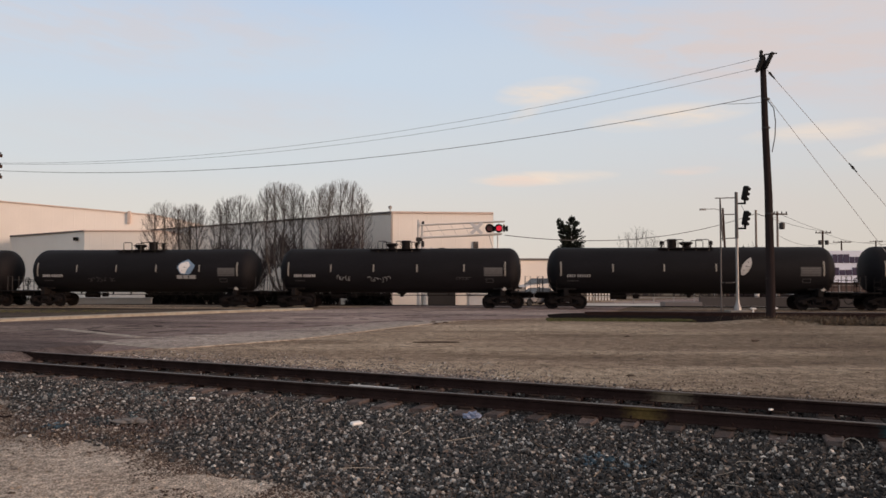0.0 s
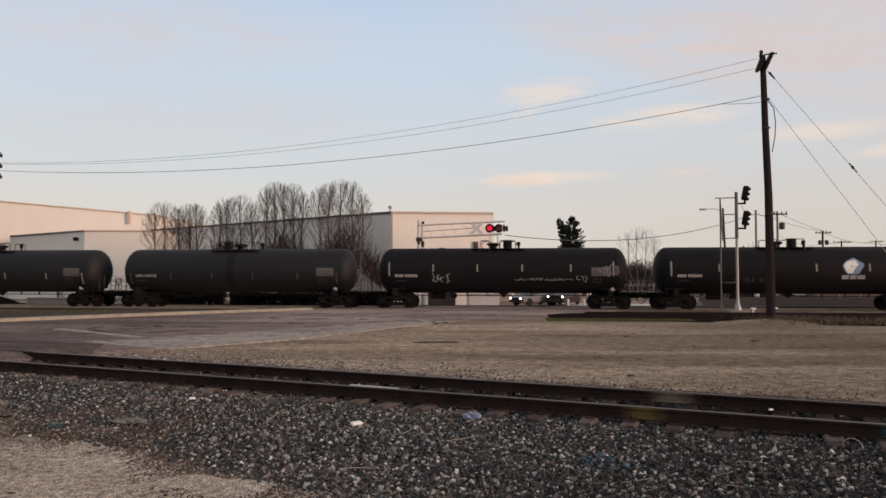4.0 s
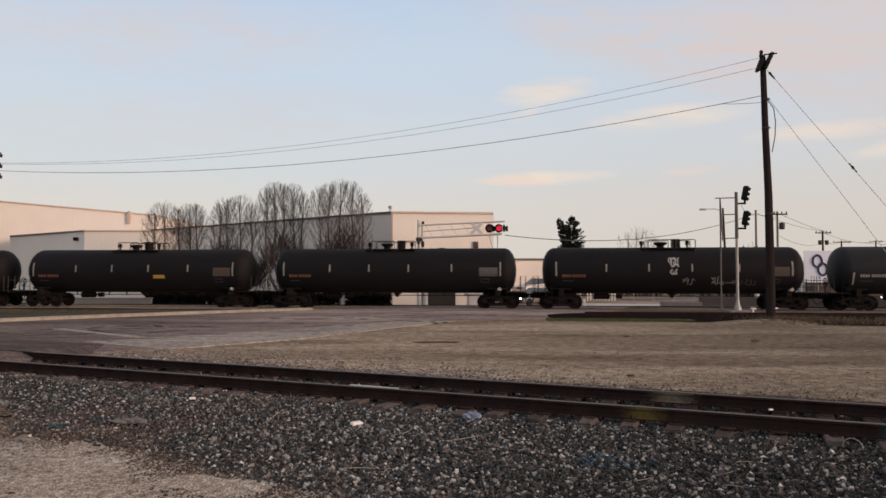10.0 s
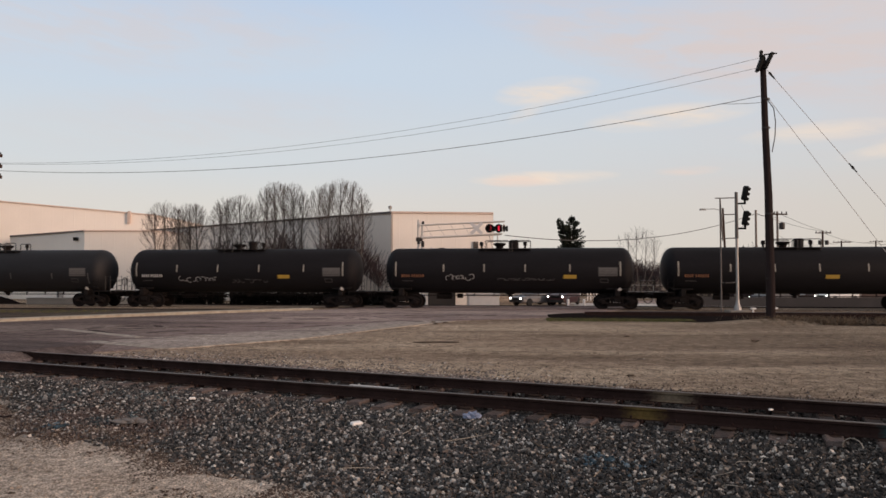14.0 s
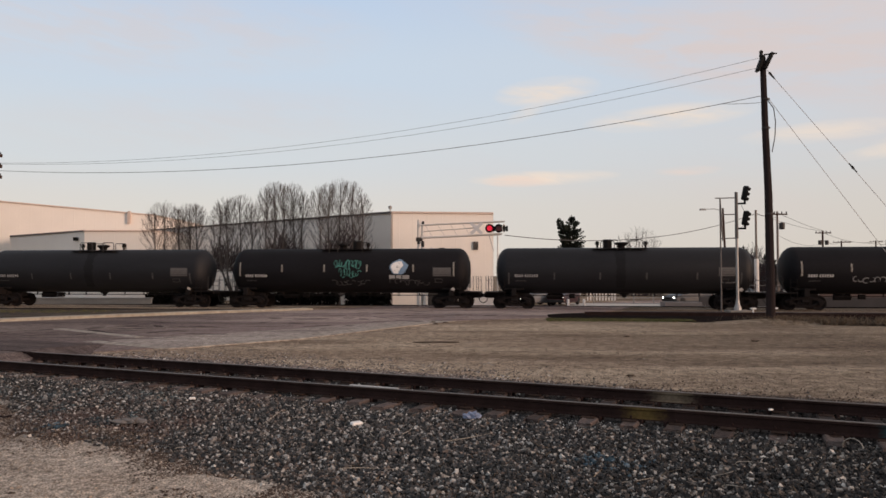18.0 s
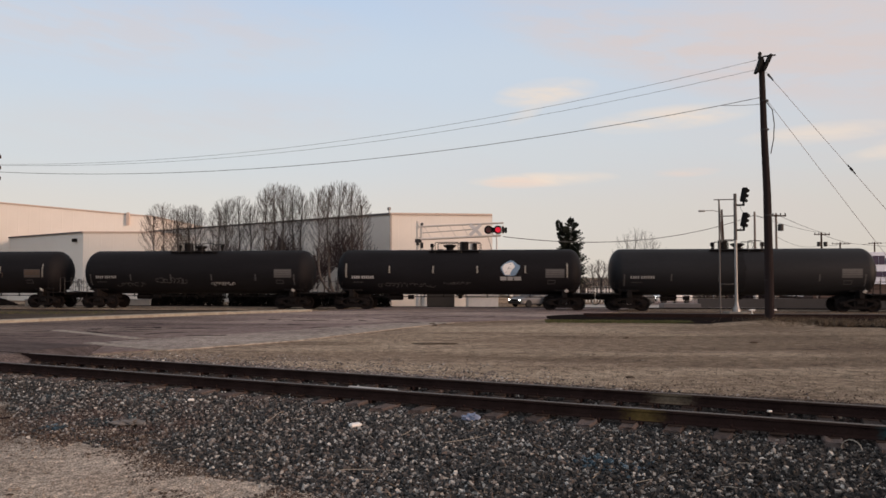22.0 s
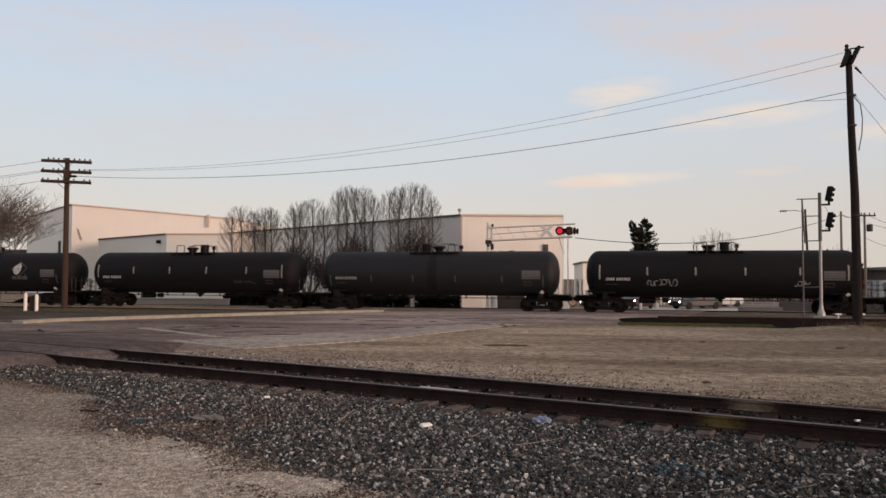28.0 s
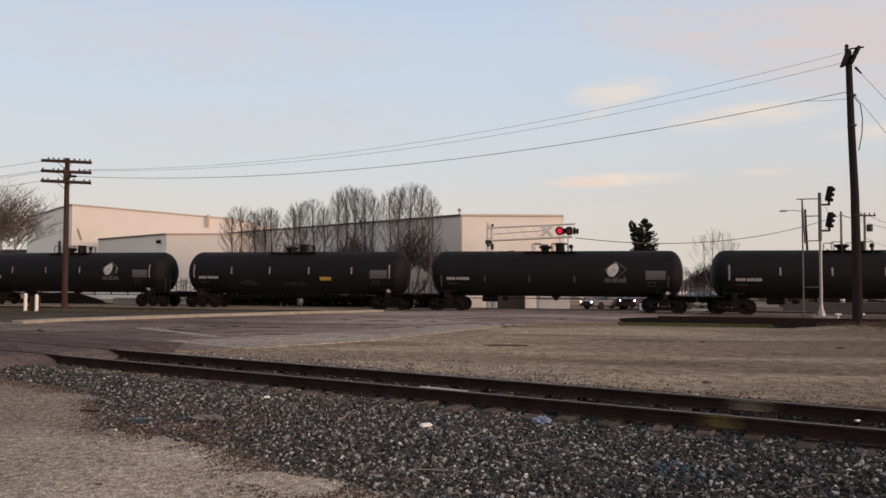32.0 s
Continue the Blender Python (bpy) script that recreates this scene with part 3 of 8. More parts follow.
def scatter_stones(name, spots, size, mat, label, seed, parent=None):
    """Many rough stones in one mesh of kind stuff; spots: array of x, y, z."""
    rng = np.random.default_rng(seed)
    k = len(spots)
    cube = np.array([(-1, -1, -1), (1, -1, -1), (1, 1, -1), (-1, 1, -1), (-1, -1, 1), (1, -1, 1), (1, 1, 1), (-1, 1, 1)], float) * 0.5
    sz = size[0] + (size[1] - size[0]) * rng.random(k) ** 2.2
    v = np.repeat(cube[None], k, 0) * (1 + 0.55 * (rng.random((k, 8, 3)) - 0.5))
    v[:, 4:, :2] *= (0.45 + 0.4 * rng.random((k, 1, 1)))
    v *= (sz[:, None] * (0.65 + 0.7 * rng.random((k, 3))))[:, None, :]
    q = rng.normal(size=(k, 4)) * [1.2, 0.5, 0.5, 1.2]
    q /= np.linalg.norm(q, axis=1)[:, None]
    w, x, y, z = q.T
    R = np.stack([1 - 2 * (y * y + z * z), 2 * (x * y - z * w), 2 * (x * z + y * w), 2 * (x * y + z * w), 1 - 2 * (x * x + z * z), 2 * (y * z - x * w),
                  2 * (x * z - y * w), 2 * (y * z + x * w), 1 - 2 * (x * x + y * y)], 1).reshape(k, 3, 3)
    v = np.einsum("kij,knj->kni", R, v) + spots[:, None, :]
    quads = np.array([(0, 3, 2, 1), (4, 5, 6, 7), (0, 1, 5, 4), (1, 2, 6, 5), (2, 3, 7, 6), (3, 0, 4, 7)])
    f = (np.arange(k)[:, None, None] * 8 + quads[None]).reshape(-1, 4)
    me = bpy.data.meshes.new(name)
    me.from_pydata(v.reshape(-1, 3).tolist(), [], f.tolist())
    me.materials.append(mat)
    ob = new(name, me)
    ob.parent = parent
    return tagged(ob, label, "stones", kind="stuff")


near = make_track("near_track", "rusty near track on grey ballast with weathered ties", on_near, -45, 60, NEAR_Z, 0.60, None, None, (-15.6, 14), 1)
make_near_bed(near)


def make_fastenings():
    """Tie plates, spikes and rail anchors of the near track, alike pieces sharing a mesh."""
    rnd = random.Random(12)
    shapes = {}
    for name, size in (("tie_plate", (0.19, 0.36, 0.016)), ("spike", (0.03, 0.036, 0.034)), ("rail_anchor", (0.045, 0.20, 0.075))):
        bm = B()
        add_box(bm, size, bevel=min(size) * 0.2)
        me = bpy.data.meshes.new(name)
        bm.to_mesh(me)
        bm.free()
        me.materials.append(M_RAIL if name != "tie_plate" else M_PLATE)
        shapes[name] = me
    turn = Matrix.Rotation(NH, 4, "Z")
    for s in near_ties:
        for g in (-0.755, 0.755):
            share("tie_plate", shapes["tie_plate"], near, Matrix.Translation(on_near(s, NEAR_Z - 0.176, g)) @ turn)
            for k in (-1, 1):
                share("spike", shapes["spike"], near, Matrix.Translation(on_near(s + rnd.uniform(-0.05, 0.05), NEAR_Z - 0.148 + rnd.uniform(0, 0.02), g + k * 0.088)) @ turn)
            share("rail_anchor", shapes["rail_anchor"], near, Matrix.Translation(on_near(s + rnd.choice((-0.15, 0.15)), NEAR_Z - 0.196, g)) @ turn)


M_PLATE = material("rusty_tie_plate", (0.045, 0.031, 0.026), 0.9, 0.0, var=0.35, scale=6.0, fine=50, bump=0.3, rand=0.2, spec=0.03)
make_fastenings()
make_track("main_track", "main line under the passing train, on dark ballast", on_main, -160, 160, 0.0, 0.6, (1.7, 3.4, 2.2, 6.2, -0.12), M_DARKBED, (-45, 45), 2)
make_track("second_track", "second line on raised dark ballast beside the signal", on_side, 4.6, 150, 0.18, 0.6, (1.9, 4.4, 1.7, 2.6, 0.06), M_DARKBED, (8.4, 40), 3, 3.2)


def make_stones():
    rng = np.random.default_rng(5)
    spots = []
    for count, s0, s1, n0, n1 in ((92000, -17.5, 4.5, -5.4, -0.82), (4500, -15, 4.5, -0.68, 0.68), (11500, -15.5, 4.5, 0.83, 3.4), (27000, -17.0, 3.0, 2.0, 6.8)):
        for s, n in zip(rng.uniform(s0, s1, count), rng.uniform(n0, n1, count)):
            t = near_toe(s)
            if n < t + 0.35 * rng.random() - 0.25:
                continue
            if n > 1.9 and s > -6.5 and rng.random() > math.exp(-(s + 6.5) / 1.6):
                continue
            if n > 3.2 and rng.random() < ((n - 3.2) / 3.2) ** 0.8 + 0.35 * noise.noise((s * 0.8, n * 0.8, 4.0)):
                continue
            p = on_near(s, near_bed_z(s, n) + 0.008 + 0.012 * rng.random(), n)
            spots.append((p.x, p.y, p.z))
    blue = [on_near(s, near_bed_z(s, n) + 0.02, n) for s, n in zip(np.concatenate([rng.normal(-1.95, 0.10, 46), rng.normal(-1.55, 0.20, 34), rng.normal(-9.3, 0.12, 40)]), np.concatenate([rng.normal(-2.68, 0.10, 46), rng.normal(-2.95, 0.18, 34), rng.normal(-3.75, 0.08, 40)]))]
    tint = []
    for s, n in zip(rng.uniform(-14.6, -8.6, 1500), rng.uniform(-3.9, -1.5, 1500)):
        if n > near_toe(s) + 0.15 and noise.noise((s * 1.1, n * 1.4, 9.0)) > 0.02:
            tint.append(tuple(on_near(s, near_bed_z(s, n) + 0.02, n)))
    scatter_stones("teal_tinted_stones", np.array(tint), (0.016, 0.045), M_TEALSTONE, "blue-green tinted ballast stones near the crossing", 38)
    scatter_stones("blue_sprayed_stones", np.array([tuple(q) for q in blue]), (0.025, 0.055), M_BLUESTONE, "ballast stones oversprayed with blue paint", 8)
    spots = np.array(spots)
    along = spots[:, 0] * ND.x + spots[:, 1] * ND.y
    # share of darker-coloured stones rises towards the right
    right_dark = rng.random(len(spots)) < np.clip((along + 3.5) / 4.0, 0.0, 1.0)
    off = spots[:, 0] * NN.x + spots[:, 1] * NN.y - NEAR_OFF
    dusty = (off > 1.0) & (rng.random(len(spots)) < np.clip((off - 0.9) / 1.6, 0.0, 0.62))
    scatter_stones("dusty_ballast_stones", spots[dusty], (0.016, 0.050), M_STONEFAR, "dusty brown and grey stones beyond the near track", 26)
    patch = np.array([0.5 + 0.9 * noise.noise((s * 1.2, n * 1.6, 21.0)) for s, n in zip(along, off)])
    patch *= np.where((along > -10.9) & (along < -7.4), np.where(off < -2.7, 1.25, 0.55), 0.0) * (off < -1.0)
    brown = ~dusty & (rng.random(len(spots)) < patch)
    scatter_stones("brown_ballast_stones", spots[brown], (0.012, 0.040), M_BROWNSTONE, "ballast stones browned by dirt near the crossing", 28)
    # dark red-brown stones fill in between the rails towards the right
    in_gauge = ~dusty & ~brown & (np.abs(off) < 0.72) & (rng.random(len(spots)) < np.clip((along + 6.5) / 2.0, 0.0, 0.97))
    scatter_stones("muddy_ballast_stones", spots[in_gauge], (0.015, 0.045), M_GAUGESTONE, "dark red-brown stones between the rails", 29)
    dusty |= brown | in_gauge
    spots, right_dark = spots[~dusty], right_dark[~dusty]
    scatter_stones("ballast_stones", spots[~right_dark], (0.015, 0.047), M_STONE, "mixed grey, brown and white crushed ballast stones", 6)
    scatter_stones("stained_ballast_stones", spots[right_dark], (0.016, 0.050), M_STONEDARK, "darker crushed ballast stones beside the near track", 16)
    spots = []
    for i in range(24000):
        x, y = rng.uniform(-9, 0.5), rng.uniform(6.6, 13.5)
        n = x * NN.x + y * NN.y - NEAR_OFF
        s = x * ND.x + y * ND.y
        if n < near_toe(s) + 0.15 and rng.random() < (1.0 if y < 10.0 else 0.3) * 0.45 + 0.6 * noise.noise((x * 0.9, y * 0.9, 8.0)):
            spots.append((x, y, 0.003))
    lot = []
    for i in range(22000):
        x, y = rng.uniform(-6, 16), rng.uniform(14.0, 32)
        n = x * NN.x + y * NN.y - NEAR_OFF
        if n > 3.2 and rng.random() < 1.2 * math.exp(-(n - 3.2) / 2.5) + 0.22 + 0.3 * noise.noise((x * 0.25, y * 0.6, 5.0)):
            lot.append((x, y, 0.0))
    scatter_stones("lot_gravel", np.array(lot), (0.008, 0.028), M_LOTPEBBLE, "dull tan pebbles on the gravel lot", 27)
    scatter_stones("loose_gravel", np.array(spots), (0.006, 0.026), M_PEBBLE, "loose tan pebbles on the packed dirt", 7)
    spots = []
    for i in range(62000):
        s = rng.uniform(-17, 4) if i < 42000 else rng.uniform(-7.0, 0.5)
        wide = 0.26 + 0.77 * min(max((s + 7.0) / 4.0, 0.0), 1.0)
        n = near_toe(s) + rng.normal(0.0, wide)
        if n > near_toe(s) + 0.9 or noise.noise((s * 1.3, n * 1.3, 12.0)) < -0.25:
            continue
        p = on_near(s, near_bed_z(s, n) + 0.006, n)
        spots.append((p.x, p.y, max(p.z, 0.003)))
    for i in range(7000):
        s, n = rng.uniform(-10.2, -7.2), rng.uniform(-4.5, -3.55)
        if n < near_toe(s) - 0.1 or noise.noise((s * 1.5, n * 1.5, 2.0)) < -0.15:
            continue
        p = on_near(s, near_bed_z(s, n) + 0.022, n)
        spots.append((p.x, p.y, p.z))
    for i in range(17000):
        s, n = rng.uniform(-5.0, 5.0), 1.0 + abs(rng.normal(0, 1.6))
        if noise.noise((s * 0.7, n * 0.9, 6.0)) + (s + 4.0) * 0.12 < 0.0:
            continue
        p = on_near(s, near_bed_z(s, n) + 0.01, n)
        spots.append((p.x, p.y, max(p.z, 0.004)))
    scatter_stones("brown_grit", np.array(spots), (0.006, 0.024), M_GRIT, "brown dirty grit at the foot of the ballast", 17)


make_stones()


def make_road():
    sheet("road", [(-9.4, 21.4), (-8.4, 22.4), (-5.5, 25.5), (-2.0, 32.1), (0.2, 35.5), (6.2, 38.8), (8.2, 42.5), (11.0, 46.5), (6.0, 52.5), (-8.3, 46.9), (-14.0, 41.2), (-22.5, 32.9), (-46, 25), (-46, 10), (-30, 13.5), (-14, 19.5)],
          M_ASPHALT, "worn grey asphalt road over the level crossing", "road", 0.010)
    # far side of the crossing, following the fall of the ground
    bm = B()
    a = [bm.verts.new((x, y, ground_z(x, y) + 0.02)) for x, y in [(-7.6, 47.6), (11, 46.5), (13.0, 51.6), (-3.5, 53.4)]]
    b = [bm.verts.new((x, y, ground_z(x, y) + 0.02)) for x, y in [(17.0, 57.0), (2.0, 58.5)]]
    c = [bm.verts.new((x, y, ground_z(x, y) + 0.02)) for x, y in [(70, 96), (52, 104)]]
    bm.faces.new(a)
    bm.faces.new((a[3], a[2], b[0], b[1]))
    bm.faces.new((b[1], b[0], c[0], c[1]))
    bmesh.ops.recalc_face_normals(bm, faces=bm.faces)
    tagged(part("road", bm, M_ASPHALT), "grey asphalt road beyond the level crossing", "road", kind="structure")
    # the hump that carries the road over the near track
    bm = B()
    prof = [(-6.5, 0.0), (-2.2, NEAR_Z - 0.05), (-0.9, NEAR_Z - 0.014), (0.0, NEAR_Z - 0.012), (0.85, NEAR_Z - 0.014), (2.0, NEAR_Z - 0.06), (6.0, 0.0)]
    edge = [(-24.0, 0), (-18.0, 0), (-16.4, 0), (-16.3, 0), (-16.2, 0), (-17.0, 0), (-19.5, 0)]
    loops = []
    for f in (0.0, 0.5, 1.0):
        loops.append([bm.verts.new(on_near(-46 + (e[0] + 46) * f, z, n)) for (n, z), e in zip(prof, edge)])
    foot = [bm.verts.new(v.co + ND * 0.9 + Vector((0, 0, -0.30))) for v in loops[-1]]
    loops.append(foot)
    for A, C in zip(loops, loops[1:]):
        for j in range(len(A) - 1):
            bm.faces.new((A[j], C[j], C[j + 1], A[j + 1]))
    bmesh.ops.recalc_face_normals(bm, faces=bm.faces)
    tagged(part("road_crossing_ramp", bm, M_RAMP), "asphalt ramp that carries the road over the near rails", "road", kind="structure")
    # painted kerb along the far side of the road
    bm = B()
    pts = [(-22.6, 32.2), (-21.7, 34.4), (-18.4, 38.0), (-13.9, 42.6), (-8.4, 46.9)]
    for (x0, y0), (x1, y1) in zip(pts, pts[1:]):
        d = Vector((x1 - x0, y1 - y0, 0))
        m = Matrix.Translation(((x0 + x1) / 2, (y0 + y1) / 2, 0.06)) @ Matrix.Rotation(math.atan2(d.y, d.x), 4, "Z")
        add_box(bm, (d.length + 0.06, 0.85, 0.16), m, 0.02)
    tagged(part("kerb", bm, M_KERB), "worn yellowish painted kerb along the road", "kerb", kind="structure")
    # verge between the kerb and the main line
    sheet("verge", [(-46, 33), (-23, 33.2), (-18.6, 38.6), (-14.0, 43.2), (-9.0, 47.0), (-60, 52.8), (-60, 40)], M_LOTDARK, "bare brown verge beside the line", "verge", 0.012)
    for pts, z in (([(-11.8, 24.3), (-8.4, 22.0), (-8.0, 22.25), (-11.4, 24.7)], 0.018), ([(-8.4, 22.0), (-8.1, 21.95), (-5.0, 25.2), (-1.5, 31.9), (0.6, 35.4), (-0.2, 35.7), (-2.6, 32.2), (-5.9, 25.6)], 0.016), ([(-15.8, 30.0), (-10.7, 25.9), (-10.4, 26.2), (-15.5, 30.4)], 0.016)):
        sheet("worn_road_line", pts, M_PAINTLINE, "worn pale concrete strip at the road edge", "road marking", z)
    sheet("dusty_road_edge", [(-8.4, 22.05), (-5.0, 25.3), (-1.5, 32.0), (0.5, 35.4), (-1.2, 36.2), (-3.9, 33.0), (-7.6, 28.4), (-11.2, 24.9)], M_DUSTY, "dust-covered paler edge of the asphalt road", "road", 0.013)
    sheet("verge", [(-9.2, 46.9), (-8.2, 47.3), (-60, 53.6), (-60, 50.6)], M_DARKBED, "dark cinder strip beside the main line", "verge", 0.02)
    rnd = random.Random(8)
    for i in range(64):
        d, w = rnd.uniform(-6, 20), rnd.uniform(-5.5, 6.5)
        c = Vector((-13.0, 29.5, 0)) + Vector((0.69, 0.724, 0)) * d + Vector((0.724, -0.69, 0)) * w * 0.8
        a = rnd.choice((0.3, 0.8, -0.75, 0.1)) + rnd.uniform(-0.2, 0.2)
        L, W = rnd.uniform(0.4, 2.4), rnd.uniform(0.03, 0.20)
        u, v = Vector((math.cos(a), math.sin(a), 0)), Vector((-math.sin(a), math.cos(a), 0))
        top, low = [], []
        for j in range(7):
            f = j / 6 - 0.5
            o = 0.18 * noise.noise((i * 3.1, f * 4, 0.0))
            wd = W * (1 - (2 * f) ** 2) * rnd.uniform(0.6, 1.2) + 0.01
            top.append(c + u * f * L + v * (o + wd))
            low.append(c + u * f * L + v * (o - wd))
        sheet("tar_patch", [(q.x, q.y) for q in low + top[::-1]], M_TAR, "dark irregular tar patch on the asphalt", "road patch", 0.0145)
    sheet("dirt_patch", [(-40, 3), (-12.6, 17.0), (-9.4, 14.9), (-7.4, 13.4), (-6.3, 11.7), (-5.6, 10.3), (-4.4, 9.9), (-2.8, 8.7), (-1.4, 7.6), (-0.3, 6.7), (2.3, 5.2), (6.7, 2.8), (20, -3.6), (20, -40), (-40, -40)], M_DIRT, "packed tan dirt shoulder beside the ballast", "dirt", 0.002)
    # grey hard standing between the second line and the main line
    sheet("service_road", [tuple(on_side(12.5, 0, 2.3))[:2], tuple(on_side(75, 0, 2.3))[:2], tuple(on_main(75, 0, -3.3))[:2], tuple(on_main(11.2, 0, -3.3))[:2]], M_GREYROAD, "grey asphalt strip between the two lines", "road", 0.006)
    # pale concrete yard beyond the line
    bm = B()
    v = [bm.verts.new((x, y, ground_z(x, y) + 0.035)) for x, y in [(8.5, 61.0), (27, 59.6), (28, 66.5), (11.0, 68.0)]]
    bm.faces.new(v)
    tagged(part("concrete_yard", bm, M_YARD), "pale concrete apron beyond the line", "pavement", kind="structure")


M_GREYROAD = gravelly("grey_road", (0.120, 0.104, 0.100), (0.17, 0.148, 0.140), (0.070, 0.060, 0.058), (3.0, 30.0), (0.35, 1, 1), 0.4)
M_TAR = gravelly("tar_patch", (0.046, 0.035, 0.034), (0.075, 0.058, 0.053), (0.030, 0.024, 0.023), (4.0, 30.0), (1, 1, 1), 0.4)
M_LOTDARK = gravelly("brown_verge", (0.070, 0.056, 0.046), (0.125, 0.102, 0.082), (0.038, 0.031, 0.028), (4.0, 20.0), (0.4, 1, 1), 0.45)
make_road()

# ---- the train ----
R_T, Z_T, L_T = 1.50, 2.50, 16.35
PITCH, GAP0 = 18.077, 6.09
SPEEDS = [(0, 10.73), (4, 10.782), (8, 10.898), (12, 10.976), (16, 10.96), (20, 10.811), (24, 11.045), (28, 10.979), (32, 10.933)]
# small lags of the train behind those speeds, in metres
LAGS = [(0, 0.0), (8, 0.0), (11, 0.10), (14, 0.15), (17, 0.35), (19, 0.36), (20, 0.43), (21, 0.33), (22, 0.25), (24, 0.20), (25.5, 0.17), (28, 0.08), (31, -0.02), (32, -0.03)]
WHEEL_R = 0.457


def travelled(t):
    s = 0.0
    for (a, va), (b, vb) in zip(SPEEDS, SPEEDS[1:]):
        if t <= a:
            break
        u = min(t, b) - a
        s += va * u + (vb - va) * u * u / (2 * (b - a))
    for (a, la), (b, lb) in zip(LAGS, LAGS[1:]):
        if a <= t <= b:
            f = (t - a) / (b - a)
            return s - la - (lb - la) * f * f * (3 - 2 * f)
    return s


def car_centre(k):
    if k == 0:
        return 15.89
    if k < 0:
        return 25.7 + PITCH / 2
    return GAP0 - PITCH * k + PITCH / 2


def on_tank(x, z, off=0.006):
    h = min(abs(z - Z_T) / R_T, 0.999)
    return Vector((x, -(R_T + off) * math.sqrt(1 - h * h), Z_T + (z - Z_T) * (R_T + off) / R_T))


def tank_rect(bm, x0, x1, z0, z1):
    k = max(1, int((z1 - z0) / 0.12))
    prev = None
    for i in range(k + 1):
        z = z0 + (z1 - z0) * i / k
        row = (bm.verts.new(on_tank(x0, z)), bm.verts.new(on_tank(x1, z)))
        if prev:
            bm.faces.new((prev[0], prev[1], row[1], row[0]))
        prev = row
    return bm


def tank_poly(bm, pts):
    """A convex outline (x, z) laid on the tank's side in strips."""
    zs = sorted({p[1] for p in pts})
    lo, hi = zs[0], zs[-1]
    k = max(2, int((hi - lo) / 0.08))
    levels = sorted({lo + (hi - lo) * i / k for i in range(k + 1)} | set(zs))
    prev = None
    for z in levels:
        z = min(max(z, lo + 1e-4), hi - 1e-4)
        xs = []
        for (xa, za), (xb, zb) in zip(pts, pts[1:] + pts[:1]):
            if (za - z) * (zb - z) <= 0 and za != zb:
                xs.append(xa + (xb - xa) * (z - za) / (zb - za))
        if len(xs) < 2:
            continue
        row = (bm.verts.new(on_tank(min(xs), z, 0.009)), bm.verts.new(on_tank(max(xs), z, 0.009)))
        if prev:
            bm.faces.new((prev[0], prev[1], row[1], row[0]))
        prev = row
    return bm


def tank_stroke(bm, pts, w):
    """A brush stroke through (x, z) points on the tank's side."""
    for (xa, za), (xb, zb) in zip(pts, pts[1:]):
        d = Vector((xb - xa, zb - za))
        if d.length < 1e-4:
            continue
        nrm = Vector((-d.y, d.x)).normalized() * w / 2
        q = [(xa + nrm.x, za + nrm.y), (xb + nrm.x, zb + nrm.y), (xb - nrm.x, zb - nrm.y), (xa - nrm.x, za - nrm.y)]
        bm.faces.new([bm.verts.new(on_tank(x, min(max(z, Z_T - 1.4), Z_T + 1.4), 0.008)) for x, z in q])
    return bm


def spray(bm, x0, x1, z0, z1, rnd, loops=6, w=0.045):
    """An abstract sprayed scrawl of overlapping curls."""
    for i in range(loops):
        cx = x0 + (x1 - x0) * (i + 0.5) / loops
        cz = (z0 + z1) / 2 + rnd.uniform(-0.15, 0.15) * (z1 - z0)
        rx, rz = (x1 - x0) / loops * rnd.uniform(0.35, 0.75), (z1 - z0) * rnd.uniform(0.25, 0.48)
        a0, sweep = rnd.uniform(0, 6.28), rnd.uniform(2.2, 5.4)
        pts = [(cx + rx * math.cos(a0 + sweep * j / 9), cz + rz * math.sin(a0 + sweep * j / 9)) for j in range(10)]
        tank_stroke(bm, pts, w)
    return bm


def build_tank(parent, mat, length):
    bm = B()
    h = length / 2
    rings = []
    for i in range(10):
        a = math.pi / 2 * i / 9
        rings.append((-h + 0.80 * (1 - math.sqrt(max(0.0, 1 - math.sin(a) ** 2.4))), max(R_T * math.sin(a), 0.03)))
    rings = rings + [(-x, r) for x, r in rings[::-1]]
    lathe(bm, rings, 48, Matrix.Translation((0, 0, Z_T)))
    bmesh.ops.recalc_face_normals(bm, faces=bm.faces)
    return part("tank", bm, mat, parent, smooth=True)


def wheel_mesh():
    bm = B()
    for s in (-0.755, 0.755):
        k = 1 if s > 0 else -1
        prof = [(s - k * 0.085, 0.05), (s - k * 0.085, 0.485), (s - k * 0.055, 0.485), (s - k * 0.05, 0.46), (s + k * 0.06, 0.452), (s + k * 0.06, 0.40), (s + k * 0.02, 0.385),
                (s + k * 0.0, 0.30), (s + k * 0.03, 0.17), (s + k * 0.09, 0.15), (s + k * 0.09, 0.05)]
        if k < 0:
            prof = prof[::-1]
        lathe(bm, prof, 24, Matrix.Rotation(math.pi / 2, 4, "Z"))
    lathe(bm, [(-1.02, 0.07), (-1.02, 0.085), (1.02, 0.085), (1.02, 0.07)], 10, Matrix.Rotation(math.pi / 2, 4, "Z"))
    bmesh.ops.recalc_face_normals(bm, faces=bm.faces)
    return bm


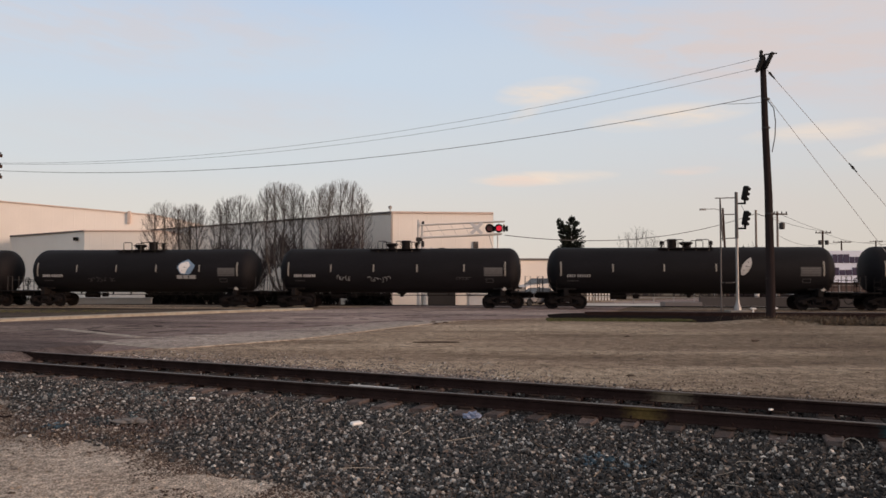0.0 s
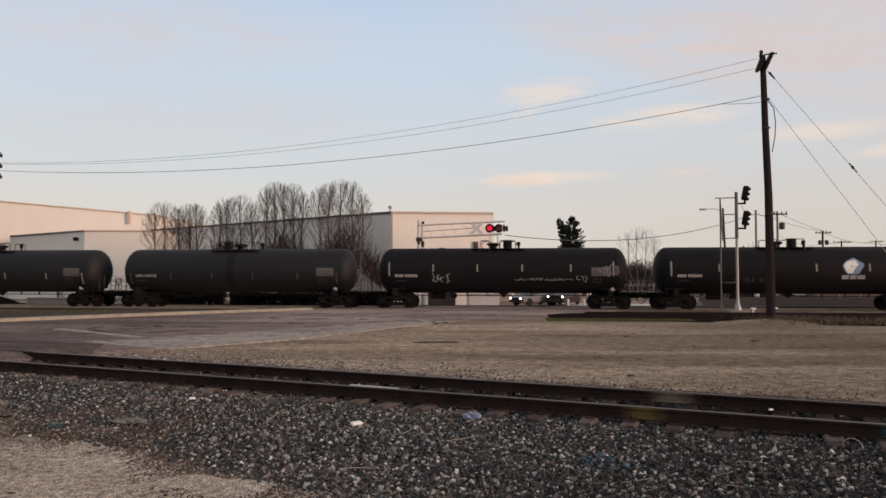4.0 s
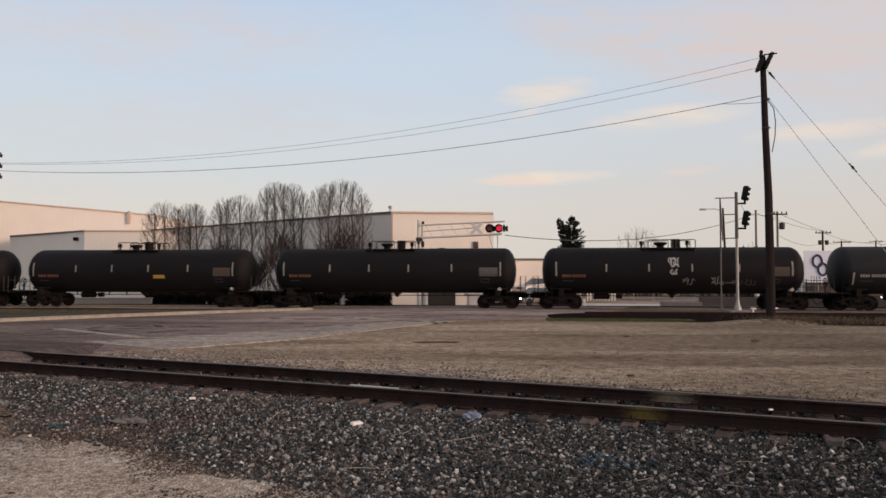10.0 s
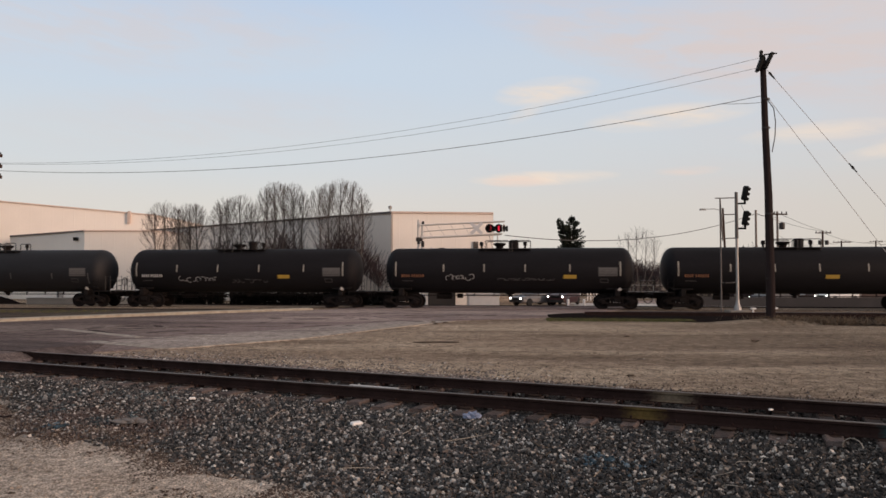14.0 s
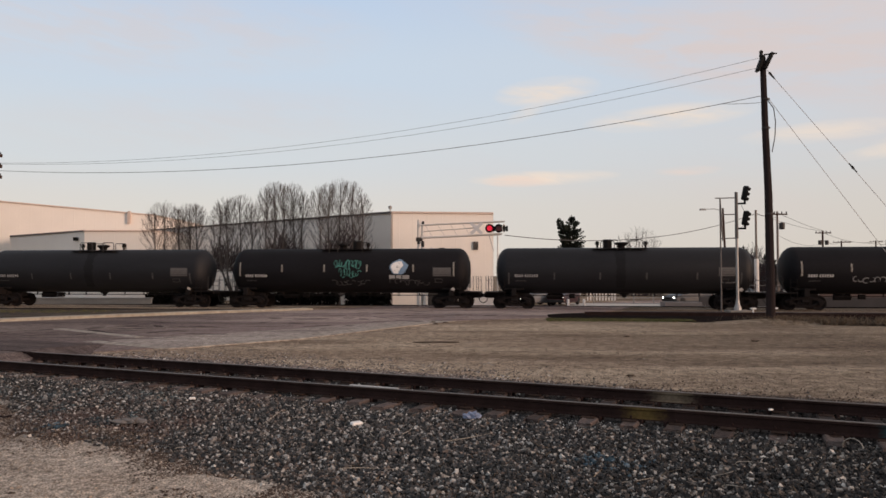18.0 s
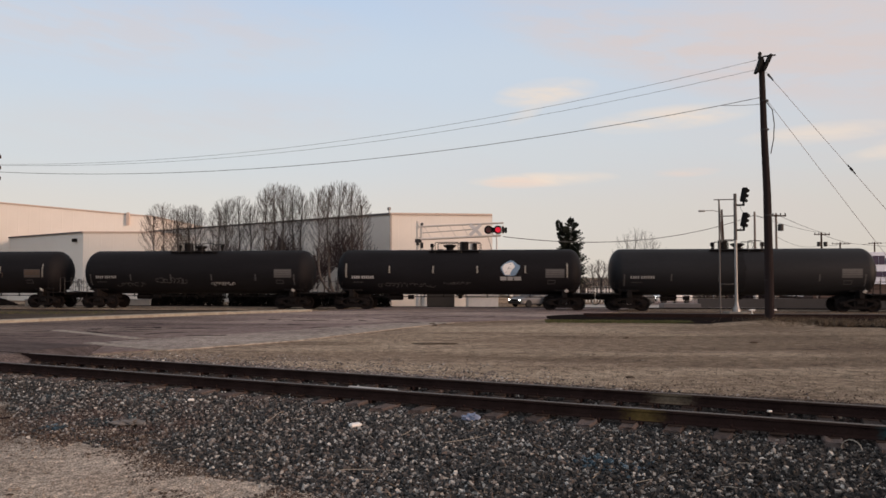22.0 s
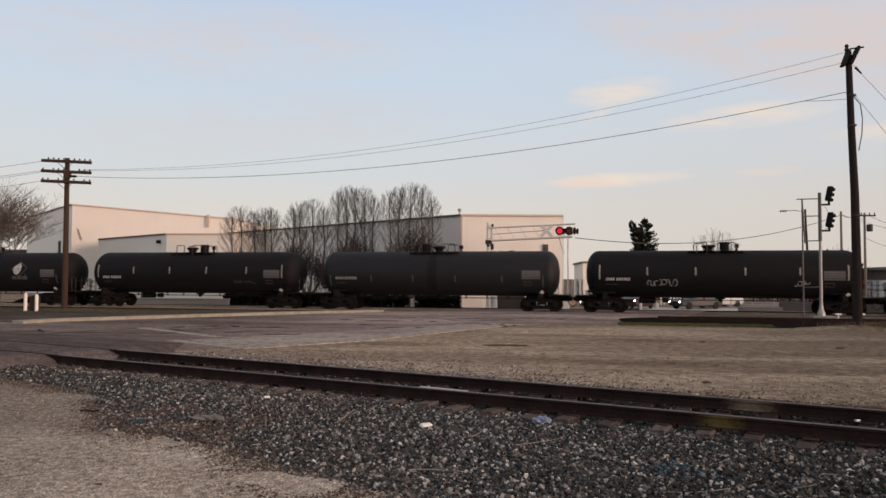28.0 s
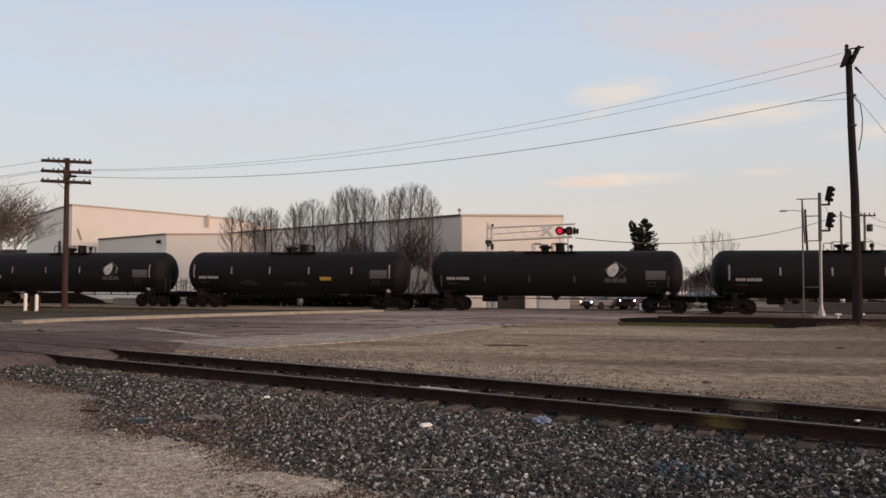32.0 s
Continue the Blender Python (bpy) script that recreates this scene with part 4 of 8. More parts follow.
def sideframe_mesh(y):
    """Cast sideframe: an arched top bar, a sagging lower bar and two columns."""
    bm = B()
    top = [(-1.15, 0.52), (-0.8, 0.64), (-0.35, 0.76), (0.35, 0.76), (0.8, 0.64), (1.15, 0.52)]
    low = [(-0.85, 0.50), (-0.42, 0.26), (0.42, 0.26), (0.85, 0.50)]
    for pts, w in ((top, 0.15), (low, 0.13)):
        for (xa, za), (xb, zb) in zip(pts, pts[1:]):
            d = Vector((xb - xa, 0, zb - za))
            m = Matrix.Translation(((xa + xb) / 2, y, (za + zb) / 2)) @ Matrix.Rotation(-math.atan2(d.z, d.x), 4, "Y")
            add_box(bm, (d.length + 0.06, 0.14, w), m, 0.02)
    for x in (-0.33, 0.33):
        add_box(bm, (0.10, 0.14, 0.42), Matrix.Translation((x, y, 0.51)), 0.015)
    for x in (-0.89, 0.89):
        add_box(bm, (0.30, 0.18, 0.24), Matrix.Translation((x, y, 0.47)), 0.03)
        lathe(bm, [(-0.06, 0.11), (0.05, 0.11), (0.06, 0.08)], 12, Matrix.Translation((x, y - 0.08 if y < 0 else y + 0.08, 0.457)) @ Matrix.Rotation(math.pi / 2, 4, "Z"))
    return bm


def spring_mesh(y):
    bm = B()
    for x in (-0.17, 0.0, 0.17):
        for i in range(4):
            lathe(bm, [(-0.022, 0.055), (-0.022, 0.085), (0.022, 0.085), (0.022, 0.055)], 8, Matrix.Translation((x, y, 0.34 + i * 0.07)) @ Matrix.Rotation(math.pi / 2, 4, "Y"))
    return bm


def build_car(mat, length, style, label):
    """One tank car, its origin on the rail head under its middle; x runs the way it travels, -y faces the camera."""
    root = empty("tank_car", Matrix(), label, "tank car", "tank cars of the train")
    h = length / 2
    end = h + 0.86                                   # coupler face
    build_tank(root, mat, length)
    # stub sills, end platforms, couplers, hoses, end rails and ladders
    for k in (-1, 1):
        bm = B()
        add_box(bm, (2.9, 0.62, 0.36), Matrix.Translation((k * (h - 0.75), 0, 0.87)), 0.02)
        add_box(bm, (0.5, 1.5, 0.30), Matrix.Translation((k * (h - 1.18), 0, 0.92)), 0.02)
        part("stub_sill", bm, M_STEEL, root)
        bm = B()
        add_box(bm, (0.30, 2.75, 0.5), Matrix.Translation((k * (h - 1.18), 0, 1.10)), 0.02)
        add_box(bm, (1.3, 2.1, 0.12), Matrix.Translation((k * (h - 1.18), 0, 1.30)), 0.02)
        part("tank_saddle", bm, M_STEEL, root)
        bm = B()
        add_box(bm, (1.35, 2.9, 0.05), Matrix.Translation((k * (h + 0.02), 0, 1.075)), 0.008)
        add_box(bm, (0.05, 2.9, 0.16), Matrix.Translation((k * (h + 0.68), 0, 1.02)), 0.008)
        part("end_platform", bm, M_STEEL, root)
        bm = B()
        add_box(bm, (0.42, 0.16, 0.16), Matrix.Translation((k * (h + 0.60), 0, 0.86)), 0.02)
        add_box(bm, (0.24, 0.30, 0.28), Matrix.Translation((k * (end - 0.13), 0, 0.86)), 0.05)
        part("coupler", bm, M_WHEEL, root)
        bm = B()
        pts = [(k * (h + 0.55), -0.35, 0.80), (k * (h + 0.62), -0.36, 0.52), (k * (h + 0.75), -0.32, 0.40), (k * (end), -0.28, 0.36)]
        add_line(bm, pts, 0.028)
        part("air_hose", bm, M_TYRE, root)
        for y in (-1.38, 1.38):
            bm = B()
            x0, x1 = k * (h - 0.58), k * (h + 0.62)
            add_line(bm, [(x1, y, 1.08), (x1, y, 2.12), (x1 - k * 0.34, y, 2.12), (x1 - k * 0.34, y, 1.08)], 0.022)
            part("end_handrail", bm, M_GALVDARK, root)
            bm = B()
            for dx in (0, 0.40):
                add_tube(bm, (x0 + k * dx, y * 1.04, 0.42), (x0 + k * dx, y * 1.04, 1.95), 0.02, n=6)
            for z in (0.48, 0.80, 1.12, 1.44, 1.76):
                add_tube(bm, (x0, y * 1.04, z), (x0 + k * 0.40, y * 1.04, z), 0.016, n=6)
            part("side_ladder", bm, M_STEEL, root)
        bm = B()
        for z, a in ((1.86, 1.35),):
            add_tube(bm, (k * (h + 0.60), -a, z), (k * (h + 0.60), a, z), 0.018, n=6)
        part("cross_rail", bm, M_GALVDARK, root)
    # handbrake wheel at one end
    bm = B()
    lathe(bm, [(-0.02, 0.26), (-0.02, 0.29), (0.02, 0.29), (0.02, 0.26), (-0.02, 0.26)], 16, Matrix.Translation((-(h + 0.5), -0.6, 1.75)), close=False)
    for i in range(4):
        a = i * math.pi / 2
        add_tube(bm, (-(h + 0.5), -0.6, 1.75), (-(h + 0.5), -0.6 + 0.27 * math.cos(a), 1.75 + 0.27 * math.sin(a)), 0.015, n=5)
    add_tube(bm, (-(h + 0.5), -0.6, 1.08), (-(h + 0.5), -0.6, 1.75), 0.03, n=6)
    part("handbrake_wheel", bm, M_STEEL, root)
    # top fittings
    top = Z_T + R_T
    bm = B()
    lathe(bm, [(0, 0.24), (0.20, 0.24), (0.34, 0.43), (0.42, 0.43), (0.46, 0.24)], 16, Matrix.Translation((-0.55 if style != 2 else 0.0, 0, top - 0.10)) @ Matrix.Rotation(-math.pi / 2, 4, "Y"))
    part("manway", bm, M_STEEL, root)
    bm = B()
    lathe(bm, [(0, 0.30), (0.58, 0.30), (0.62, 0.26)], 16, Matrix.Translation((0.42 if style != 2 else -0.9, 0, top - 0.08)) @ Matrix.Rotation(-math.pi / 2, 4, "Y"))
    part("valve_housing", bm, M_STEEL, root)
    for x in ((1.15,) if style == 0 else (1.15, -1.75) if style == 1 else (1.55, -1.55)):
        bm = B()
        lathe(bm, [(0, 0.07), (0.22, 0.07), (0.22, 0.13), (0.42, 0.13), (0.48, 0.06)], 10, Matrix.Translation((x, 0, top - 0.05)) @ Matrix.Rotation(-math.pi / 2, 4, "Y"))
        part("safety_vent", bm, M_STEEL, root)
    bm = B()
    add_box(bm, (3.4, 1.7, 0.04), Matrix.Translation((-0.2, 0, top - 0.06 if style == 0 else top - 0.10)), 0.008)
    part("top_platform", bm, M_STEEL, root)
    for x0, x1 in (((-1.35, -0.75), (-0.1, 0.95)) if style == 0 else ((-1.45, 0.1), (0.3, 1.5)) if style == 1 else ((-1.25, -0.35), (0.45, 1.25))):
        for y in (-0.8, 0.8):
            bm = B()
            add_line(bm, [(x0, y, top - 0.30), (x0, y, top + 0.42), (x0 + 0.06, y, top + 0.47), (x1 - 0.06, y, top + 0.47), (x1, y, top + 0.42), (x1, y, top - 0.30)], 0.028)
            part("top_handrail", bm, M_GALVDARK, root)
    # underside: outlet valve, reservoir, brake pipe and its hangers
    bm = B()
    lathe(bm, [(0, 0.30), (0.10, 0.30), (0.16, 0.14), (0.30, 0.12), (0.32, 0.05)], 12, Matrix.Translation((0.15, 0, Z_T - R_T + 0.05)) @ Matrix.Rotation(math.pi / 2, 4, "Y"))
    part("outlet_valve", bm, M_STEEL, root)
    bm = B()
    lathe(bm, [(-0.55, 0.05), (-0.5, 0.20), (0.5, 0.20), (0.55, 0.05)], 12, Matrix.Translation((-4.3, 0.35, 0.80)))
    add_box(bm, (0.4, 0.3, 0.3), Matrix.Translation((-3.2, 0.1, 0.82)), 0.03)
    part("air_reservoir", bm, M_STEEL, root)
    bm = B()
    add_line(bm, [(-h + 1.8, -0.55, 0.86), (h - 1.8, -0.55, 0.86)], 0.028)
    part("brake_pipe", bm, M_STEEL, root)
    for x in (-4.6, -2.2, -0.9, 2.0, 3.4, 4.8):
        bm = B()
        add_box(bm, (0.07, 0.06, 0.24), Matrix.Translation((x, -0.55, 0.93)))
        part("pipe_hanger", bm, M_STEEL, root)
    # trucks
    wheels = []
    for k in (-1, 1):
        bm = B()
        add_box(bm, (0.46, 2.2, 0.26), Matrix.Translation((0, 0, 0.60)), 0.04)
        lathe(bm, [(0, 0.30), (0.14, 0.30)], 12, Matrix.Translation((0, 0, 0.70)) @ Matrix.Rotation(-math.pi / 2, 4, "Y"))
        tr = part("truck", bm, M_STEEL, root)
        tr.matrix_basis = Matrix.Translation((k * (h - 1.18), 0, 0))
        for y in (-0.98, 0.98):
            part("side_frame", sideframe_mesh(y), M_WHEEL, tr)
            part("bolster_spring", spring_mesh(y), M_WHEEL, tr)
        for x in (-0.89, 0.89):
            w = part("wheelset", wheel_mesh(), M_WHEEL, tr)
            w.matrix_basis = Matrix.Translation((x, 0, WHEEL_R))
            wheels.append(w)
    return root


def lettering(bm, x0, groups, z, size, gap=0.055):
    """Rows of plain blocks the size of the stencilled marks."""
    x = x0
    w = size * 0.46
    for g in groups:
        for i in range(g):
            tank_rect(bm, x, x + w, z, z + size)
            x += w + gap
        x += w * 0.9
    return bm


def dress_car(root, k, length, spec, rnd):
    """Strips, marks, placards, emblem and spray on the side that faces the camera."""
    h = length / 2
    e0, e1, m0, m1 = (1.60, 2.36, 1.92, 2.36) if spec["low"] else (2.14, 3.06, 2.42, 2.90)
    strips = [(-h + 0.86, e0, e1)] + [(x * length / 16.35, m0, m1) for x in spec["strips"]] + [(h - 1.0, e0, e1)]
    for x, z0, z1 in strips:
        bm = tank_rect(B(), x - 0.042, x + 0.042, z0, z1)
        part("reflective_strip", bm, M_FAINT if spec["dull"] else M_REFLECT, root)
    if spec["stain"]:
        # dark spillage that has run down below the manway
        bm = B()
        edge = [0.30 + rnd.uniform(-0.07, 0.07) for _ in range(15)]
        for i in range(14):
            za, zb = Z_T + 1.36 - i * 0.175, Z_T + 1.36 - (i + 1) * 0.175
            w0, w1 = edge[i], edge[i + 1]
            c = spec["stain"]
            bm.faces.new([bm.verts.new(on_tank(x, z, 0.004)) for x, z in ((c - w0, za), (c + w0, za), (c + w1, zb), (c - w1, zb))])
        part("spill_stain", bm, M_SPILL, root, "dark spill stain below the fittings")
    ink = spec["ink"]
    tagged(part("car_lettering", lettering(B(), -h + 1.25, (4, 6), 2.07, 0.18, 0.062), ink, root, "stencilled marks as plain blocks"), kind="stuff")
    tagged(part("small_lettering", lettering(B(), -h + 1.3, (3, 5, 4), 1.80, 0.07, 0.02), M_FAINT, root), kind="stuff")
    bm = B()
    x0 = h - 2.35
    for i in range(4):
        tank_rect(bm, x0, x0 + 1.15, 2.16 + i * 0.13, 2.16 + i * 0.13 + (0.10 if i else 0.04))
    panel = part("data_panel", bm, M_BROWNSPRAY if ink == M_ORANGE and k not in (7, 9) else M_PANEL, root, "faded stencilled data panel")
    tagged(panel, kind="stuff")
    part("panel_ground", tank_rect(B(), x0 - 0.03, x0 + 1.18, 2.13, 2.70), M_FAINT, root, "faded ground of the data panel").location.y = 0.004
    bm = B()
    for a, b, c, d in ((0, 0.5, 1.72, 1.75), (0, 0.5, 1.94, 1.97), (0, 0.03, 1.75, 1.94), (0.47, 0.5, 1.75, 1.94)):
        tank_rect(bm, x0 + 0.1 + a, x0 + 0.1 + b, c, d)
    part("outlined_box_mark", bm, M_FAINT, root)
    bm = tank_poly(B(), [(h - 1.05, 1.35), (h - 0.90, 1.50), (h - 1.05, 1.65), (h - 1.20, 1.50)])
    dm = part("hazard_placard", bm, M_WHITE, root, "small white diamond placard")
    dm.location.z = -0.22
    dm.location.y = -0.32
    if spec["logo"]:
        x, z, kind = spec["logo_x"] + 0.35, 2.72, spec["logo"]
        leaf_pts = [(x - 0.40, z - 0.38), (x - 0.52, z - 0.16), (x - 0.48, z + 0.10), (x - 0.24, z + 0.32), (x + 0.06, z + 0.46), (x + 0.20, z + 0.22), (x + 0.18, z - 0.06), (x + 0.02, z - 0.30), (x - 0.18, z - 0.42)]
        if kind == 2:
            leaf_pts = [(x - 0.55, z + 0.05), (x - 0.40, z + 0.27), (x - 0.10, z + 0.38), (x + 0.14, z + 0.40), (x + 0.30, z + 0.12), (x + 0.10, z - 0.10), (x - 0.06, z - 0.42), (x - 0.34, z - 0.40), (x - 0.46, z - 0.20)]
        if kind == 3:
            leaf_pts = [(x + (a - x) * 0.8 + (b - z) * 0.35, z + (b - z) * 1.3) for a, b in leaf_pts]
        em = part("emblem", tank_poly(B(), leaf_pts), M_WHITE if kind == 2 else M_EMBLEM, root, "white leaf emblem")
        bm = B()
        tank_stroke(bm, [(x - 0.30, z - 0.25), (x - 0.12, z + 0.05), (x + 0.02, z + 0.30)], 0.04)
        tank_stroke(bm, [(x - 0.16, z - 0.02), (x + 0.06, z + 0.02)], 0.03)
        vein = part("leaf_vein", bm, M_GREYSPRAY if kind == 2 else M_FAINT, em, "grey vein of the leaf")
        vein.location.y = -0.005
        if kind == 1:
            bm = B()
            ring = [(x - 0.66, z + 0.0), (x + 0.02, z + 0.55), (x + 0.68, z + 0.06), (x + 0.05, z - 0.52)]
            for a, b in zip(ring, ring[1:] + ring[:1]):
                tank_stroke(bm, [(a[0] + (b[0] - a[0]) * i / 10, a[1] + (b[1] - a[1]) * i / 10) for i in range(11)], 0.055)
            part("emblem_frame", bm, M_FAINT, em, "thin tilted square round the leaf")
        if kind == 2:
            bm = tank_poly(B(), [(x - 0.60, z + 0.14), (x - 0.36, z + 0.36), (x + 0.02, z + 0.54), (x + 0.16, z + 0.50), (x + 0.62, z + 0.16), (x + 0.60, z + 0.02), (x + 0.34, z - 0.40), (x + 0.20, z - 0.47), (x - 0.30, z - 0.46), (x - 0.44, z - 0.38), (x - 0.62, z - 0.02)])
            part("emblem_square", bm, M_PALEBLUE, em, "pale blue rounded square behind the leaf").location.y = 0.004
        if kind != 3:
            bm = B()
            for xa, w in ((-0.66, 0.40), (-0.20, 0.36), (0.22, 0.46)):
                tank_rect(bm, x + xa, x + xa + w, 1.95, 2.20)
            tagged(part("emblem_lettering", bm, M_GREYINK if kind == 2 else M_FAINT, root), kind="stuff")
    if spec["yellow"]:
        x = spec["yellow"]
        part("yellow_panel", tank_rect(B(), x, x + 0.82, 1.98, 2.22), M_YELLOW, root, "yellow reflective panel")
    for x0, x1, z0, z1, mat, loops, w in spec["spray"]:
        tagged(part("spray_paint", spray(B(), x0, x1, z0, z1, rnd, loops, w), mat, root, "scrawled spray paint"), kind="stuff")


M_GALVDARK = material("dull_handrail_steel", (0.024, 0.022, 0.022), 0.6, 0.2, var=0.2, scale=4.0, fine=20, bump=0.0)
M_EMBLEM = material("worn_white_emblem", (0.42, 0.40, 0.38), 0.7, var=0.3, scale=3.0, fine=14, bump=0.0)
M_PALEBLUE = material("pale_blue_grey_paint", (0.17, 0.25, 0.35), 0.6, var=0.25, scale=4.0, fine=20, bump=0.0)
M_GREYINK = material("pale_grey_lettering", (0.30, 0.29, 0.28), 0.7, var=0.25, scale=3.0, fine=20, bump=0.0)
M_PURPLESPRAY = material("purple_grey_spray", (0.20, 0.17, 0.19), 0.7, var=0.35, scale=6.0, fine=20, bump=0.0)
M_PANEL = material("grey_data_panel", (0.10, 0.092, 0.088), 0.7, var=0.3, scale=4.0, fine=20, bump=0.0)
GREY = (4, 5, 11, 13, 18)
LOGO = {0: (3, 3.12), 2: (2, 3.2), 12: (2, 3.2), 14: (2, 3.2), 20: (1, 3.6), 22: (1, 3.6), -1: (1, 3.2)}
YELLOW = {8: 1.5, 9: 3.6, 10: 2.7, 21: 2.2}
SPRAY = {
    1: [(-4.0, -3.0, 1.75, 2.2, M_GREYSPRAY, 5, 0.03), (-1.9, -0.4, 1.75, 2.1, M_GREYSPRAY, 7, 0.03), (4.0, 4.9, 1.9, 2.1, M_FAINT, 4, 0.03)],
    2: [(-3.6, -1.6, 1.75, 2.05, M_FAINT, 8, 0.03)],
    3: [(-4.6, -3.2, 1.7, 2.3, M_GREYSPRAY, 6, 0.05), (1.0, 4.6, 1.85, 2.0, M_GREYSPRAY, 16, 0.03), (4.9, 5.5, 1.8, 2.2, M_GREYSPRAY, 3, 0.04), (6.3, 7.5, 2.15, 2.85, M_PURPLESPRAY, 7, 0.06)],
    6: [(-0.25, 0.40, 2.75, 3.4, M_DULLWHITE, 5, 0.06), (-0.15, 0.3, 2.2, 2.75, M_DULLWHITE, 3, 0.06), (0.6, 1.3, 1.6, 2.0, M_GREYSPRAY, 5, 0.03), (2.3, 3.1, 1.6, 2.1, M_GREYSPRAY, 6, 0.04), (3.6, 5.0, 1.55, 2.05, M_FAINT, 5, 0.05)],
    9: [(-4.0, -2.2, 1.85, 2.25, M_GREYSPRAY, 8, 0.04), (-0.6, 3.0, 1.85, 2.0, M_FAINT, 16, 0.04)],
    10: [(-4.3, -1.5, 1.75, 2.1, M_GREYSPRAY, 9, 0.04), (-0.6, 2.0, 1.7, 1.95, M_FAINT, 8, 0.04)],
    12: [(-0.8, 1.0, 2.62, 3.25, M_TEAL, 11, 0.045), (-0.75, 0.9, 2.60, 3.2, M_TEAL, 7, 0.04), (-0.5, 1.0, 2.02, 2.62, M_TEAL, 8, 0.045), (-1.0, 1.6, 1.5, 1.9, M_FAINT, 8, 0.04), (3.0, 5.5, 1.55, 1.95, M_FAINT, 8, 0.04)],
    14: [(-5.2, -1.4, 1.5, 1.8, M_FAINT, 14, 0.04), (-0.8, 1.0, 1.7, 1.85, M_FAINT, 8, 0.03)],
    15: [(-2.6, -0.4, 1.7, 2.1, M_FAINT, 8, 0.05), (1.4, 3.0, 1.55, 1.85, M_DULLWHITE, 10, 0.03), (-5.4, -3.4, 1.5, 1.8, M_FAINT, 8, 0.04)],
    16: [(-3.2, -0.8, 1.9, 2.6, M_BROWNSPRAY, 9, 0.045), (1.4, 4.2, 1.9, 2.6, M_BROWNSPRAY, 9, 0.045)],
    17: [(-4.4, -2.6, 1.75, 2.2, M_GREYSPRAY, 8, 0.04), (4.2, 5.0, 1.8, 2.1, M_GREYSPRAY, 4, 0.04)],
    19: [(3.5, 5.2, 1.75, 1.95, M_FAINT, 7, 0.03)],
    21: [(-3.8, -2.4, 1.6, 1.95, M_FAINT, 6, 0.04), (-0.5, 1.2, 1.65, 1.85, M_FAINT, 8, 0.03)],
}
ORANGE_INK = (6, 7, 8, 9, 16)
LABELS = {
    "grey": "matte grey tank car with pale stencilled marks", "logo": "black tank car with a leaf emblem",
    "orange": "black tank car with faded orange stencilled marks", "spray": "black tank car with scrawled spray paint", "plain": "black tank car with white stencilled marks",
}
cars = []
for k in range(-1, 23):
    rnd = random.Random(100 + k)
    length = L_T + (1.55 if k == 0 else 0.0)
    grey = k in GREY
    kind = "grey" if grey else "orange" if k in ORANGE_INK else "logo" if k in LOGO else "spray" if k in SPRAY else "plain"
    style = 2 if grey or k in (0, 15) else 1 if k in ORANGE_INK or k == 14 else 0
    lab = LABELS[kind] + (" and yellow panel" if k in YELLOW else "") + (" and teal scrawl" if k == 12 else "")
    root = build_car(M_TANKGREY if grey else M_TANK, length, style, lab)
    dress_car(root, k, length, {"stain": -0.2 if grey else 0, "dull": (grey and k != 5) or k in (15, 20), "low": grey or k in (15, 20), "strips": (-4.15, -1.5, 1.15, 4.0) if k in ORANGE_INK else (-4.4, -1.5, 1.4, 4.5), "ink": M_ORANGE if k in ORANGE_INK else M_GREYINK if grey or k in (0, 15) else M_DULLWHITE, "logo": LOGO.get(k, (0, 0))[0],
                                "logo_x": LOGO.get(k, (0, 0))[1], "yellow": YELLOW.get(k, 0), "spray": SPRAY.get(k, [])}, rnd)
    cars.append((k, root))

# ---- buildings beyond the line ----
FAR_Z = -0.38
# far things stand on sight lines from the eye: 1313 units to a slope of one, 784 straight ahead, 488 level
S57 = 1 / 1313


def ribbed_wall(name, p, q, z0, za, zb, mat, parent, label="", step=1.1, ribs=True):
    """A wall of upright steel sheets from p to q, its top running from za to zb, with raised ribs."""
    p, q = Vector((*p, 0)), Vector((*q, 0))
    d = q - p
    L = d.length
    u = d / L
    nrm = Vector((u.y, -u.x, 0))
    if nrm.dot(-p) < 0:
        nrm = -nrm
    k = max(1, int(L / step))
    prof = [(0.0, 0.0)]
    for i in range(k):
        a = L * i / k
        w = L / k
        prof += [(a + w * 0.44, 0.0), (a + w * 0.47, 0.004), (a + w * 0.53, 0.004), (a + w * 0.56, 0.0)] if ribs else []
        prof += [(a + w, 0.0)]
    bm = B()
    rows = []
    for a, o in prof:
        x = p + u * a + nrm * o
        top = za + (zb - za) * a / L
        rows.append((bm.verts.new((x.x, x.y, z0)), bm.verts.new((x.x, x.y, top))))
    back = [bm.verts.new(tuple(x)) for x in ((p - nrm * 0.15) + Vector((0, 0, z0)), (q - nrm * 0.15) + Vector((0, 0, z0)), (q - nrm * 0.15) + Vector((0, 0, zb)), (p - nrm * 0.15) + Vector((0, 0, za)))]
    bm.faces.new(back)
    for A, C in zip(rows, rows[1:]):
        bm.faces.new((A[0], C[0], C[1], A[1]))
    bm.faces.new((rows[0][0], rows[0][1], back[3], back[0]))
    bm.faces.new((rows[-1][1], rows[-1][0], back[1], back[2]))
    bmesh.ops.recalc_face_normals(bm, faces=bm.faces)
    return part(name, bm, mat, parent, label)


def coping(p, q, za, zb, parent, mat, w=0.28, hgt=0.16):
    p, q = Vector((*p, za)), Vector((*q, zb))
    d = q - p
    bm = B()
    m = Matrix.Translation((p + q) / 2) @ d.to_track_quat("X", "Z").to_matrix().to_4x4()
    add_box(bm, (d.length + 0.2, w, hgt), m, 0.02)
    return part("roof_trim", bm, mat, parent)


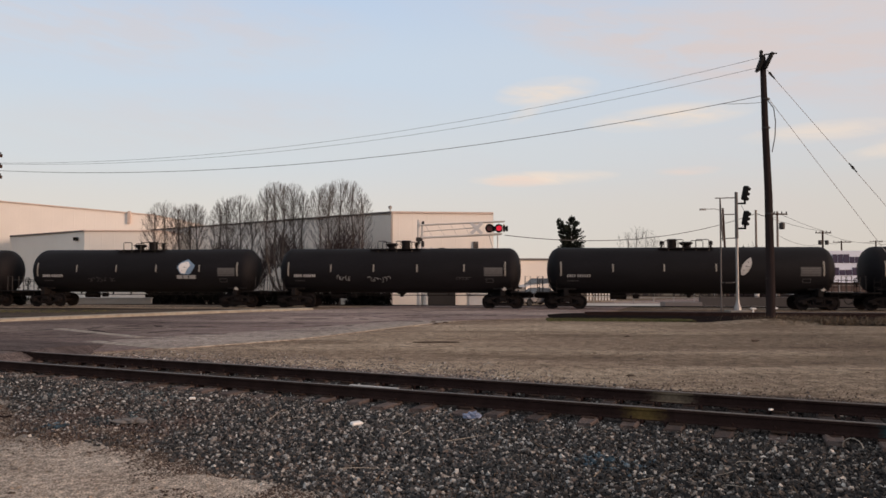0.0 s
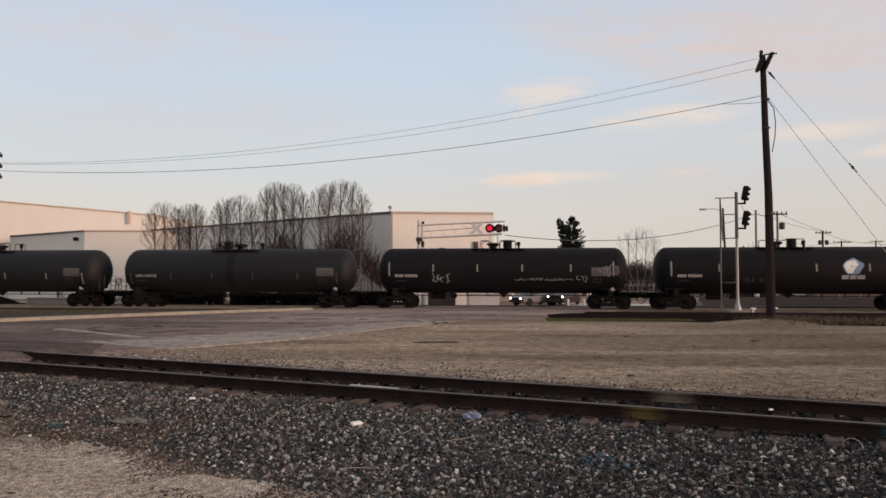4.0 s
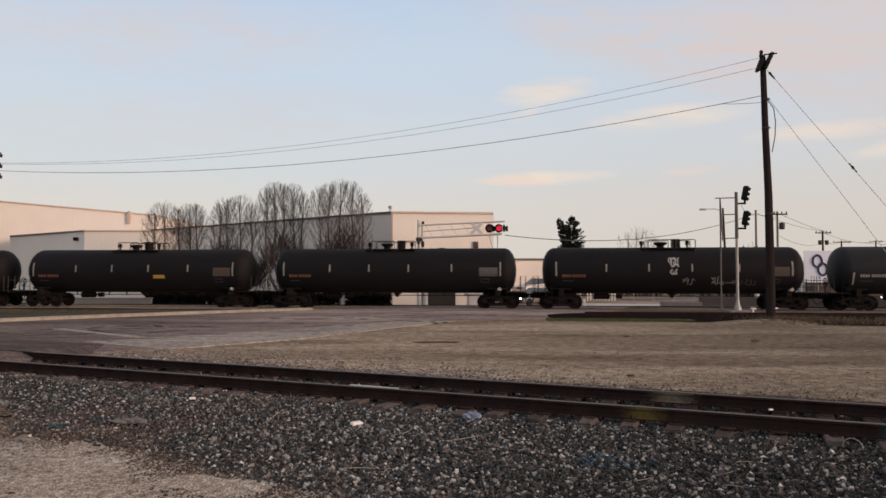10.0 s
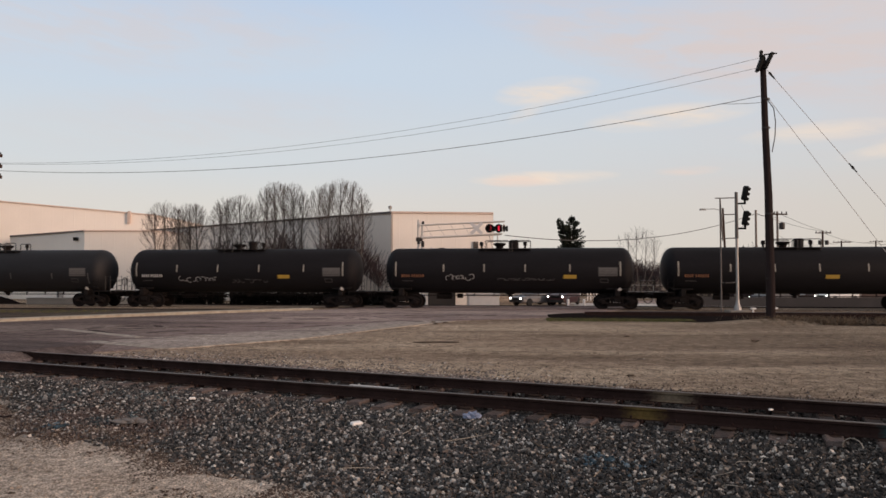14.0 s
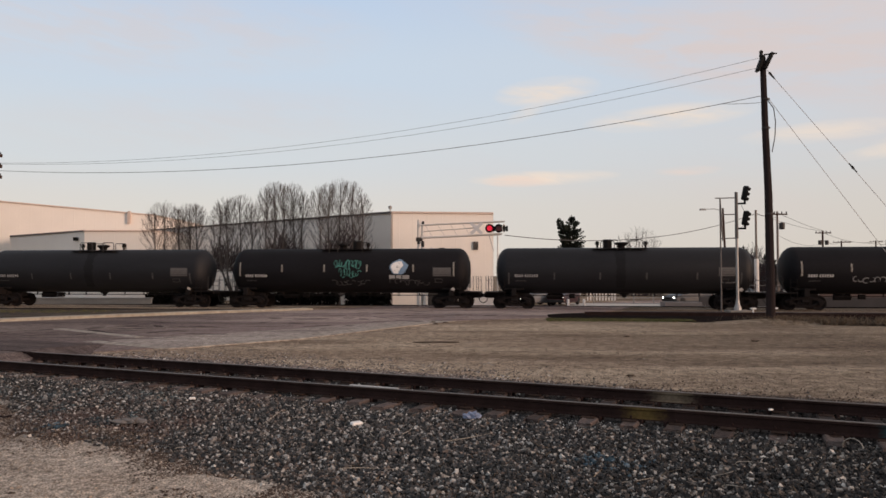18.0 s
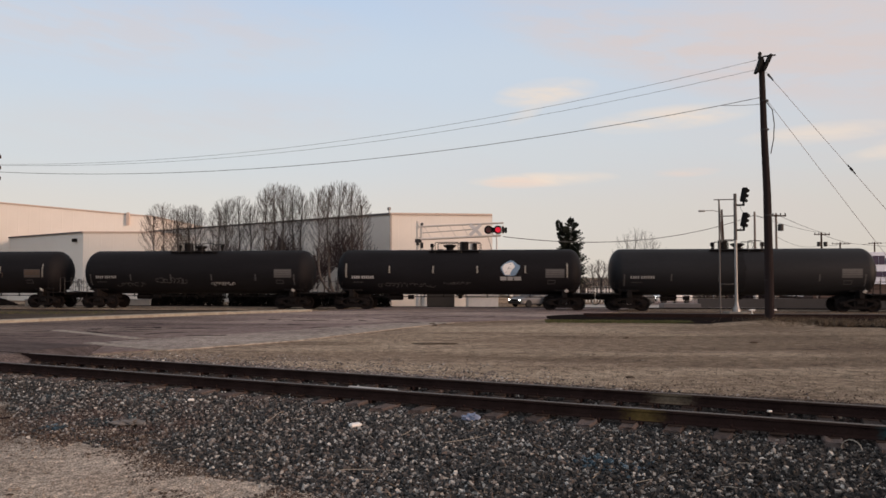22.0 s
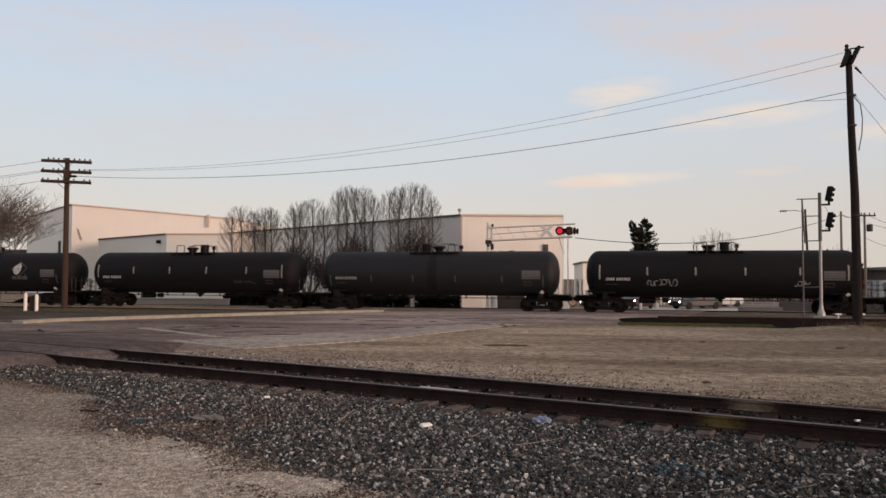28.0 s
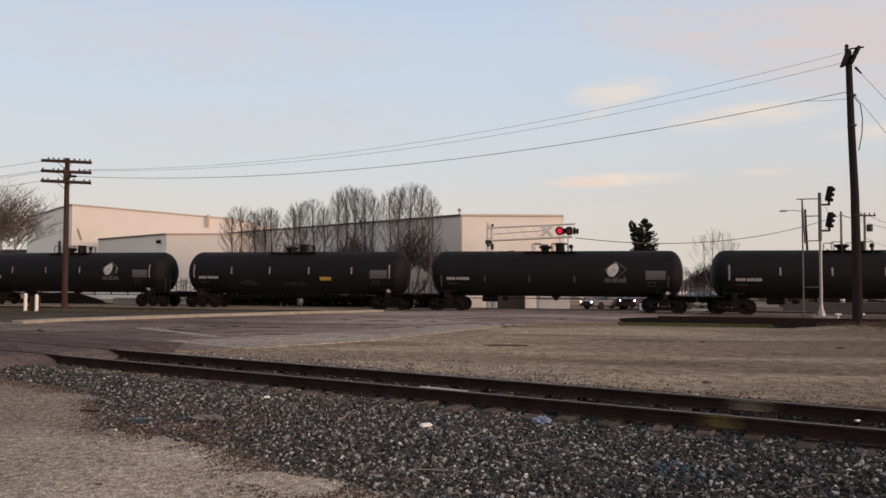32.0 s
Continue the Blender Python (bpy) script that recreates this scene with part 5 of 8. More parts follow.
def shed(name, label, plan, tops, wall_names, roof_drop=0.25):
    """A steel shed: plan corners in order, the height of its top at each, ribbed walls all round, roof and trim."""
    root = empty(name, Matrix(), label, "warehouse")
    k = len(plan)
    for i in range(k):
        j = (i + 1) % k
        ribbed_wall("wall", plan[i], plan[j], FAR_Z - 0.05, tops[i], tops[j], M_SIDING, root)
        coping(plan[i], plan[j], tops[i] + 0.02, tops[j] + 0.02, root, M_TRIM if i in wall_names else M_PINKTRIM)
    bm = B()
    bm.faces.new([bm.verts.new((x, y, z - roof_drop)) for (x, y), z in zip(plan, tops)])
    part("roof", bm, M_ROOF, root)
    return root


M_PINKTRIM = material("tan_roof_trim", (0.60, 0.47, 0.40), 0.7, var=0.1, scale=1.0, fine=10, bump=0.0)

w1 = shed("warehouse", "white ribbed steel warehouse with dark eaves trim", [(-4.31, 62.0), (4.14, 63.0), (3.9, 96), (-34.0, 100), (-34.05, 86.0)], [7.45, 7.45, 7.4, 7.4, 7.4], (4,))
w2 = shed("warehouse_annex", "low white steel annex beside the big warehouse", [(-36.3, 75.0), (-29.5, 75.8), (-28.0, 86.5), (-47.8, 92), (-47.8, 82.0)], [6.68, 6.72, 6.7, 6.5, 6.5], (4,))
w3 = shed("tall_warehouse", "tall white steel warehouse, its front pink in the dusk", [(-53.1, 85.0), (-34.9, 89.0), (-34.9, 125), (-72.5, 125), (-72.5, 105.0)], [10.88, 9.42, 9.4, 11.0, 11.0], (4,))


def wall_box(name, parent, x0, x1, z0, z1, depth, mat, label="", y=None):
    """A fitting on the front of the warehouse, which runs from (-4.31, 62) to (4.14, 63)."""
    bm = B()
    xm = (x0 + x1) / 2
    ym = 62.0 + (xm + 4.31) * 0.1183
    m = Matrix.Translation((xm, ym - depth / 2 - 0.04, (z0 + z1) / 2)) @ Matrix.Rotation(math.atan(0.1183), 4, "Z")
    add_box(bm, (x1 - x0, depth, z1 - z0), m, 0.01)
    return part(name, bm, mat, parent, label)


wall_box("door_surround", w1, -0.75, 1.16, 0.95, 3.70, 0.08, M_TRIM, "brown door surround")
wall_box("steel_door", w1, -0.62, 1.02, 1.0, 3.58, 0.12, M_DOOR, "pale grey steel door")
wall_box("dock_opening", w1, -1.25, 1.05, FAR_Z, 0.85, 0.14, M_DARKDOOR, "dark loading dock opening")
wall_box("wall_lamp", w1, -0.28, 0.12, 4.15, 4.50, 0.30, M_BLACK, "dark wall lamp")
wall_box("louvre", w1, 2.55, 2.98, 4.35, 5.05, 0.10, M_TRIM, "brown wall louvre")
wall_box("corner_trim", w1, -4.36, -4.2, FAR_Z, 7.4, 0.05, M_DOOR)
for i in range(5):
    wall_box("louvre_blade", w1, 2.58, 2.95, 4.40 + i * 0.13, 4.46 + i * 0.13, 0.13, M_BLACK)
bm = B()
add_tube(bm, (-4.45, 62.3, 7.4), (-4.45, 62.3, 7.85), 0.05)
lathe(bm, [(0, 0.14), (0.22, 0.16), (0.28, 0.05)], 10, Matrix.Translation((-4.45, 62.3, 7.78)) @ Matrix.Rotation(-math.pi / 2, 4, "Y"))
part("roof_vent", bm, M_GALV, w1)
bm = B()
add_box(bm, (0.5, 0.3, 0.35), Matrix.Translation((-37.4, 75.5, 5.9)), 0.03)
part("wall_lamp", bm, M_BLACK, w2)
for name, w, dx, mat, lab in (("door_frame", 0.30, -0.12, M_TRIM, "dark door frame"), ("side_door", 0.52, 0.32, M_DOOR, "grey side door")):
    bm = B()
    add_box(bm, (w, 0.14, 2.15), Matrix.Translation((-39.84 + dx, 77.05 - dx * 0.609, FAR_Z + 1.07)) @ Matrix.Rotation(-0.547, 4, "Z"), 0.01)
    part(name, bm, mat, w2, lab)
bm = B()
add_box(bm, (1.05, 0.16, 3.2), Matrix.Translation((-57.45, 89.45, 5.1)) @ Matrix.Rotation(-0.80, 4, "Z"), 0.01)
louvre = part("dark_louvre", bm, M_DARKDOOR, w3, "tall dark louvre")
for i in range(8):
    bm = B()
    add_box(bm, (0.95, 0.22, 0.10), Matrix.Translation((-57.45, 89.45, 3.75 + 0.39 * i)) @ Matrix.Rotation(-0.80, 4, "Z"), 0.01)
    part("louvre_blade", bm, M_TRIM, louvre)
bm = B()
add_line(bm, [(-52.35, 85.02, 8.0), (-52.2, 85.05, 7.5), (-52.0, 85.1, 7.0), (-51.9, 85.12, 6.6)], 0.045, 6)
part("loose_cable", bm, M_TRIM, w3, "loose dark cable hanging on the wall")
bm = B()
add_box(bm, (0.35, 0.25, 1.5), Matrix.Translation((-37.4, 88.2, 9.1)), 0.01)
part("downpipe", bm, M_PINKTRIM, w3)


def block(name, label, cat, poly, z0, z1, mat, extra=()):
    root = empty(name, Matrix(), label, cat)
    part("wall", prism(B(), poly, z0, z1), mat, root)
    for nm, pl, a, b, mt in extra:
        part(nm, prism(B(), pl, a, b), mt, root)
    return root


# signal cabinet and meter box before the warehouse
block("signal_cabinet", "white painted trackside signal cabinet", "cabinet", [(2.05, 57.6), (4.40, 57.9), (4.25, 59.0), (1.9, 58.7)], FAR_Z, 0.62, M_WHITE,
      [("cabinet_lid", [(1.98, 57.5), (4.47, 57.82), (4.30, 59.08), (1.83, 58.8)], 0.62, 0.76, M_DULLWHITE)])
block("meter_box", "grey meter box on a post before the warehouse", "meter box", [(1.75, 61.6), (2.35, 61.7), (2.35, 62.0), (1.75, 61.9)], 1.15, 2.0, M_GALV,
      [("post", [(1.98, 61.72), (2.10, 61.74), (2.10, 61.84), (1.98, 61.82)], FAR_Z, 1.15, M_GALV)])
block("low_wall", "low pale concrete wall before the steel annex", "wall", [(-32.9, 58.7), (-23.0, 58.5), (-23.0, 58.8), (-32.9, 59.0)], FAR_Z - 0.05, 0.36, M_YARD,
      [("coping", [(-32.95, 58.65), (-22.95, 58.45), (-22.95, 58.85), (-32.95, 59.05)], 0.36, 0.43, M_DULLWHITE)])
# low far buildings
block("far_shed", "low cream shed with a flat roof", "building", [(9.0, 96), (18, 97), (18, 110), (9, 110)], FAR_Z, 4.15, M_SIDING,
      [("roof", [(8.8, 95.8), (18.2, 96.8), (18.2, 110), (8.8, 110)], 4.15, 4.4, M_TRIM)])
block("far_shed", "low reddish brick building behind the bare tree", "building", [(-102, 118), (-72, 118), (-72, 130), (-102, 130)], FAR_Z, 6.4, M_BRICKRED,
      [("roof", [(-102.4, 117.6), (-71.6, 117.6), (-71.6, 130), (-102.4, 130)], 6.4, 6.7, M_TRIM)])
# a long concrete wall and the office with the white sign at the right
block("loading_platform", "pale concrete loading platform at the end of the yard wall", "platform", [(18.0, 60.2), (20.9, 59.9), (20.9, 61.4), (18.0, 61.6)], FAR_Z, 0.02, M_YARDPALE)
block("yard_wall", "long low grey concrete yard wall", "wall", [(21.2, 61.3), (70, 55.6), (70, 55.9), (21.2, 61.6)], FAR_Z, 0.40, M_YARDWALL)
office = block("office_building", "low dark office with a white sign board", "building", [(41.0, 82), (82, 78), (84, 92), (42, 96)], FAR_Z, 3.3, M_BRICKRED,
               [("roof", [(40.5, 81.5), (82.4, 77.5), (84.5, 92.5), (41.5, 96.5)], 3.3, 3.62, M_TRIM)])


def office_sign():
    ang = math.atan2(-4, 41)
    base = Matrix.Translation((41, 82, 0)) @ Matrix.Rotation(ang, 4, "Z")

    def bx(name, x0, x1, z0, z1, mat, y, parent, label=""):
        bm = B()
        add_box(bm, (x1 - x0, 0.10, z1 - z0), base @ Matrix.Translation(((x0 + x1) / 2, y, (z0 + z1) / 2)), 0.01)
        return part(name, bm, mat, parent, label)

    sg = bx("sign_board", -1.25, 8.2, 1.4, 4.9, M_SIGNWHITE, -0.5, office, "white sign board with dark lettering bars")
    # two overlapping dark loops of the emblem
    for cx, cz in ((0.15, 3.75), (0.70, 2.85)):
        bm = B()
        pts = [(cx + 0.48 * math.cos(i * 0.449), cz + 0.66 * math.sin(i * 0.449)) for i in range(14)]
        for (xa, za), (xb, zb) in zip(pts, pts[1:] + pts[:1]):
            add_tube(bm, base @ Vector((xa, -0.57, za)), base @ Vector((xb, -0.57, zb)), 0.12, n=6)
        part("emblem_loop", bm, M_PURPLE, sg, "dark loop of the sign's emblem")
    rnd = random.Random(3)
    for z0, hgt in ((3.55, 0.95), (2.2, 0.85)):
        x = 1.75
        while x < 7.6:
            w = rnd.uniform(0.45, 0.75)
            bx("lettering_bar", x, x + w, z0, z0 + hgt * rnd.choice((0.7, 0.7, 1.0)), M_PURPLE, -0.57, sg)
            x += w + 0.07
    for x in (10.5, 12.6, 15.0, 17.2, 19.5):
        bx("window_frame", x, x + 1.6, 0.1, 1.75, M_WHITE, -0.06, office, "white window frame")
        for dx in (0.10, 0.86):
            bx("pane", x + dx, x + dx + 0.64, 0.25, 1.6, M_PALEGLASS, -0.10, office)


    # white panels in two rows along the office's end wall
    end = Matrix.Translation((41, 82, 0)) @ Matrix.Rotation(math.atan2(14, 1), 4, "Z")
    for i in range(6):
        for z in (0.45, 1.62):
            bm = B()
            add_box(bm, (1.62, 0.08, 1.06), end @ Matrix.Translation((3.2 + i * 1.75, 0.05, z)), 0.02)
            part("white_panel", bm, M_WHITE, office, "white panel of the end wall")


M_PALEGLASS = material("pale_window", (0.30, 0.30, 0.31), 0.2, var=0.1, scale=1.0, fine=6, bump=0.0, spec=0.8)
office_sign()
# dark spoil heap beyond the line
bm = B()
ring0 = bm.verts.new((-37.4, 58.6, 0.85))
rings = []
for f, z in ((0.3, 0.80), (0.65, 0.30), (1.0, FAR_Z - 0.1)):
    rings.append([bm.verts.new((-37.4 + 5.2 * f * math.cos(a * 0.449) * (1 + 0.08 * math.sin(3 * a)), 58.6 + 1.6 * f * math.sin(a * 0.449), z + 0.06 * math.sin(5 * a) * (1 - f))) for a in range(14)])
for a in range(14):
    bm.faces.new((ring0, rings[0][a], rings[0][(a + 1) % 14]))
    for A, C in zip(rings, rings[1:]):
        bm.faces.new((A[a], C[a], C[(a + 1) % 14], A[(a + 1) % 14]))
bmesh.ops.recalc_face_normals(bm, faces=bm.faces)
tagged(part("spoil_heap", bm, M_DARKBED, smooth=True), "dark heap of ballast spoil beyond the line", "heap")


def make_fence(x0, y0, x1, y1, count):
    root = empty("chain_link_fence", Matrix(), "grey wire fence on steel posts beyond the line", "fence")
    p, q = Vector((x0, y0, FAR_Z)), Vector((x1, y1, FAR_Z))
    for i in range(count):
        a = p.lerp(q, i / (count - 1))
        bm = B()
        add_tube(bm, a, a + Vector((0, 0, 1.75)), 0.035, n=6)
        part("post", bm, M_GALV, root)
    for z in (0.08, 0.6, 1.15, 1.7):
        bm = B()
        add_tube(bm, p + Vector((0, 0, z)), q + Vector((0, 0, z)), 0.018, n=5)
        part("rail", bm, M_GALV, root)


make_fence(13.5, 66.5, 36.0, 64.0, 14)


def picket_fence(x0, x1, y, z1, count):
    root = empty("picket_fence", Matrix(), "low white picket fence far behind the crossing", "fence")
    for i in range(count):
        x = x0 + (x1 - x0) * i / (count - 1)
        bm = B()
        add_box(bm, (0.13, 0.04, z1 - FAR_Z), Matrix.Translation((x, y, (z1 + FAR_Z) / 2)), 0.01)
        part("picket", bm, M_WHITE, root)
    for z in (z1 - 0.25, z1 - 0.95):
        bm = B()
        add_box(bm, (x1 - x0, 0.05, 0.10), Matrix.Translation(((x0 + x1) / 2, y + 0.05, z)), 0.01)
        part("rail", bm, M_WHITE, root)


picket_fence(14.8, 17.6, 76.0, 1.02, 10)

# ---- poles and wires ----


def catenary(p, q, sag, k=24):
    p, q = Vector(p), Vector(q)
    return [p.lerp(q, i / k) - Vector((0, 0, sag * 4 * (i / k) * (1 - i / k))) for i in range(k + 1)]


def wire(name, p, q, sag, r, label, mat=None, group="overhead wires"):
    bm = B()
    add_line(bm, catenary(p, q, sag), r, 5)
    return tagged(part(name, bm, mat or M_CABLE), label, "wire", group)


def right_pole():
    root = empty("utility_pole", Matrix(), "dark creosoted wooden utility pole beside the lot", "utility pole")
    bm = B()
    pts = [(15.12, 34.3, -0.4), (15.13, 34.3, 2.5), (15.10, 34.3, 6.0), (15.0, 34.3, 9.0), (14.93, 34.3, 12.35)]
    for i, (a, b) in enumerate(zip(pts, pts[1:])):
        add_tube(bm, a, b, 0.215 - 0.022 * i, 0.195 - 0.022 * i, 14)
    part("pole_shaft", bm, M_WOODPOLE, root, smooth=False)
    bm = B()
    add_box(bm, (0.12, 0.35, 0.75), Matrix.Translation((14.76, 34.2, 12.02)) @ Matrix.Rotation(0.35, 4, "Y"), 0.01)
    part("insulator_bracket", bm, M_BLACK, root)
    bm = B()
    add_box(bm, (0.14, 0.3, 0.85), Matrix.Translation((15.14, 34.2, 12.15)) @ Matrix.Rotation(0.45, 4, "Y"), 0.01)
    add_tube(bm, (14.95, 34.2, 12.45), (15.55, 34.2, 12.52), 0.035)
    part("pole_cap_arm", bm, M_BLACK, root)
    bm = B()
    lathe(bm, [(0, 0.06), (0.1, 0.10), (0.2, 0.07), (0.3, 0.09), (0.36, 0.04)], 10, Matrix.Translation((14.82, 34.2, 12.3)) @ Matrix.Rotation(-math.pi / 2, 4, "Y"))
    part("insulator", bm, M_TYRE, root)
    bm = B()
    add_line(bm, [(15.1, 34.2, 10.3), (15.36, 34.2, 9.95), (15.44, 34.2, 9.3), (15.40, 34.2, 8.6), (15.26, 34.2, 7.9)], 0.022, 6)
    part("drop_loop", bm, M_CABLE, root)
    for z in (10.35, 9.0, 5.0, 2.0):
        bm = B()
        lathe(bm, [(0, 0.19), (0.07, 0.19)], 12, Matrix.Translation((15.03 if z > 6 else 15.12, 34.3, z)) @ Matrix.Rotation(-math.pi / 2, 4, "Y"))
        part("steel_band", bm, M_GALVDARK, root)


right_pole()
for (a, z0), (bx_, _) in (((15.1, 11.75), (25.15, 0)), ((15.15, 10.4), (22.95, 0))):
    g = empty("guy_wire", Matrix(), "thin steel guy wire with a strain insulator", "guy wire")
    bm = B()
    add_tube(bm, (a, 34.25, z0), (bx_, 34.25, -0.05), 0.0125, n=5)
    part("strand", bm, M_GUY, g)
    if z0 > 11:
        d = Vector((bx_ - a, 0, -z0)).normalized()
        p = Vector((a, 34.25, z0)) + d * 5.75
        bm = B()
        add_tube(bm, p, p + d * 0.55, 0.03, n=8)
        lathe(bm, [(0, 0.02), (0.08, 0.055), (0.2, 0.055), (0.28, 0.02)], 8, Matrix.Translation(p + d * 0.12) @ d.to_track_quat("X", "Z").to_matrix().to_4x4())
        part("strain_insulator", bm, M_TYRE, g)
        bm = B()
        add_tube(bm, Vector((a, 34.25, z0)) + d * 0.15, Vector((a, 34.25, z0)) + d * 0.55, 0.06, 0.03, 8)
        part("guy_clamp", bm, M_TYRE, g)

LP = Vector((-29.15, 46.0, 0))


def left_pole():
    root = empty("telegraph_pole", Matrix(), "brown wooden telegraph pole with three crossarms", "utility pole")
    bm = B()
    add_tube(bm, LP + Vector((0.05, 0, -0.3)), LP + Vector((0, 0, 9.95)), 0.19, 0.15, 14)
    part("pole_shaft", bm, M_WOODBROWN, root)
    for i, (z, tilt) in enumerate(((9.70, 0.055), (9.02, 0.05), (8.36, 0.05))):
        bm = B()
        m = Matrix.Translation(LP + Vector((0.06, -0.2, z))) @ Matrix.Rotation(tilt, 4, "Y")
        add_box(bm, (3.45, 0.14, 0.20), m, 0.015)
        arm = part("crossarm", bm, M_WOODBROWN, root)
        for j in range(10):
            x = -1.62 + j * 0.36
            if abs(x - 0.1) < 0.2 or (i * 7 + j * 3) % 5 == 0:
                continue
            bm = B()
            lathe(bm, [(0, 0.02), (0.05, 0.02), (0.06, 0.05), (0.10, 0.055), (0.15, 0.03)], 8, m @ Matrix.Translation((x, 0, 0.07)) @ Matrix.Rotation(-math.pi / 2, 4, "Y"))
            part("insulator", bm, M_TYRE, arm)
        for sx in (-0.55, 0.55):
            bm = B()
            add_tube(bm, LP + Vector((0, -0.17, z - 0.5)), LP + Vector((sx, -0.2, z - 0.05)), 0.018, n=5)
            part("arm_brace", bm, M_BLACK, root)
    bm = B()
    add_box(bm, (0.35, 0.3, 0.5), Matrix.Translation(LP + Vector((0.12, -0.2, 8.85))), 0.03)
    part("junction_box", bm, M_WOODBROWN, root)
    bm = B()
    add_box(bm, (0.4, 0.2, 0.14), Matrix.Translation(LP + Vector((0.55, -0.2, 8.72))), 0.03)
    part("strain_clamp", bm, M_BLACK, root)


left_pole()
wire("overhead_wire", LP + Vector((1.2, -0.2, 9.15)), (14.75, 34.2, 12.30), 1.33, 0.0085, "thin overhead wire between the two poles")
wire("overhead_wire", LP + Vector((0.9, -0.2, 9.10)), (14.72, 34.2, 11.85), 1.35, 0.0085, "thin overhead wire between the two poles")
wire("overhead_wire", LP + Vector((0.6, -0.2, 8.72)), (14.95, 34.2, 10.55), 1.35, 0.0145, "thicker overhead cable between the two poles")
wire("overhead_wire", catenary(LP + Vector((0.6, -0.2, 8.72)), (14.95, 34.2, 10.55), 1.35)[23], (14.93, 34.2, 10.22), 0.03, 0.011, "short bridle wire at the dark pole")
for z, e in ((9.76, 10.5), (9.14, 9.9), (9.05, 9.45), (8.46, 8.7)):
    wire("overhead_wire", LP + Vector((-1.5, -0.2, z)), (-62, 52, e), 0.9, 0.012, "overhead wire running on past the telegraph pole")
# white bollards and dark box at the telegraph pole
for x, z1 in ((-30.15, 1.12), (-29.42, 1.05)):
    b = empty("bollard", Matrix.Translation((x, 43.6, 0)), "white painted steel bollard by the telegraph pole", "bollard", "bollards")
    bm = B()
    lathe(bm, [(-0.2, 0.10), (z1 - 0.04, 0.10), (z1, 0.075)], 12, Matrix.Rotation(-math.pi / 2, 4, "Y"))
    part("pipe", bm, M_WHITE, b)
    bm = B()
    lathe(bm, [(-0.05, 0.17), (0.03, 0.15)], 12, Matrix.Rotation(-math.pi / 2, 4, "Y"))
    part("footing", bm, M_CONCRETE, b)
bm = B()
add_box(bm, (0.5, 0.4, 0.95), Matrix.Translation((-29.8, 44.0, 0.45)), 0.03)
tagged(part("telephone_box", bm, M_WOODBROWN), "brown steel pedestal between the bollards", "pedestal")


def far_pole(bearing, depth, top, r, arm=0.0, drum=(), lean=0.0, label="distant wooden utility pole", mat=None):
    x = (bearing - 784) / 1313 * depth
    root = empty("utility_pole", Matrix(), label, "utility pole", "distant poles")
    bm = B()
    add_tube(bm, (x, depth, FAR_Z), (x + lean, depth, top), r, r * 0.75, 8)
    part("pole_shaft", bm, mat or M_WOODBROWN, root)
    if arm:
        bm = B()
        add_box(bm, (arm, 0.12, 0.14), Matrix.Translation((x + lean, depth - 0.2, top - 0.3)), 0.01)
        part("crossarm", bm, M_WOODBROWN, root)
        for j in (-0.45, -0.2, 0.2, 0.45):
            bm = B()
            add_tube(bm, (x + lean + j * arm, depth - 0.2, top - 0.24), (x + lean + j * arm, depth - 0.2, top - 0.02), 0.06, n=6)
            part("insulator", bm, M_TYRE, root)
    if drum:
        for dx in drum:
            bm = B()
            lathe(bm, [(0, 0.2), (0.05, 0.28), (0.65, 0.28), (0.7, 0.2)], 10, Matrix.Translation((x + lean + dx, depth - 0.2, top - (2.1 if len(drum) > 1 else 1.85))) @ Matrix.Rotation(-math.pi / 2, 4, "Y"))
            part("transformer", bm, M_GALVDARK, root)
    return Vector((x + lean, depth, top))


f0 = far_pole(1287, 72, 8.75, 0.13, lean=-0.35, label="slim wooden pole carrying a street lamp")
f1 = far_pole(1339, 75.5, 8.85, 0.14, label="weathered grey wooden pole far behind the line", mat=M_WOODGREY)
f2 = far_pole(1377, 76, 8.75, 0.14, arm=1.9, drum=(0.38,), label="distant pole with crossarm and one transformer", mat=M_WOODGREY)
f3 = far_pole(1457, 112, 8.9, 0.18, arm=2.4, drum=(-0.5, 0.5), label="distant pole with crossarm and transformers")
bm = B()
lathe(bm, [(0, 0.26), (0.1, 0.24), (4.2, 0.22), (4.26, 0.17)], 12, Matrix.Translation((f1.x, 75.5, FAR_Z)) @ Matrix.Rotation(-math.pi / 2, 4, "Y"))
tagged(part("pole_sleeve", bm, M_GALVPALE), "pale steel sleeve round the foot of a far pole", "pole sleeve")
f4 = far_pole(1490, 150, 9.2, 0.2, arm=3.6)
f5 = far_pole(1551, 170, 10.2, 0.2, arm=3.0)
sl = empty("street_lamp", Matrix(), "grey cobra-head street lamp on a curved arm", "street lamp")
bm = B()
add_line(bm, [f0 + Vector((0.05, 0, -0.3)), f0 + Vector((-0.8, 0, -0.1)), f0 + Vector((-1.7, 0, -0.12))], 0.035, 6)
part("lamp_arm", bm, M_GALV, sl)
bm = B()
add_box(bm, (0.62, 0.3, 0.17), Matrix.Translation(f0 + Vector((-1.95, 0, -0.15))), 0.05)
part("lamp_head", bm, M_GALV, sl)
lab = "thin distant overhead wire"
wire("distant_wire", (4.74, 57.0, 5.28), f1 + Vector((0, 0, -0.35)), 1.35, 0.03, lab)
wire("distant_wire", f1 + Vector((0, 0, -0.4)), f2 + Vector((0, 0, -0.6)), 0.1, 0.02, lab)
wire("distant_wire", f1 + Vector((0, 0, -0.3)), f3 + Vector((0, 0, 0)), 0.25, 0.024, lab)
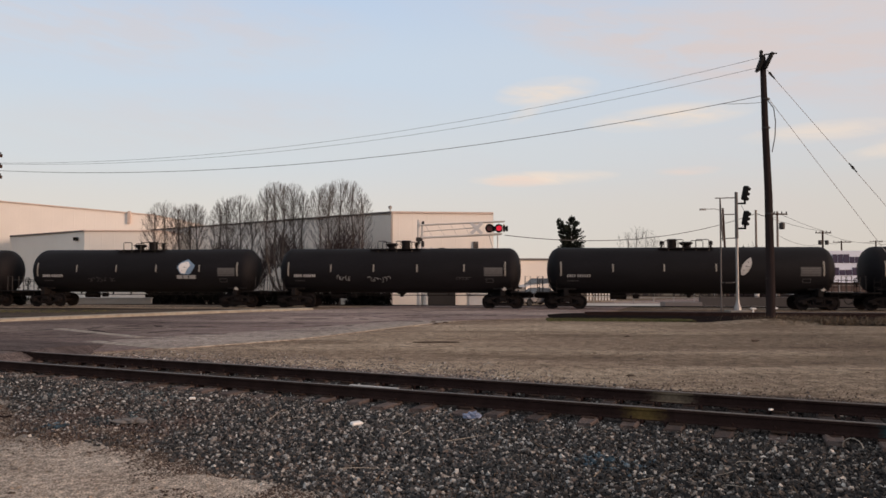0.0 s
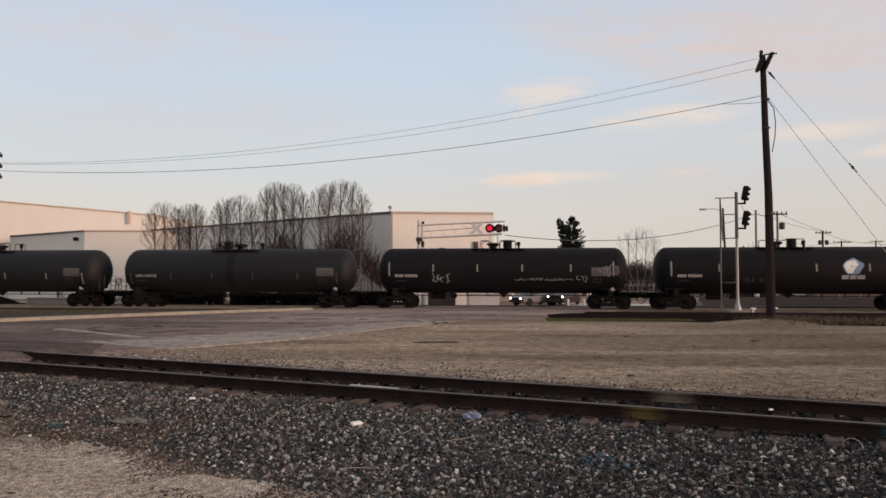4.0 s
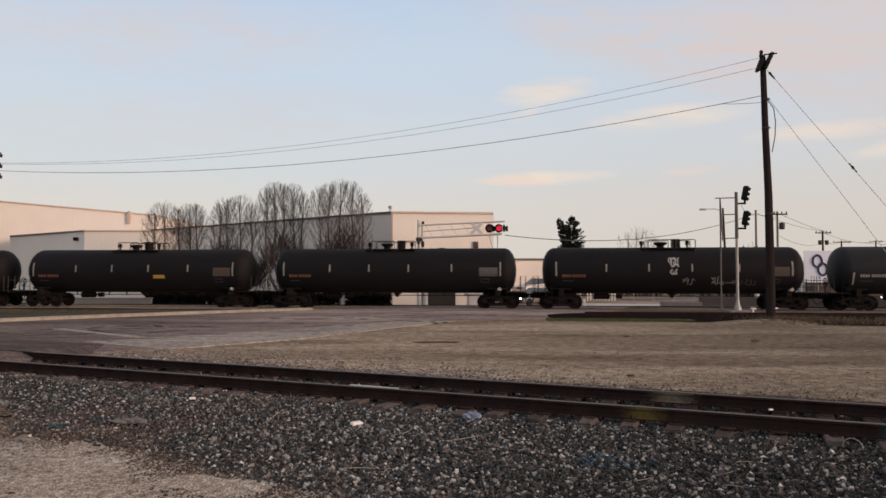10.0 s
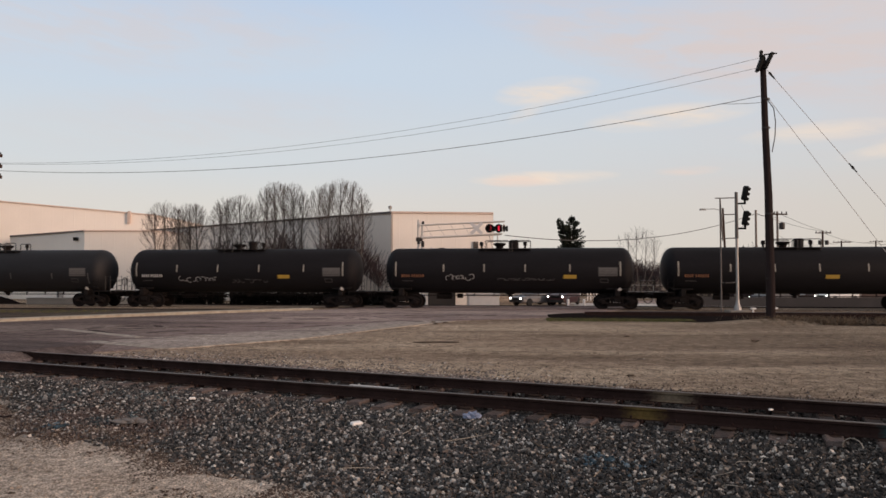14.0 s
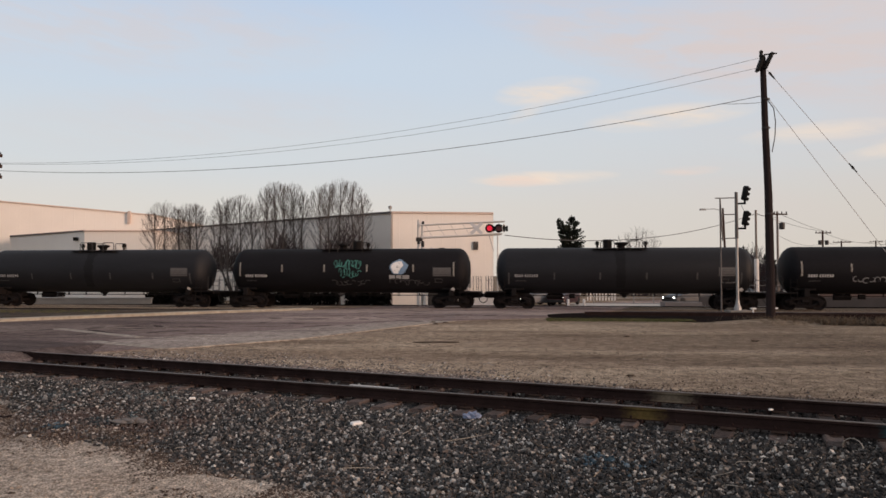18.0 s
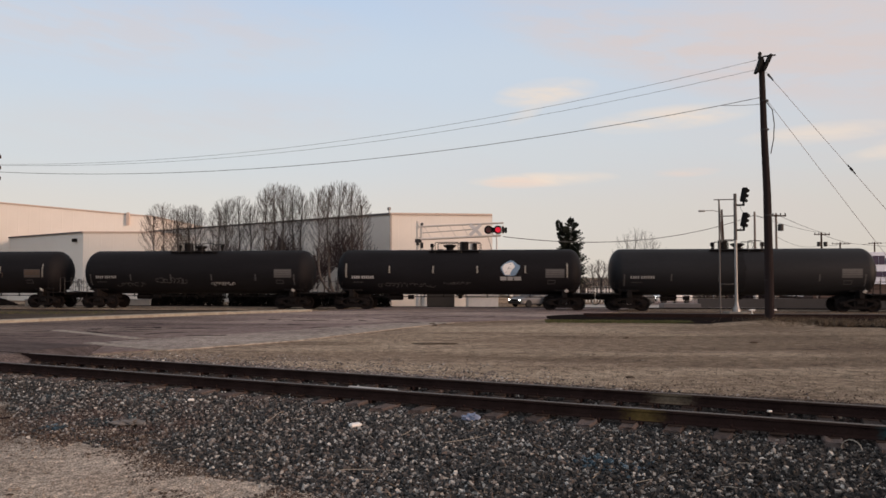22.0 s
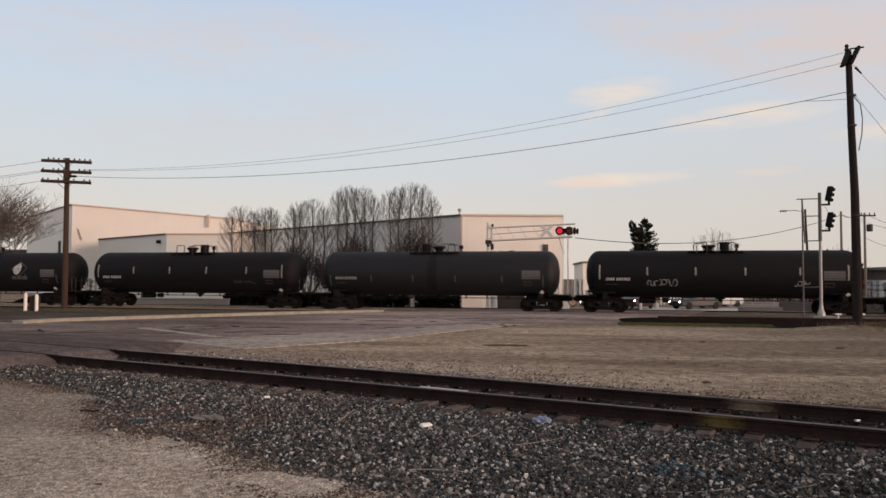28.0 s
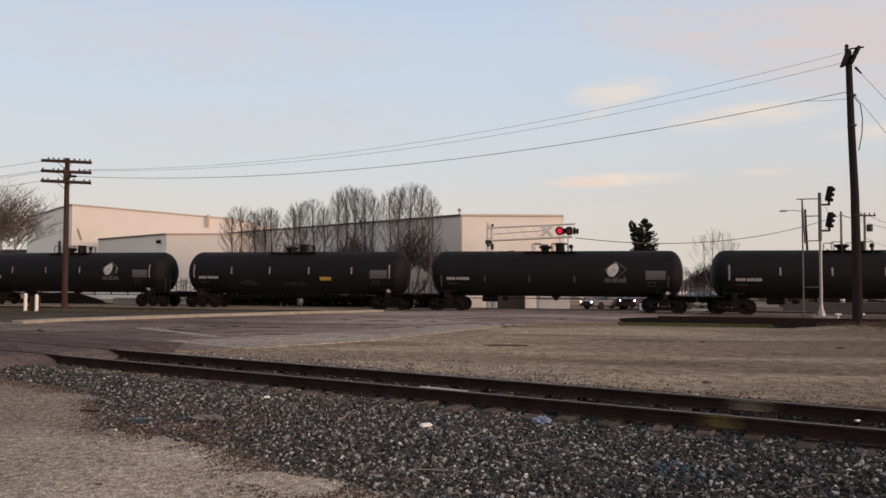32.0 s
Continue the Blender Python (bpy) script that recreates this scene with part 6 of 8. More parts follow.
wire("distant_wire", f2 + Vector((0, 0, -0.1)), f3 + Vector((1, 0, -0.2)), 0.2, 0.024, lab)
wire("distant_wire", f2 + Vector((0, 0, -2.4)), f3 + Vector((0, 0, -1.8)), 0.7, 0.02, lab)
wire("distant_wire", f3 + Vector((0, 0, -0.2)), f5 + Vector((0, 0, -0.2)), 0.8, 0.032, lab)
wire("distant_wire", f3 + Vector((0, 0, -1.4)), f4 + Vector((0, 0, -0.2)), 0.5, 0.032, lab)
wire("distant_wire", f5, (150, 180, 11), 1.0, 0.032, lab)
wire("distant_wire", f4, (150, 170, 8.5), 1.0, 0.032, lab)
# ---- railway signals ----


def block_signal():
    """Mast with two signal heads that face along the line, and a slim frame beside it."""
    x, y = 17.25, 43.5
    root = empty("block_signal", Matrix(), "silver railway signal mast with two black heads", "railway signal")
    bm = B()
    add_tube(bm, (x, y, 0.3), (x, y, 7.05), 0.085, 0.075, 12)
    part("mast", bm, M_GALV, root)
    bm = B()
    add_tube(bm, (x, y, 4.35), (x, y, 7.08), 0.098, 0.088, 12)
    part("mast_upper", bm, M_GALVMID, root)
    bm = B()
    lathe(bm, [(0.0, 0.24), (0.25, 0.21), (0.45, 0.13), (0.7, 0.10)], 12, Matrix.Translation((x, y, 0.05)) @ Matrix.Rotation(-math.pi / 2, 4, "Y"))
    part("mast_base", bm, M_GALV, root)
    bm = B()
    add_box(bm, (1.25, 1.0, 0.35), Matrix.Translation((x, y, -0.02)), 0.03)
    part("concrete_footing", bm, M_CONCRETE, root)
    for zc in (7.02, 5.55):
        bm = B()
        m = Matrix.Translation((x + 0.48, y - 0.1, zc)) @ Matrix.Rotation(0.20, 4, "Y") @ Matrix.Rotation(radians(32), 4, "Z")
        add_box(bm, (0.15, 0.40, 0.86), m, 0.07)
        add_tube(bm, (x, y, zc - 0.62), (x + 0.5, y - 0.1, zc - 0.62), 0.055, n=8)
        add_tube(bm, (x + 0.46, y - 0.1, zc - 0.66), (x + 0.46, y - 0.1, zc - 0.30), 0.07, n=8)
        hd = part("signal_head", bm, M_BLACK, root, "black signal head with three hooded lenses")
        for dz in (-0.30, 0.0, 0.30):
            bm = B()
            lathe(bm, [(0.05, 0.105), (0.33, 0.105)], 12, m @ Matrix.Translation((0, 0, dz)), close=False)
            part("hood", bm, M_BLACK, hd)
            bm = B()
            lathe(bm, [(0.09, 0.10), (0.11, 0.09)], 12, m @ Matrix.Translation((0, 0, dz)))
            part("lens", bm, M_TYRE, hd)
    bm = B()
    add_line(bm, [(x + 0.1, y, 4.9), (x + 0.5, y, 5.15), (x + 0.62, y, 5.6), (x + 0.3, y, 6.3)], 0.012, 5)
    part("signal_cable", bm, M_CABLE, root)
    # slim ladder at its side
    lx = x - 0.95
    fr = empty("signal_ladder", Matrix(), "slim grey steel ladder frame braced to the signal mast", "ladder")
    for a, b in (((lx, y, 0.0), (lx, y, 6.7)), ((lx + 0.02, y - 0.3, 4.2), (lx - 0.12, y - 0.3, 6.7))):
        bm = B()
        add_tube(bm, a, b, 0.045, n=8)
        part("stile", bm, M_GALVMID, fr)
    for z, x0 in ((6.72, lx - 0.3), (5.75, lx), (4.35, lx), (1.75, lx)):
        bm = B()
        add_tube(bm, (x0, y, z), (x, y, z + 0.02), 0.03, n=6)
        part("brace", bm, M_GALVMID, fr)
    bm = B()
    add_box(bm, (0.5, 0.35, 0.08), Matrix.Translation((x - 0.55, y, 1.75)), 0.01)
    part("step", bm, M_GALVDARK, fr)


block_signal()
for x, y, w in ((19.1, 42.9, 0.42), (17.78, 42.6, 0.3)):
    bm = B()
    add_tube(bm, (x, y, 0.0), (x, y, 0.26), 0.05, n=8)
    add_box(bm, (w, 0.2, 0.09), Matrix.Translation((x, y, 0.28)), 0.02)
    tagged(part("junction_marker", bm, M_WHITE), "small white trackside marker post by the signal", "marker post")

lenses = []


def flashing_pair(parent, centre, ang, gap, r):
    """Two hooded lamps on black discs; each inner lens turns its lit or dark face to the road."""
    for i, s in enumerate((-1, 1)):
        m = centre @ Matrix.Rotation(ang, 4, "Z") @ Matrix.Translation((s * gap / 2, 0, 0))
        bm = B()
        lathe(bm, [(0.0, 0.02), (0.0, r * 1.55), (0.03, r * 1.55), (0.03, r * 1.05)], 20, m @ Matrix.Rotation(math.pi / 2, 4, "Z"), close=False)
        lathe(bm, [(0.03, r * 0.6), (0.22, r * 0.5)], 12, m @ Matrix.Rotation(math.pi / 2, 4, "Z"))
        lamp = part("crossing_lamp", bm, M_BLACK, parent, "round black-backed flashing crossing lamp")
        bm = B()
        for j in range(9):
            a0, a1 = math.pi * (-0.1 + 1.2 * j / 9), math.pi * (-0.1 + 1.2 * (j + 1) / 9)
            v = [m @ Vector((r * 1.05 * math.cos(a), yy, r * 1.05 * math.sin(a))) for a, yy in ((a0, 0), (a1, 0), (a1, -0.26), (a0, -0.26))]
            bm.faces.new([bm.verts.new(q) for q in v])
        part("visor", bm, M_BLACK, lamp)
        bm = B()
        lathe(bm, [(-0.02, 0.01), (-0.02, r * 0.93), (0.0, r * 0.97), (0.02, r * 0.93), (0.02, 0.01)], 20, Matrix.Rotation(math.pi / 2, 4, "Z"))
        for f in bm.faces:
            f.material_index = 0 if f.calc_center_median().y < 0 else 1
        lens = part("lens", bm, M_REDGLOW, lamp, "red signal lens")
        lens.data.materials.append(M_REDDARK)
        lens.matrix_basis = m @ Matrix.Translation((0, -0.06, 0))
        lenses.append((lens, m @ Matrix.Translation((0, -0.06, 0)), i))


def crossbuck(parent, centre, size):
    for a in (0.78, -0.78):
        bm = B()
        add_box(bm, (size, 0.03, size * 0.21), centre @ Matrix.Translation((0, 0.02 if a > 0 else -0.02, 0)) @ Matrix.Rotation(a, 4, "Y"), 0.004)
        part("crossbuck_board", bm, M_SIGNGREY, parent, "white crossbuck board")


def crossing_signal():
    d, sc = 57.0, 57.0 / 1313
    X = lambda bearing: (bearing - 784) * sc
    Z = lambda rise: EYE + (488 - rise) * sc
    root = empty("cantilever_crossing_signal", Matrix(), "galvanised cantilever level-crossing signal with flashing red lamps", "crossing signal")
    for bearing, top in ((740.5, 389), (747.5, 393)):
        bm = B()
        add_tube(bm, (X(bearing), d, FAR_Z), (X(bearing), d, Z(top)), 0.10, 0.09, 10)
        part("mast", bm, M_GALVPALE, root)
    for rise in (399, 418, 430, 448, 470, 500):
        bm = B()
        add_tube(bm, (X(738), d, Z(rise)), (X(750), d, Z(rise)), 0.055, n=6)
        part("mast_tie", bm, M_GALVPALE, root)
    for a, b, r in (((746, 398.5), (893, 392), 0.055), ((746, 421), (888, 414.5), 0.075), ((746, 410), (846, 403), 0.03)):
        for dy in (-0.25, 0.25):
            bm = B()
            add_tube(bm, (X(a[0]), d + dy, Z(a[1])), (X(b[0]), d + dy, Z(b[1])), r, n=8)
            part("arm_chord", bm, M_GALVPALE, root)
    bearing = 752.0
    while bearing < 880:
        k = (bearing - 746) / 147
        for x1, x2 in ((bearing, bearing + 14),):
            bm = B()
            add_tube(bm, (X(x1), d - 0.25, Z(398.5 - 6.5 * k)), (X(x2), d - 0.25, Z(420.5 - 6.5 * k)), 0.022, n=6)
            part("arm_brace", bm, M_GALVPALE, root)
        bm = B()
        add_tube(bm, (X(bearing), d - 0.25, Z(398.5 - 6.5 * k)), (X(bearing), d + 0.25, Z(398.5 - 6.5 * k)), 0.022, n=6)
        part("arm_tie", bm, M_GALVPALE, root)
        bearing += 22
    bm = B()
    add_box(bm, (0.5, 0.45, 0.3), Matrix.Translation((X(742), d, Z(424))), 0.03)
    part("arm_bracket", bm, M_GALVDARK, root)
    for bearing, rise, w, h in ((741, 428, 0.20, 0.36), (748.5, 432, 0.22, 0.44), (749, 395, 0.16, 0.26)):
        bm = B()
        add_box(bm, (w, 0.34, h), Matrix.Translation((X(bearing), d - 0.08, Z(rise))), 0.03)
        part("relay_case", bm, M_GALVDARK, root, "dark case clamped to the mast")
    crossbuck(root, Matrix.Translation((X(843), d - 0.42, Z(405))), 1.2)
    flashing_pair(root, Matrix.Translation((X(874), d - 0.5, Z(405))), 0.0, 16.5 * sc, 0.215)
    bm = B()
    add_box(bm, (1.5, 0.1, 0.12), Matrix.Translation((X(876), d - 0.3, Z(405))), 0.01)
    part("lamp_arm", bm, M_GALVDARK, root)
    for bearing in (866, 889):
        bm = B()
        add_box(bm, (0.16, 0.3, 0.42), Matrix.Translation((X(bearing) + 0.35, d - 0.1, Z(405))), 0.04)
        part("lamp_case", bm, M_BLACK, root)
    # lamps seen from the side, for the road that comes in at an angle
    for bearing, rise, r in ((891.5, 404.5, 0.30), (762.5, 479.5, 0.27)):
        m = Matrix.Translation((X(bearing), d - 0.3, Z(rise))) @ Matrix.Rotation(radians(62), 4, "Z")
        bm = B()
        lathe(bm, [(0.0, 0.02), (0.0, r), (0.03, r), (0.03, r * 0.7)], 20, m @ Matrix.Rotation(math.pi / 2, 4, "Z"), close=False)
        lathe(bm, [(0.03, r * 0.5), (0.24, r * 0.4)], 12, m @ Matrix.Rotation(math.pi / 2, 4, "Z"))
        side = part("side_lamp", bm, M_BLACK, root, "crossing lamp turned to the other road")
        bm = B()
        lathe(bm, [(-0.012, r * 0.93), (-0.012, r * 1.06), (0.036, r * 1.06), (0.036, r * 0.93)], 20, m @ Matrix.Rotation(math.pi / 2, 4, "Z"), close=False)
        part("rim", bm, M_GALVPALE, side)
    # lamps, crossbuck and case on the mast
    crossbuck(root, Matrix.Translation((X(757), d - 0.25, Z(447))), 0.95)
    flashing_pair(root, Matrix.Translation((X(745), d - 0.35, Z(480))), 0.0, 15 * sc, 0.20)
    bm = B()
    add_box(bm, (0.95, 0.5, 0.6), Matrix.Translation((X(735), d + 0.2, Z(507))), 0.03)
    part("junction_case", bm, M_GALVPALE, root)
    for bearing in (742, 753):
        bm = B()
        lathe(bm, [(0, 0.22), (0.6, 0.17), (1.15, 0.17)], 12, Matrix.Translation((X(bearing), d - 0.1, FAR_Z)) @ Matrix.Rotation(-math.pi / 2, 4, "Y"))
        part("white_base_post", bm, M_WHITE, root)
    bm = B()
    add_line(bm, [(X(866), d, Z(417)), (X(870), d, Z(430)), (X(874), d, Z(445))], 0.05, 6)
    part("hanging_strut", bm, M_GALVPALE, root)
    p = empty("slim_pole", Matrix(), "slim grey pole behind the crossing signal", "pole")
    bm = B()
    add_tube(bm, (X(881) * 1.06, d * 1.06, FAR_Z), (X(881) * 1.06, d * 1.06, Z(408) + 0.2), 0.06, n=8)
    part("pole_shaft", bm, M_GALVPALE, p)


crossing_signal()

# ---- trees ----


def grow(bm_limb, bm_twig, p, d, length, r, level, rnd, spread, up, limit):
    """One limb with its side branches; the last levels go to the twigs."""
    steps = 3 if level < 2 else 2
    tgt = bm_limb if level < 2 else bm_twig
    for i in range(steps):
        q = p + d * (length / steps)
        r2 = max(r * (0.80 if level < 2 else 0.72), 0.016)
        add_tube(tgt, p, q, r, r2, 6 if level == 0 else 4 if level < 3 else 3, caps=False)
        p, r = q, r2
        d = (d + Vector((rnd.uniform(-1, 1), rnd.uniform(-1, 1), rnd.uniform(-0.3, 1) * up)) * 0.13).normalized()
        if level < limit and (i > 0 or level > 0):
            for _ in range(2 if level < 2 else rnd.choice((1, 2))):
                a = rnd.uniform(0, 6.283)
                side = Vector((math.cos(a), math.sin(a), 0))
                nd = (d * (1 - spread) + side * spread + Vector((0, 0, up * 0.35))).normalized()
                grow(bm_limb, bm_twig, p, nd, length * rnd.uniform(0.55, 0.8), r * 0.62, level + 1, rnd, spread, up, limit)
    if level < limit:
        grow(bm_limb, bm_twig, p, d, length * 0.7, r * 0.85, level + 1, rnd, spread, up, limit)


def bare_tree(name, x, y, z, height, width, seed, label, stems=5, spread=0.42, up=0.8, limit=4, fork=0.16, mat=None, thick=1.0):
    rnd = random.Random(seed)
    root = empty(name, Matrix.Translation((x, y, z)), label, "tree", "bare trees")
    limb, tw = B(), B()
    trunk_h = height * fork
    add_tube(limb, (0, 0, -0.2), (0, 0, trunk_h), height * 0.018 * thick, height * 0.015 * thick, 8)
    for i in range(stems):
        a = 6.283 * i / stems + rnd.uniform(-0.4, 0.4)
        tilt = 0.0 if i == 0 else rnd.uniform(0.55, 1.0)
        lean = Vector((math.cos(a) * tilt * width / height * 0.9, math.sin(a) * tilt * width / height * 0.9, 1.0)).normalized()
        grow(limb, tw, Vector((0, 0, trunk_h * rnd.uniform(0.8, 1.0))), lean, height * 0.36, height * 0.0085 * thick, 0, rnd, spread, up, limit)
    # fit the crown into its height and width
    zs = [v.co.z for v in tw.verts]
    rs = sorted(math.hypot(v.co.x, v.co.y) for v in tw.verts)
    kz = (height - trunk_h) / (max(zs) - trunk_h)
    kr = width / 2 / rs[int(len(rs) * 0.97)]
    for b in (limb, tw):
        for v in b.verts:
            if v.co.z > trunk_h:
                v.co.z = trunk_h + (v.co.z - trunk_h) * kz
                f = min(1.0, (v.co.z - trunk_h) / (0.25 * height))
                v.co.x *= 1 + (kr - 1) * f
                v.co.y *= 1 + (kr - 1) * f
    part("trunk", limb, mat or M_BARK, root)
    part("crown", tw, mat or M_BARK, root, "bare fine twigs")
    return root


def pear_tree(x, y, z, stems, seed, label, name="bare_pear_tree", per=3, thick=1.0):
    """Several upright stems from one low fork, each with its own narrow head of upswept shoots; stems: (offset, height, head half-width)."""
    rnd = random.Random(seed)
    root = empty(name, Matrix.Translation((x, y, z)), label, "tree", "bare trees")
    limb, tw = B(), B()
    fork = 0.9
    add_tube(limb, (0, 0, -0.2), (0, 0, fork + 0.1), 0.17 * thick, 0.15 * thick, 9)

    def shoot(p, d, length, r, level, keep):
        """A side shoot that sweeps upwards and forks into finer ones."""
        steps = (5, 3, 2)[level]
        for i in range(steps):
            q = p + d * (length / steps)
            if not keep(q):
                return
            r2 = max(r * 0.84, 0.0060)
            add_tube(tw, p, q, r, r2, 4 if level == 0 else 3, caps=False)
            p, r = q, r2
            d = (d + Vector((rnd.uniform(-1, 1) * 0.03, rnd.uniform(-1, 1) * 0.03, 0.05))).normalized()
            if level < 2 and (i > 0 or level):
                for _ in range(rnd.choice((1, 2)) if level == 0 else 1):
                    side = Vector((rnd.uniform(-1, 1), rnd.uniform(-1, 1), rnd.uniform(-0.2, 0.4))) * 0.42
                    shoot(p, (d + side).normalized(), length * rnd.uniform(0.34, 0.55), max(r * 0.62, 0.0065), level + 1, keep)

    for off, height, half in stems:
        dy = rnd.uniform(-0.5, 0.5)
        bend = rnd.uniform(0.8, 1.3)
        low = height * rnd.uniform(0.28, 0.36)

        def centre(h):
            k = 1 - math.exp(-max(h - fork, 0.0) / bend)
            return Vector((off * k, dy * k, h))

        def keep(q):
            t = (q.z - low * 0.8) / (height - low * 0.8)
            if t >= 1.0 or t <= -0.05:
                return False
            env = half * min(1.0, 0.35 + 1.1 * max(t, 0.0)) * math.sqrt(max(0.0, 1 - max(0.0, (t - 0.62) / 0.38) ** 2.4))
            c = centre(q.z)
            return math.hypot(q.x - c.x, q.y - c.y) <= env * rnd.uniform(0.86, 1.12)

        h, r = fork, rnd.uniform(0.11, 0.16) * thick
        wob = rnd.uniform(0, 6)
        p = Vector((0, 0, fork))
        turn = rnd.uniform(0, 6.283)
        while h < height * 0.93:
            h += 0.24
            q = centre(h) + Vector((0.05 * math.sin(h * 1.3 + wob), 0.05 * math.cos(h * 1.1 + wob), 0))
            r2 = max(r * 0.955, 0.012)
            add_tube(limb, p, q, r, r2, 7, caps=False)
            p, r = q, r2
            if h > low:
                f = (h - low) / (height - low)
                for _ in range(per):
                    turn += 2.4 + rnd.uniform(-0.5, 0.5)
                    out = Vector((math.cos(turn), math.sin(turn), rnd.uniform(0.55, 1.15) + 1.5 * f)).normalized()
                    shoot(p, out, half * rnd.uniform(1.3, 2.3) * (1 - 0.25 * f), max(r * 0.26, 0.0105), 0, keep)
    part("trunk", limb, M_BARK, root)
    part("crown", tw, M_BARK, root, "bare fine upswept twigs")


# bearing of the fork, distance, and each stem's bearing, the level of its tip and the half-width of its head
for fork_at, dep, heads, seed in ((311, 66, ((276, 372, 20), (293, 354, 25), (318, 364, 18), (334, 356, 22), (346, 358, 18)), 1),
                                  (415, 64, ((385, 358, 18), (402, 346, 22), (424, 341, 24), (444, 356, 15)), 2),
                                  (503, 61.5, ((472, 328, 16), (486, 317, 20), (503, 322, 18), (519, 320, 19), (535, 336, 13)), 3),
                                  (600, 59.5, ((566, 326, 18), (582, 320, 18), (600, 312, 24), (624, 317, 20), (642, 340, 15)), 4)):
    k = S57 * dep
    pear_tree((fork_at - 784) * k, dep, FAR_Z, [((a - fork_at) * k, (488 - top) * k + EYE - FAR_Z, half * 1.42 * k) for a, top, half in heads], seed, "leafless pear tree with upswept limbs before the warehouse")
bare_tree("bare_tree", -54.2, 74, FAR_Z, 13.2, 13.0, 11, "large leafless spreading tree", stems=8, spread=0.55, up=0.40, limit=4, fork=0.2, thick=0.75)
k = S57 * 92
pear_tree((1131 - 784) * k, 92, FAR_Z, [((a - 1131) * k, (488 - top) * k + EYE - FAR_Z, 27 * k) for a, top in ((1112, 408), (1128, 398), (1145, 402), (1158, 418))], 12,
          "leafless round tree far behind the line", "bare_tree", 1, 0.5)
k = S57 * 100
pear_tree((1060 - 784) * k, 100, FAR_Z, [((a - 1060) * k, (488 - top) * k + EYE - FAR_Z, 17 * k) for a, top in ((1048, 464), (1060, 455), (1072, 462))], 13,
          "small leafless tree far behind the line", "bare_tree", 3, 0.6)
for bearing, dep, hgt, w, seed in ((1108, 96, 4.6, 4, 31), (1124, 95, 5.2, 4, 32), (1143, 96, 5.0, 4, 33), (1160, 105, 5.4, 6, 21), (1195, 110, 5.6, 6.5, 22), (1232, 108, 5.0, 6, 23), (935, 118, 4.8, 6, 24), (958, 121, 4.9, 5, 25), (1290, 120, 4.6, 7, 26)):
    bare_tree("bare_shrub", (bearing - 784) * S57 * dep, dep, FAR_Z, hgt, w, seed, "leafless brown shrub far behind the line", stems=7, spread=0.6, up=0.3, limit=3, fork=0.08, mat=M_BRUSH)


def thicket(x0, x1, y, hgt, seed, dense=150, low=0.0, stems=3, label="purple-grey leafless thicket far behind the line"):
    """A tangle of thin bare stems that thins out towards its top."""
    rnd = random.Random(seed)
    root = empty("thicket", Matrix(), label, "shrub", "thickets")
    bm = B()
    for i in range(int((x1 - x0) * dense)):
        x, yy = rnd.uniform(x0, x1), y + rnd.uniform(-1.5, 1.5)
        edge = min(1.0, 0.45 + 1.4 * min(x - x0, x1 - x) / (x1 - x0))
        z = FAR_Z + hgt * edge * (low + (0.8 - low) * rnd.random() ** 1.5)
        d = Vector((rnd.uniform(-0.6, 0.6), rnd.uniform(-0.6, 0.6), rnd.uniform(0.4, 1.0))).normalized()
        add_tube(bm, (x, yy, z), Vector((x, yy, z)) + d * hgt * rnd.uniform(0.12, 0.3), 0.022, 0.012, 3, caps=False)
    tagged(part("twig_tangle", bm, M_BRUSH, root), kind="stuff")
    bm = B()
    for i in range(int((x1 - x0) * stems)):
        x, yy = rnd.uniform(x0 + 0.3, x1 - 0.3), y + rnd.uniform(-1.2, 1.2)
        add_tube(bm, (x, yy, FAR_Z - 0.1), (x + rnd.uniform(-0.5, 0.5), yy, FAR_Z + hgt * rnd.uniform(0.4, 0.75)), 0.05, 0.02, 5)
    tagged(part("stem_clump", bm, M_BRUSH, root), kind="stuff")


for a, b, y, hgt, seed in ((1096, 1168, 94, 4.4, 1), (1196, 1262, 92, 5.2, 2), (1262, 1352, 96, 4.6, 3), (905, 950, 120, 3.6, 4), (1030, 1100, 102, 2.9, 6)):
    thicket((a - 784) * S57 * y, (b - 784) * S57 * y, y, hgt, seed)
thicket((1298 - 784) * S57 * 78, (1368 - 784) * S57 * 78, 78, 5.7, 5, 640, label="dense dark purple thicket behind the yard wall")
# loose twigs added to thicken the pear trees' lower crowns before the wall
for a, b, y, hgt, seed in ((246, 345, 69, 5.4, 11), (335, 460, 66.5, 6.2, 12), (445, 560, 63, 6.8, 13), (545, 676, 60.8, 7.0, 14)):
    thicket((a - 784) * S57 * y, (b - 784) * S57 * y, y, hgt, seed, 165, 0.46, 0.8, "grey bare twigs filling in between the pear trees")


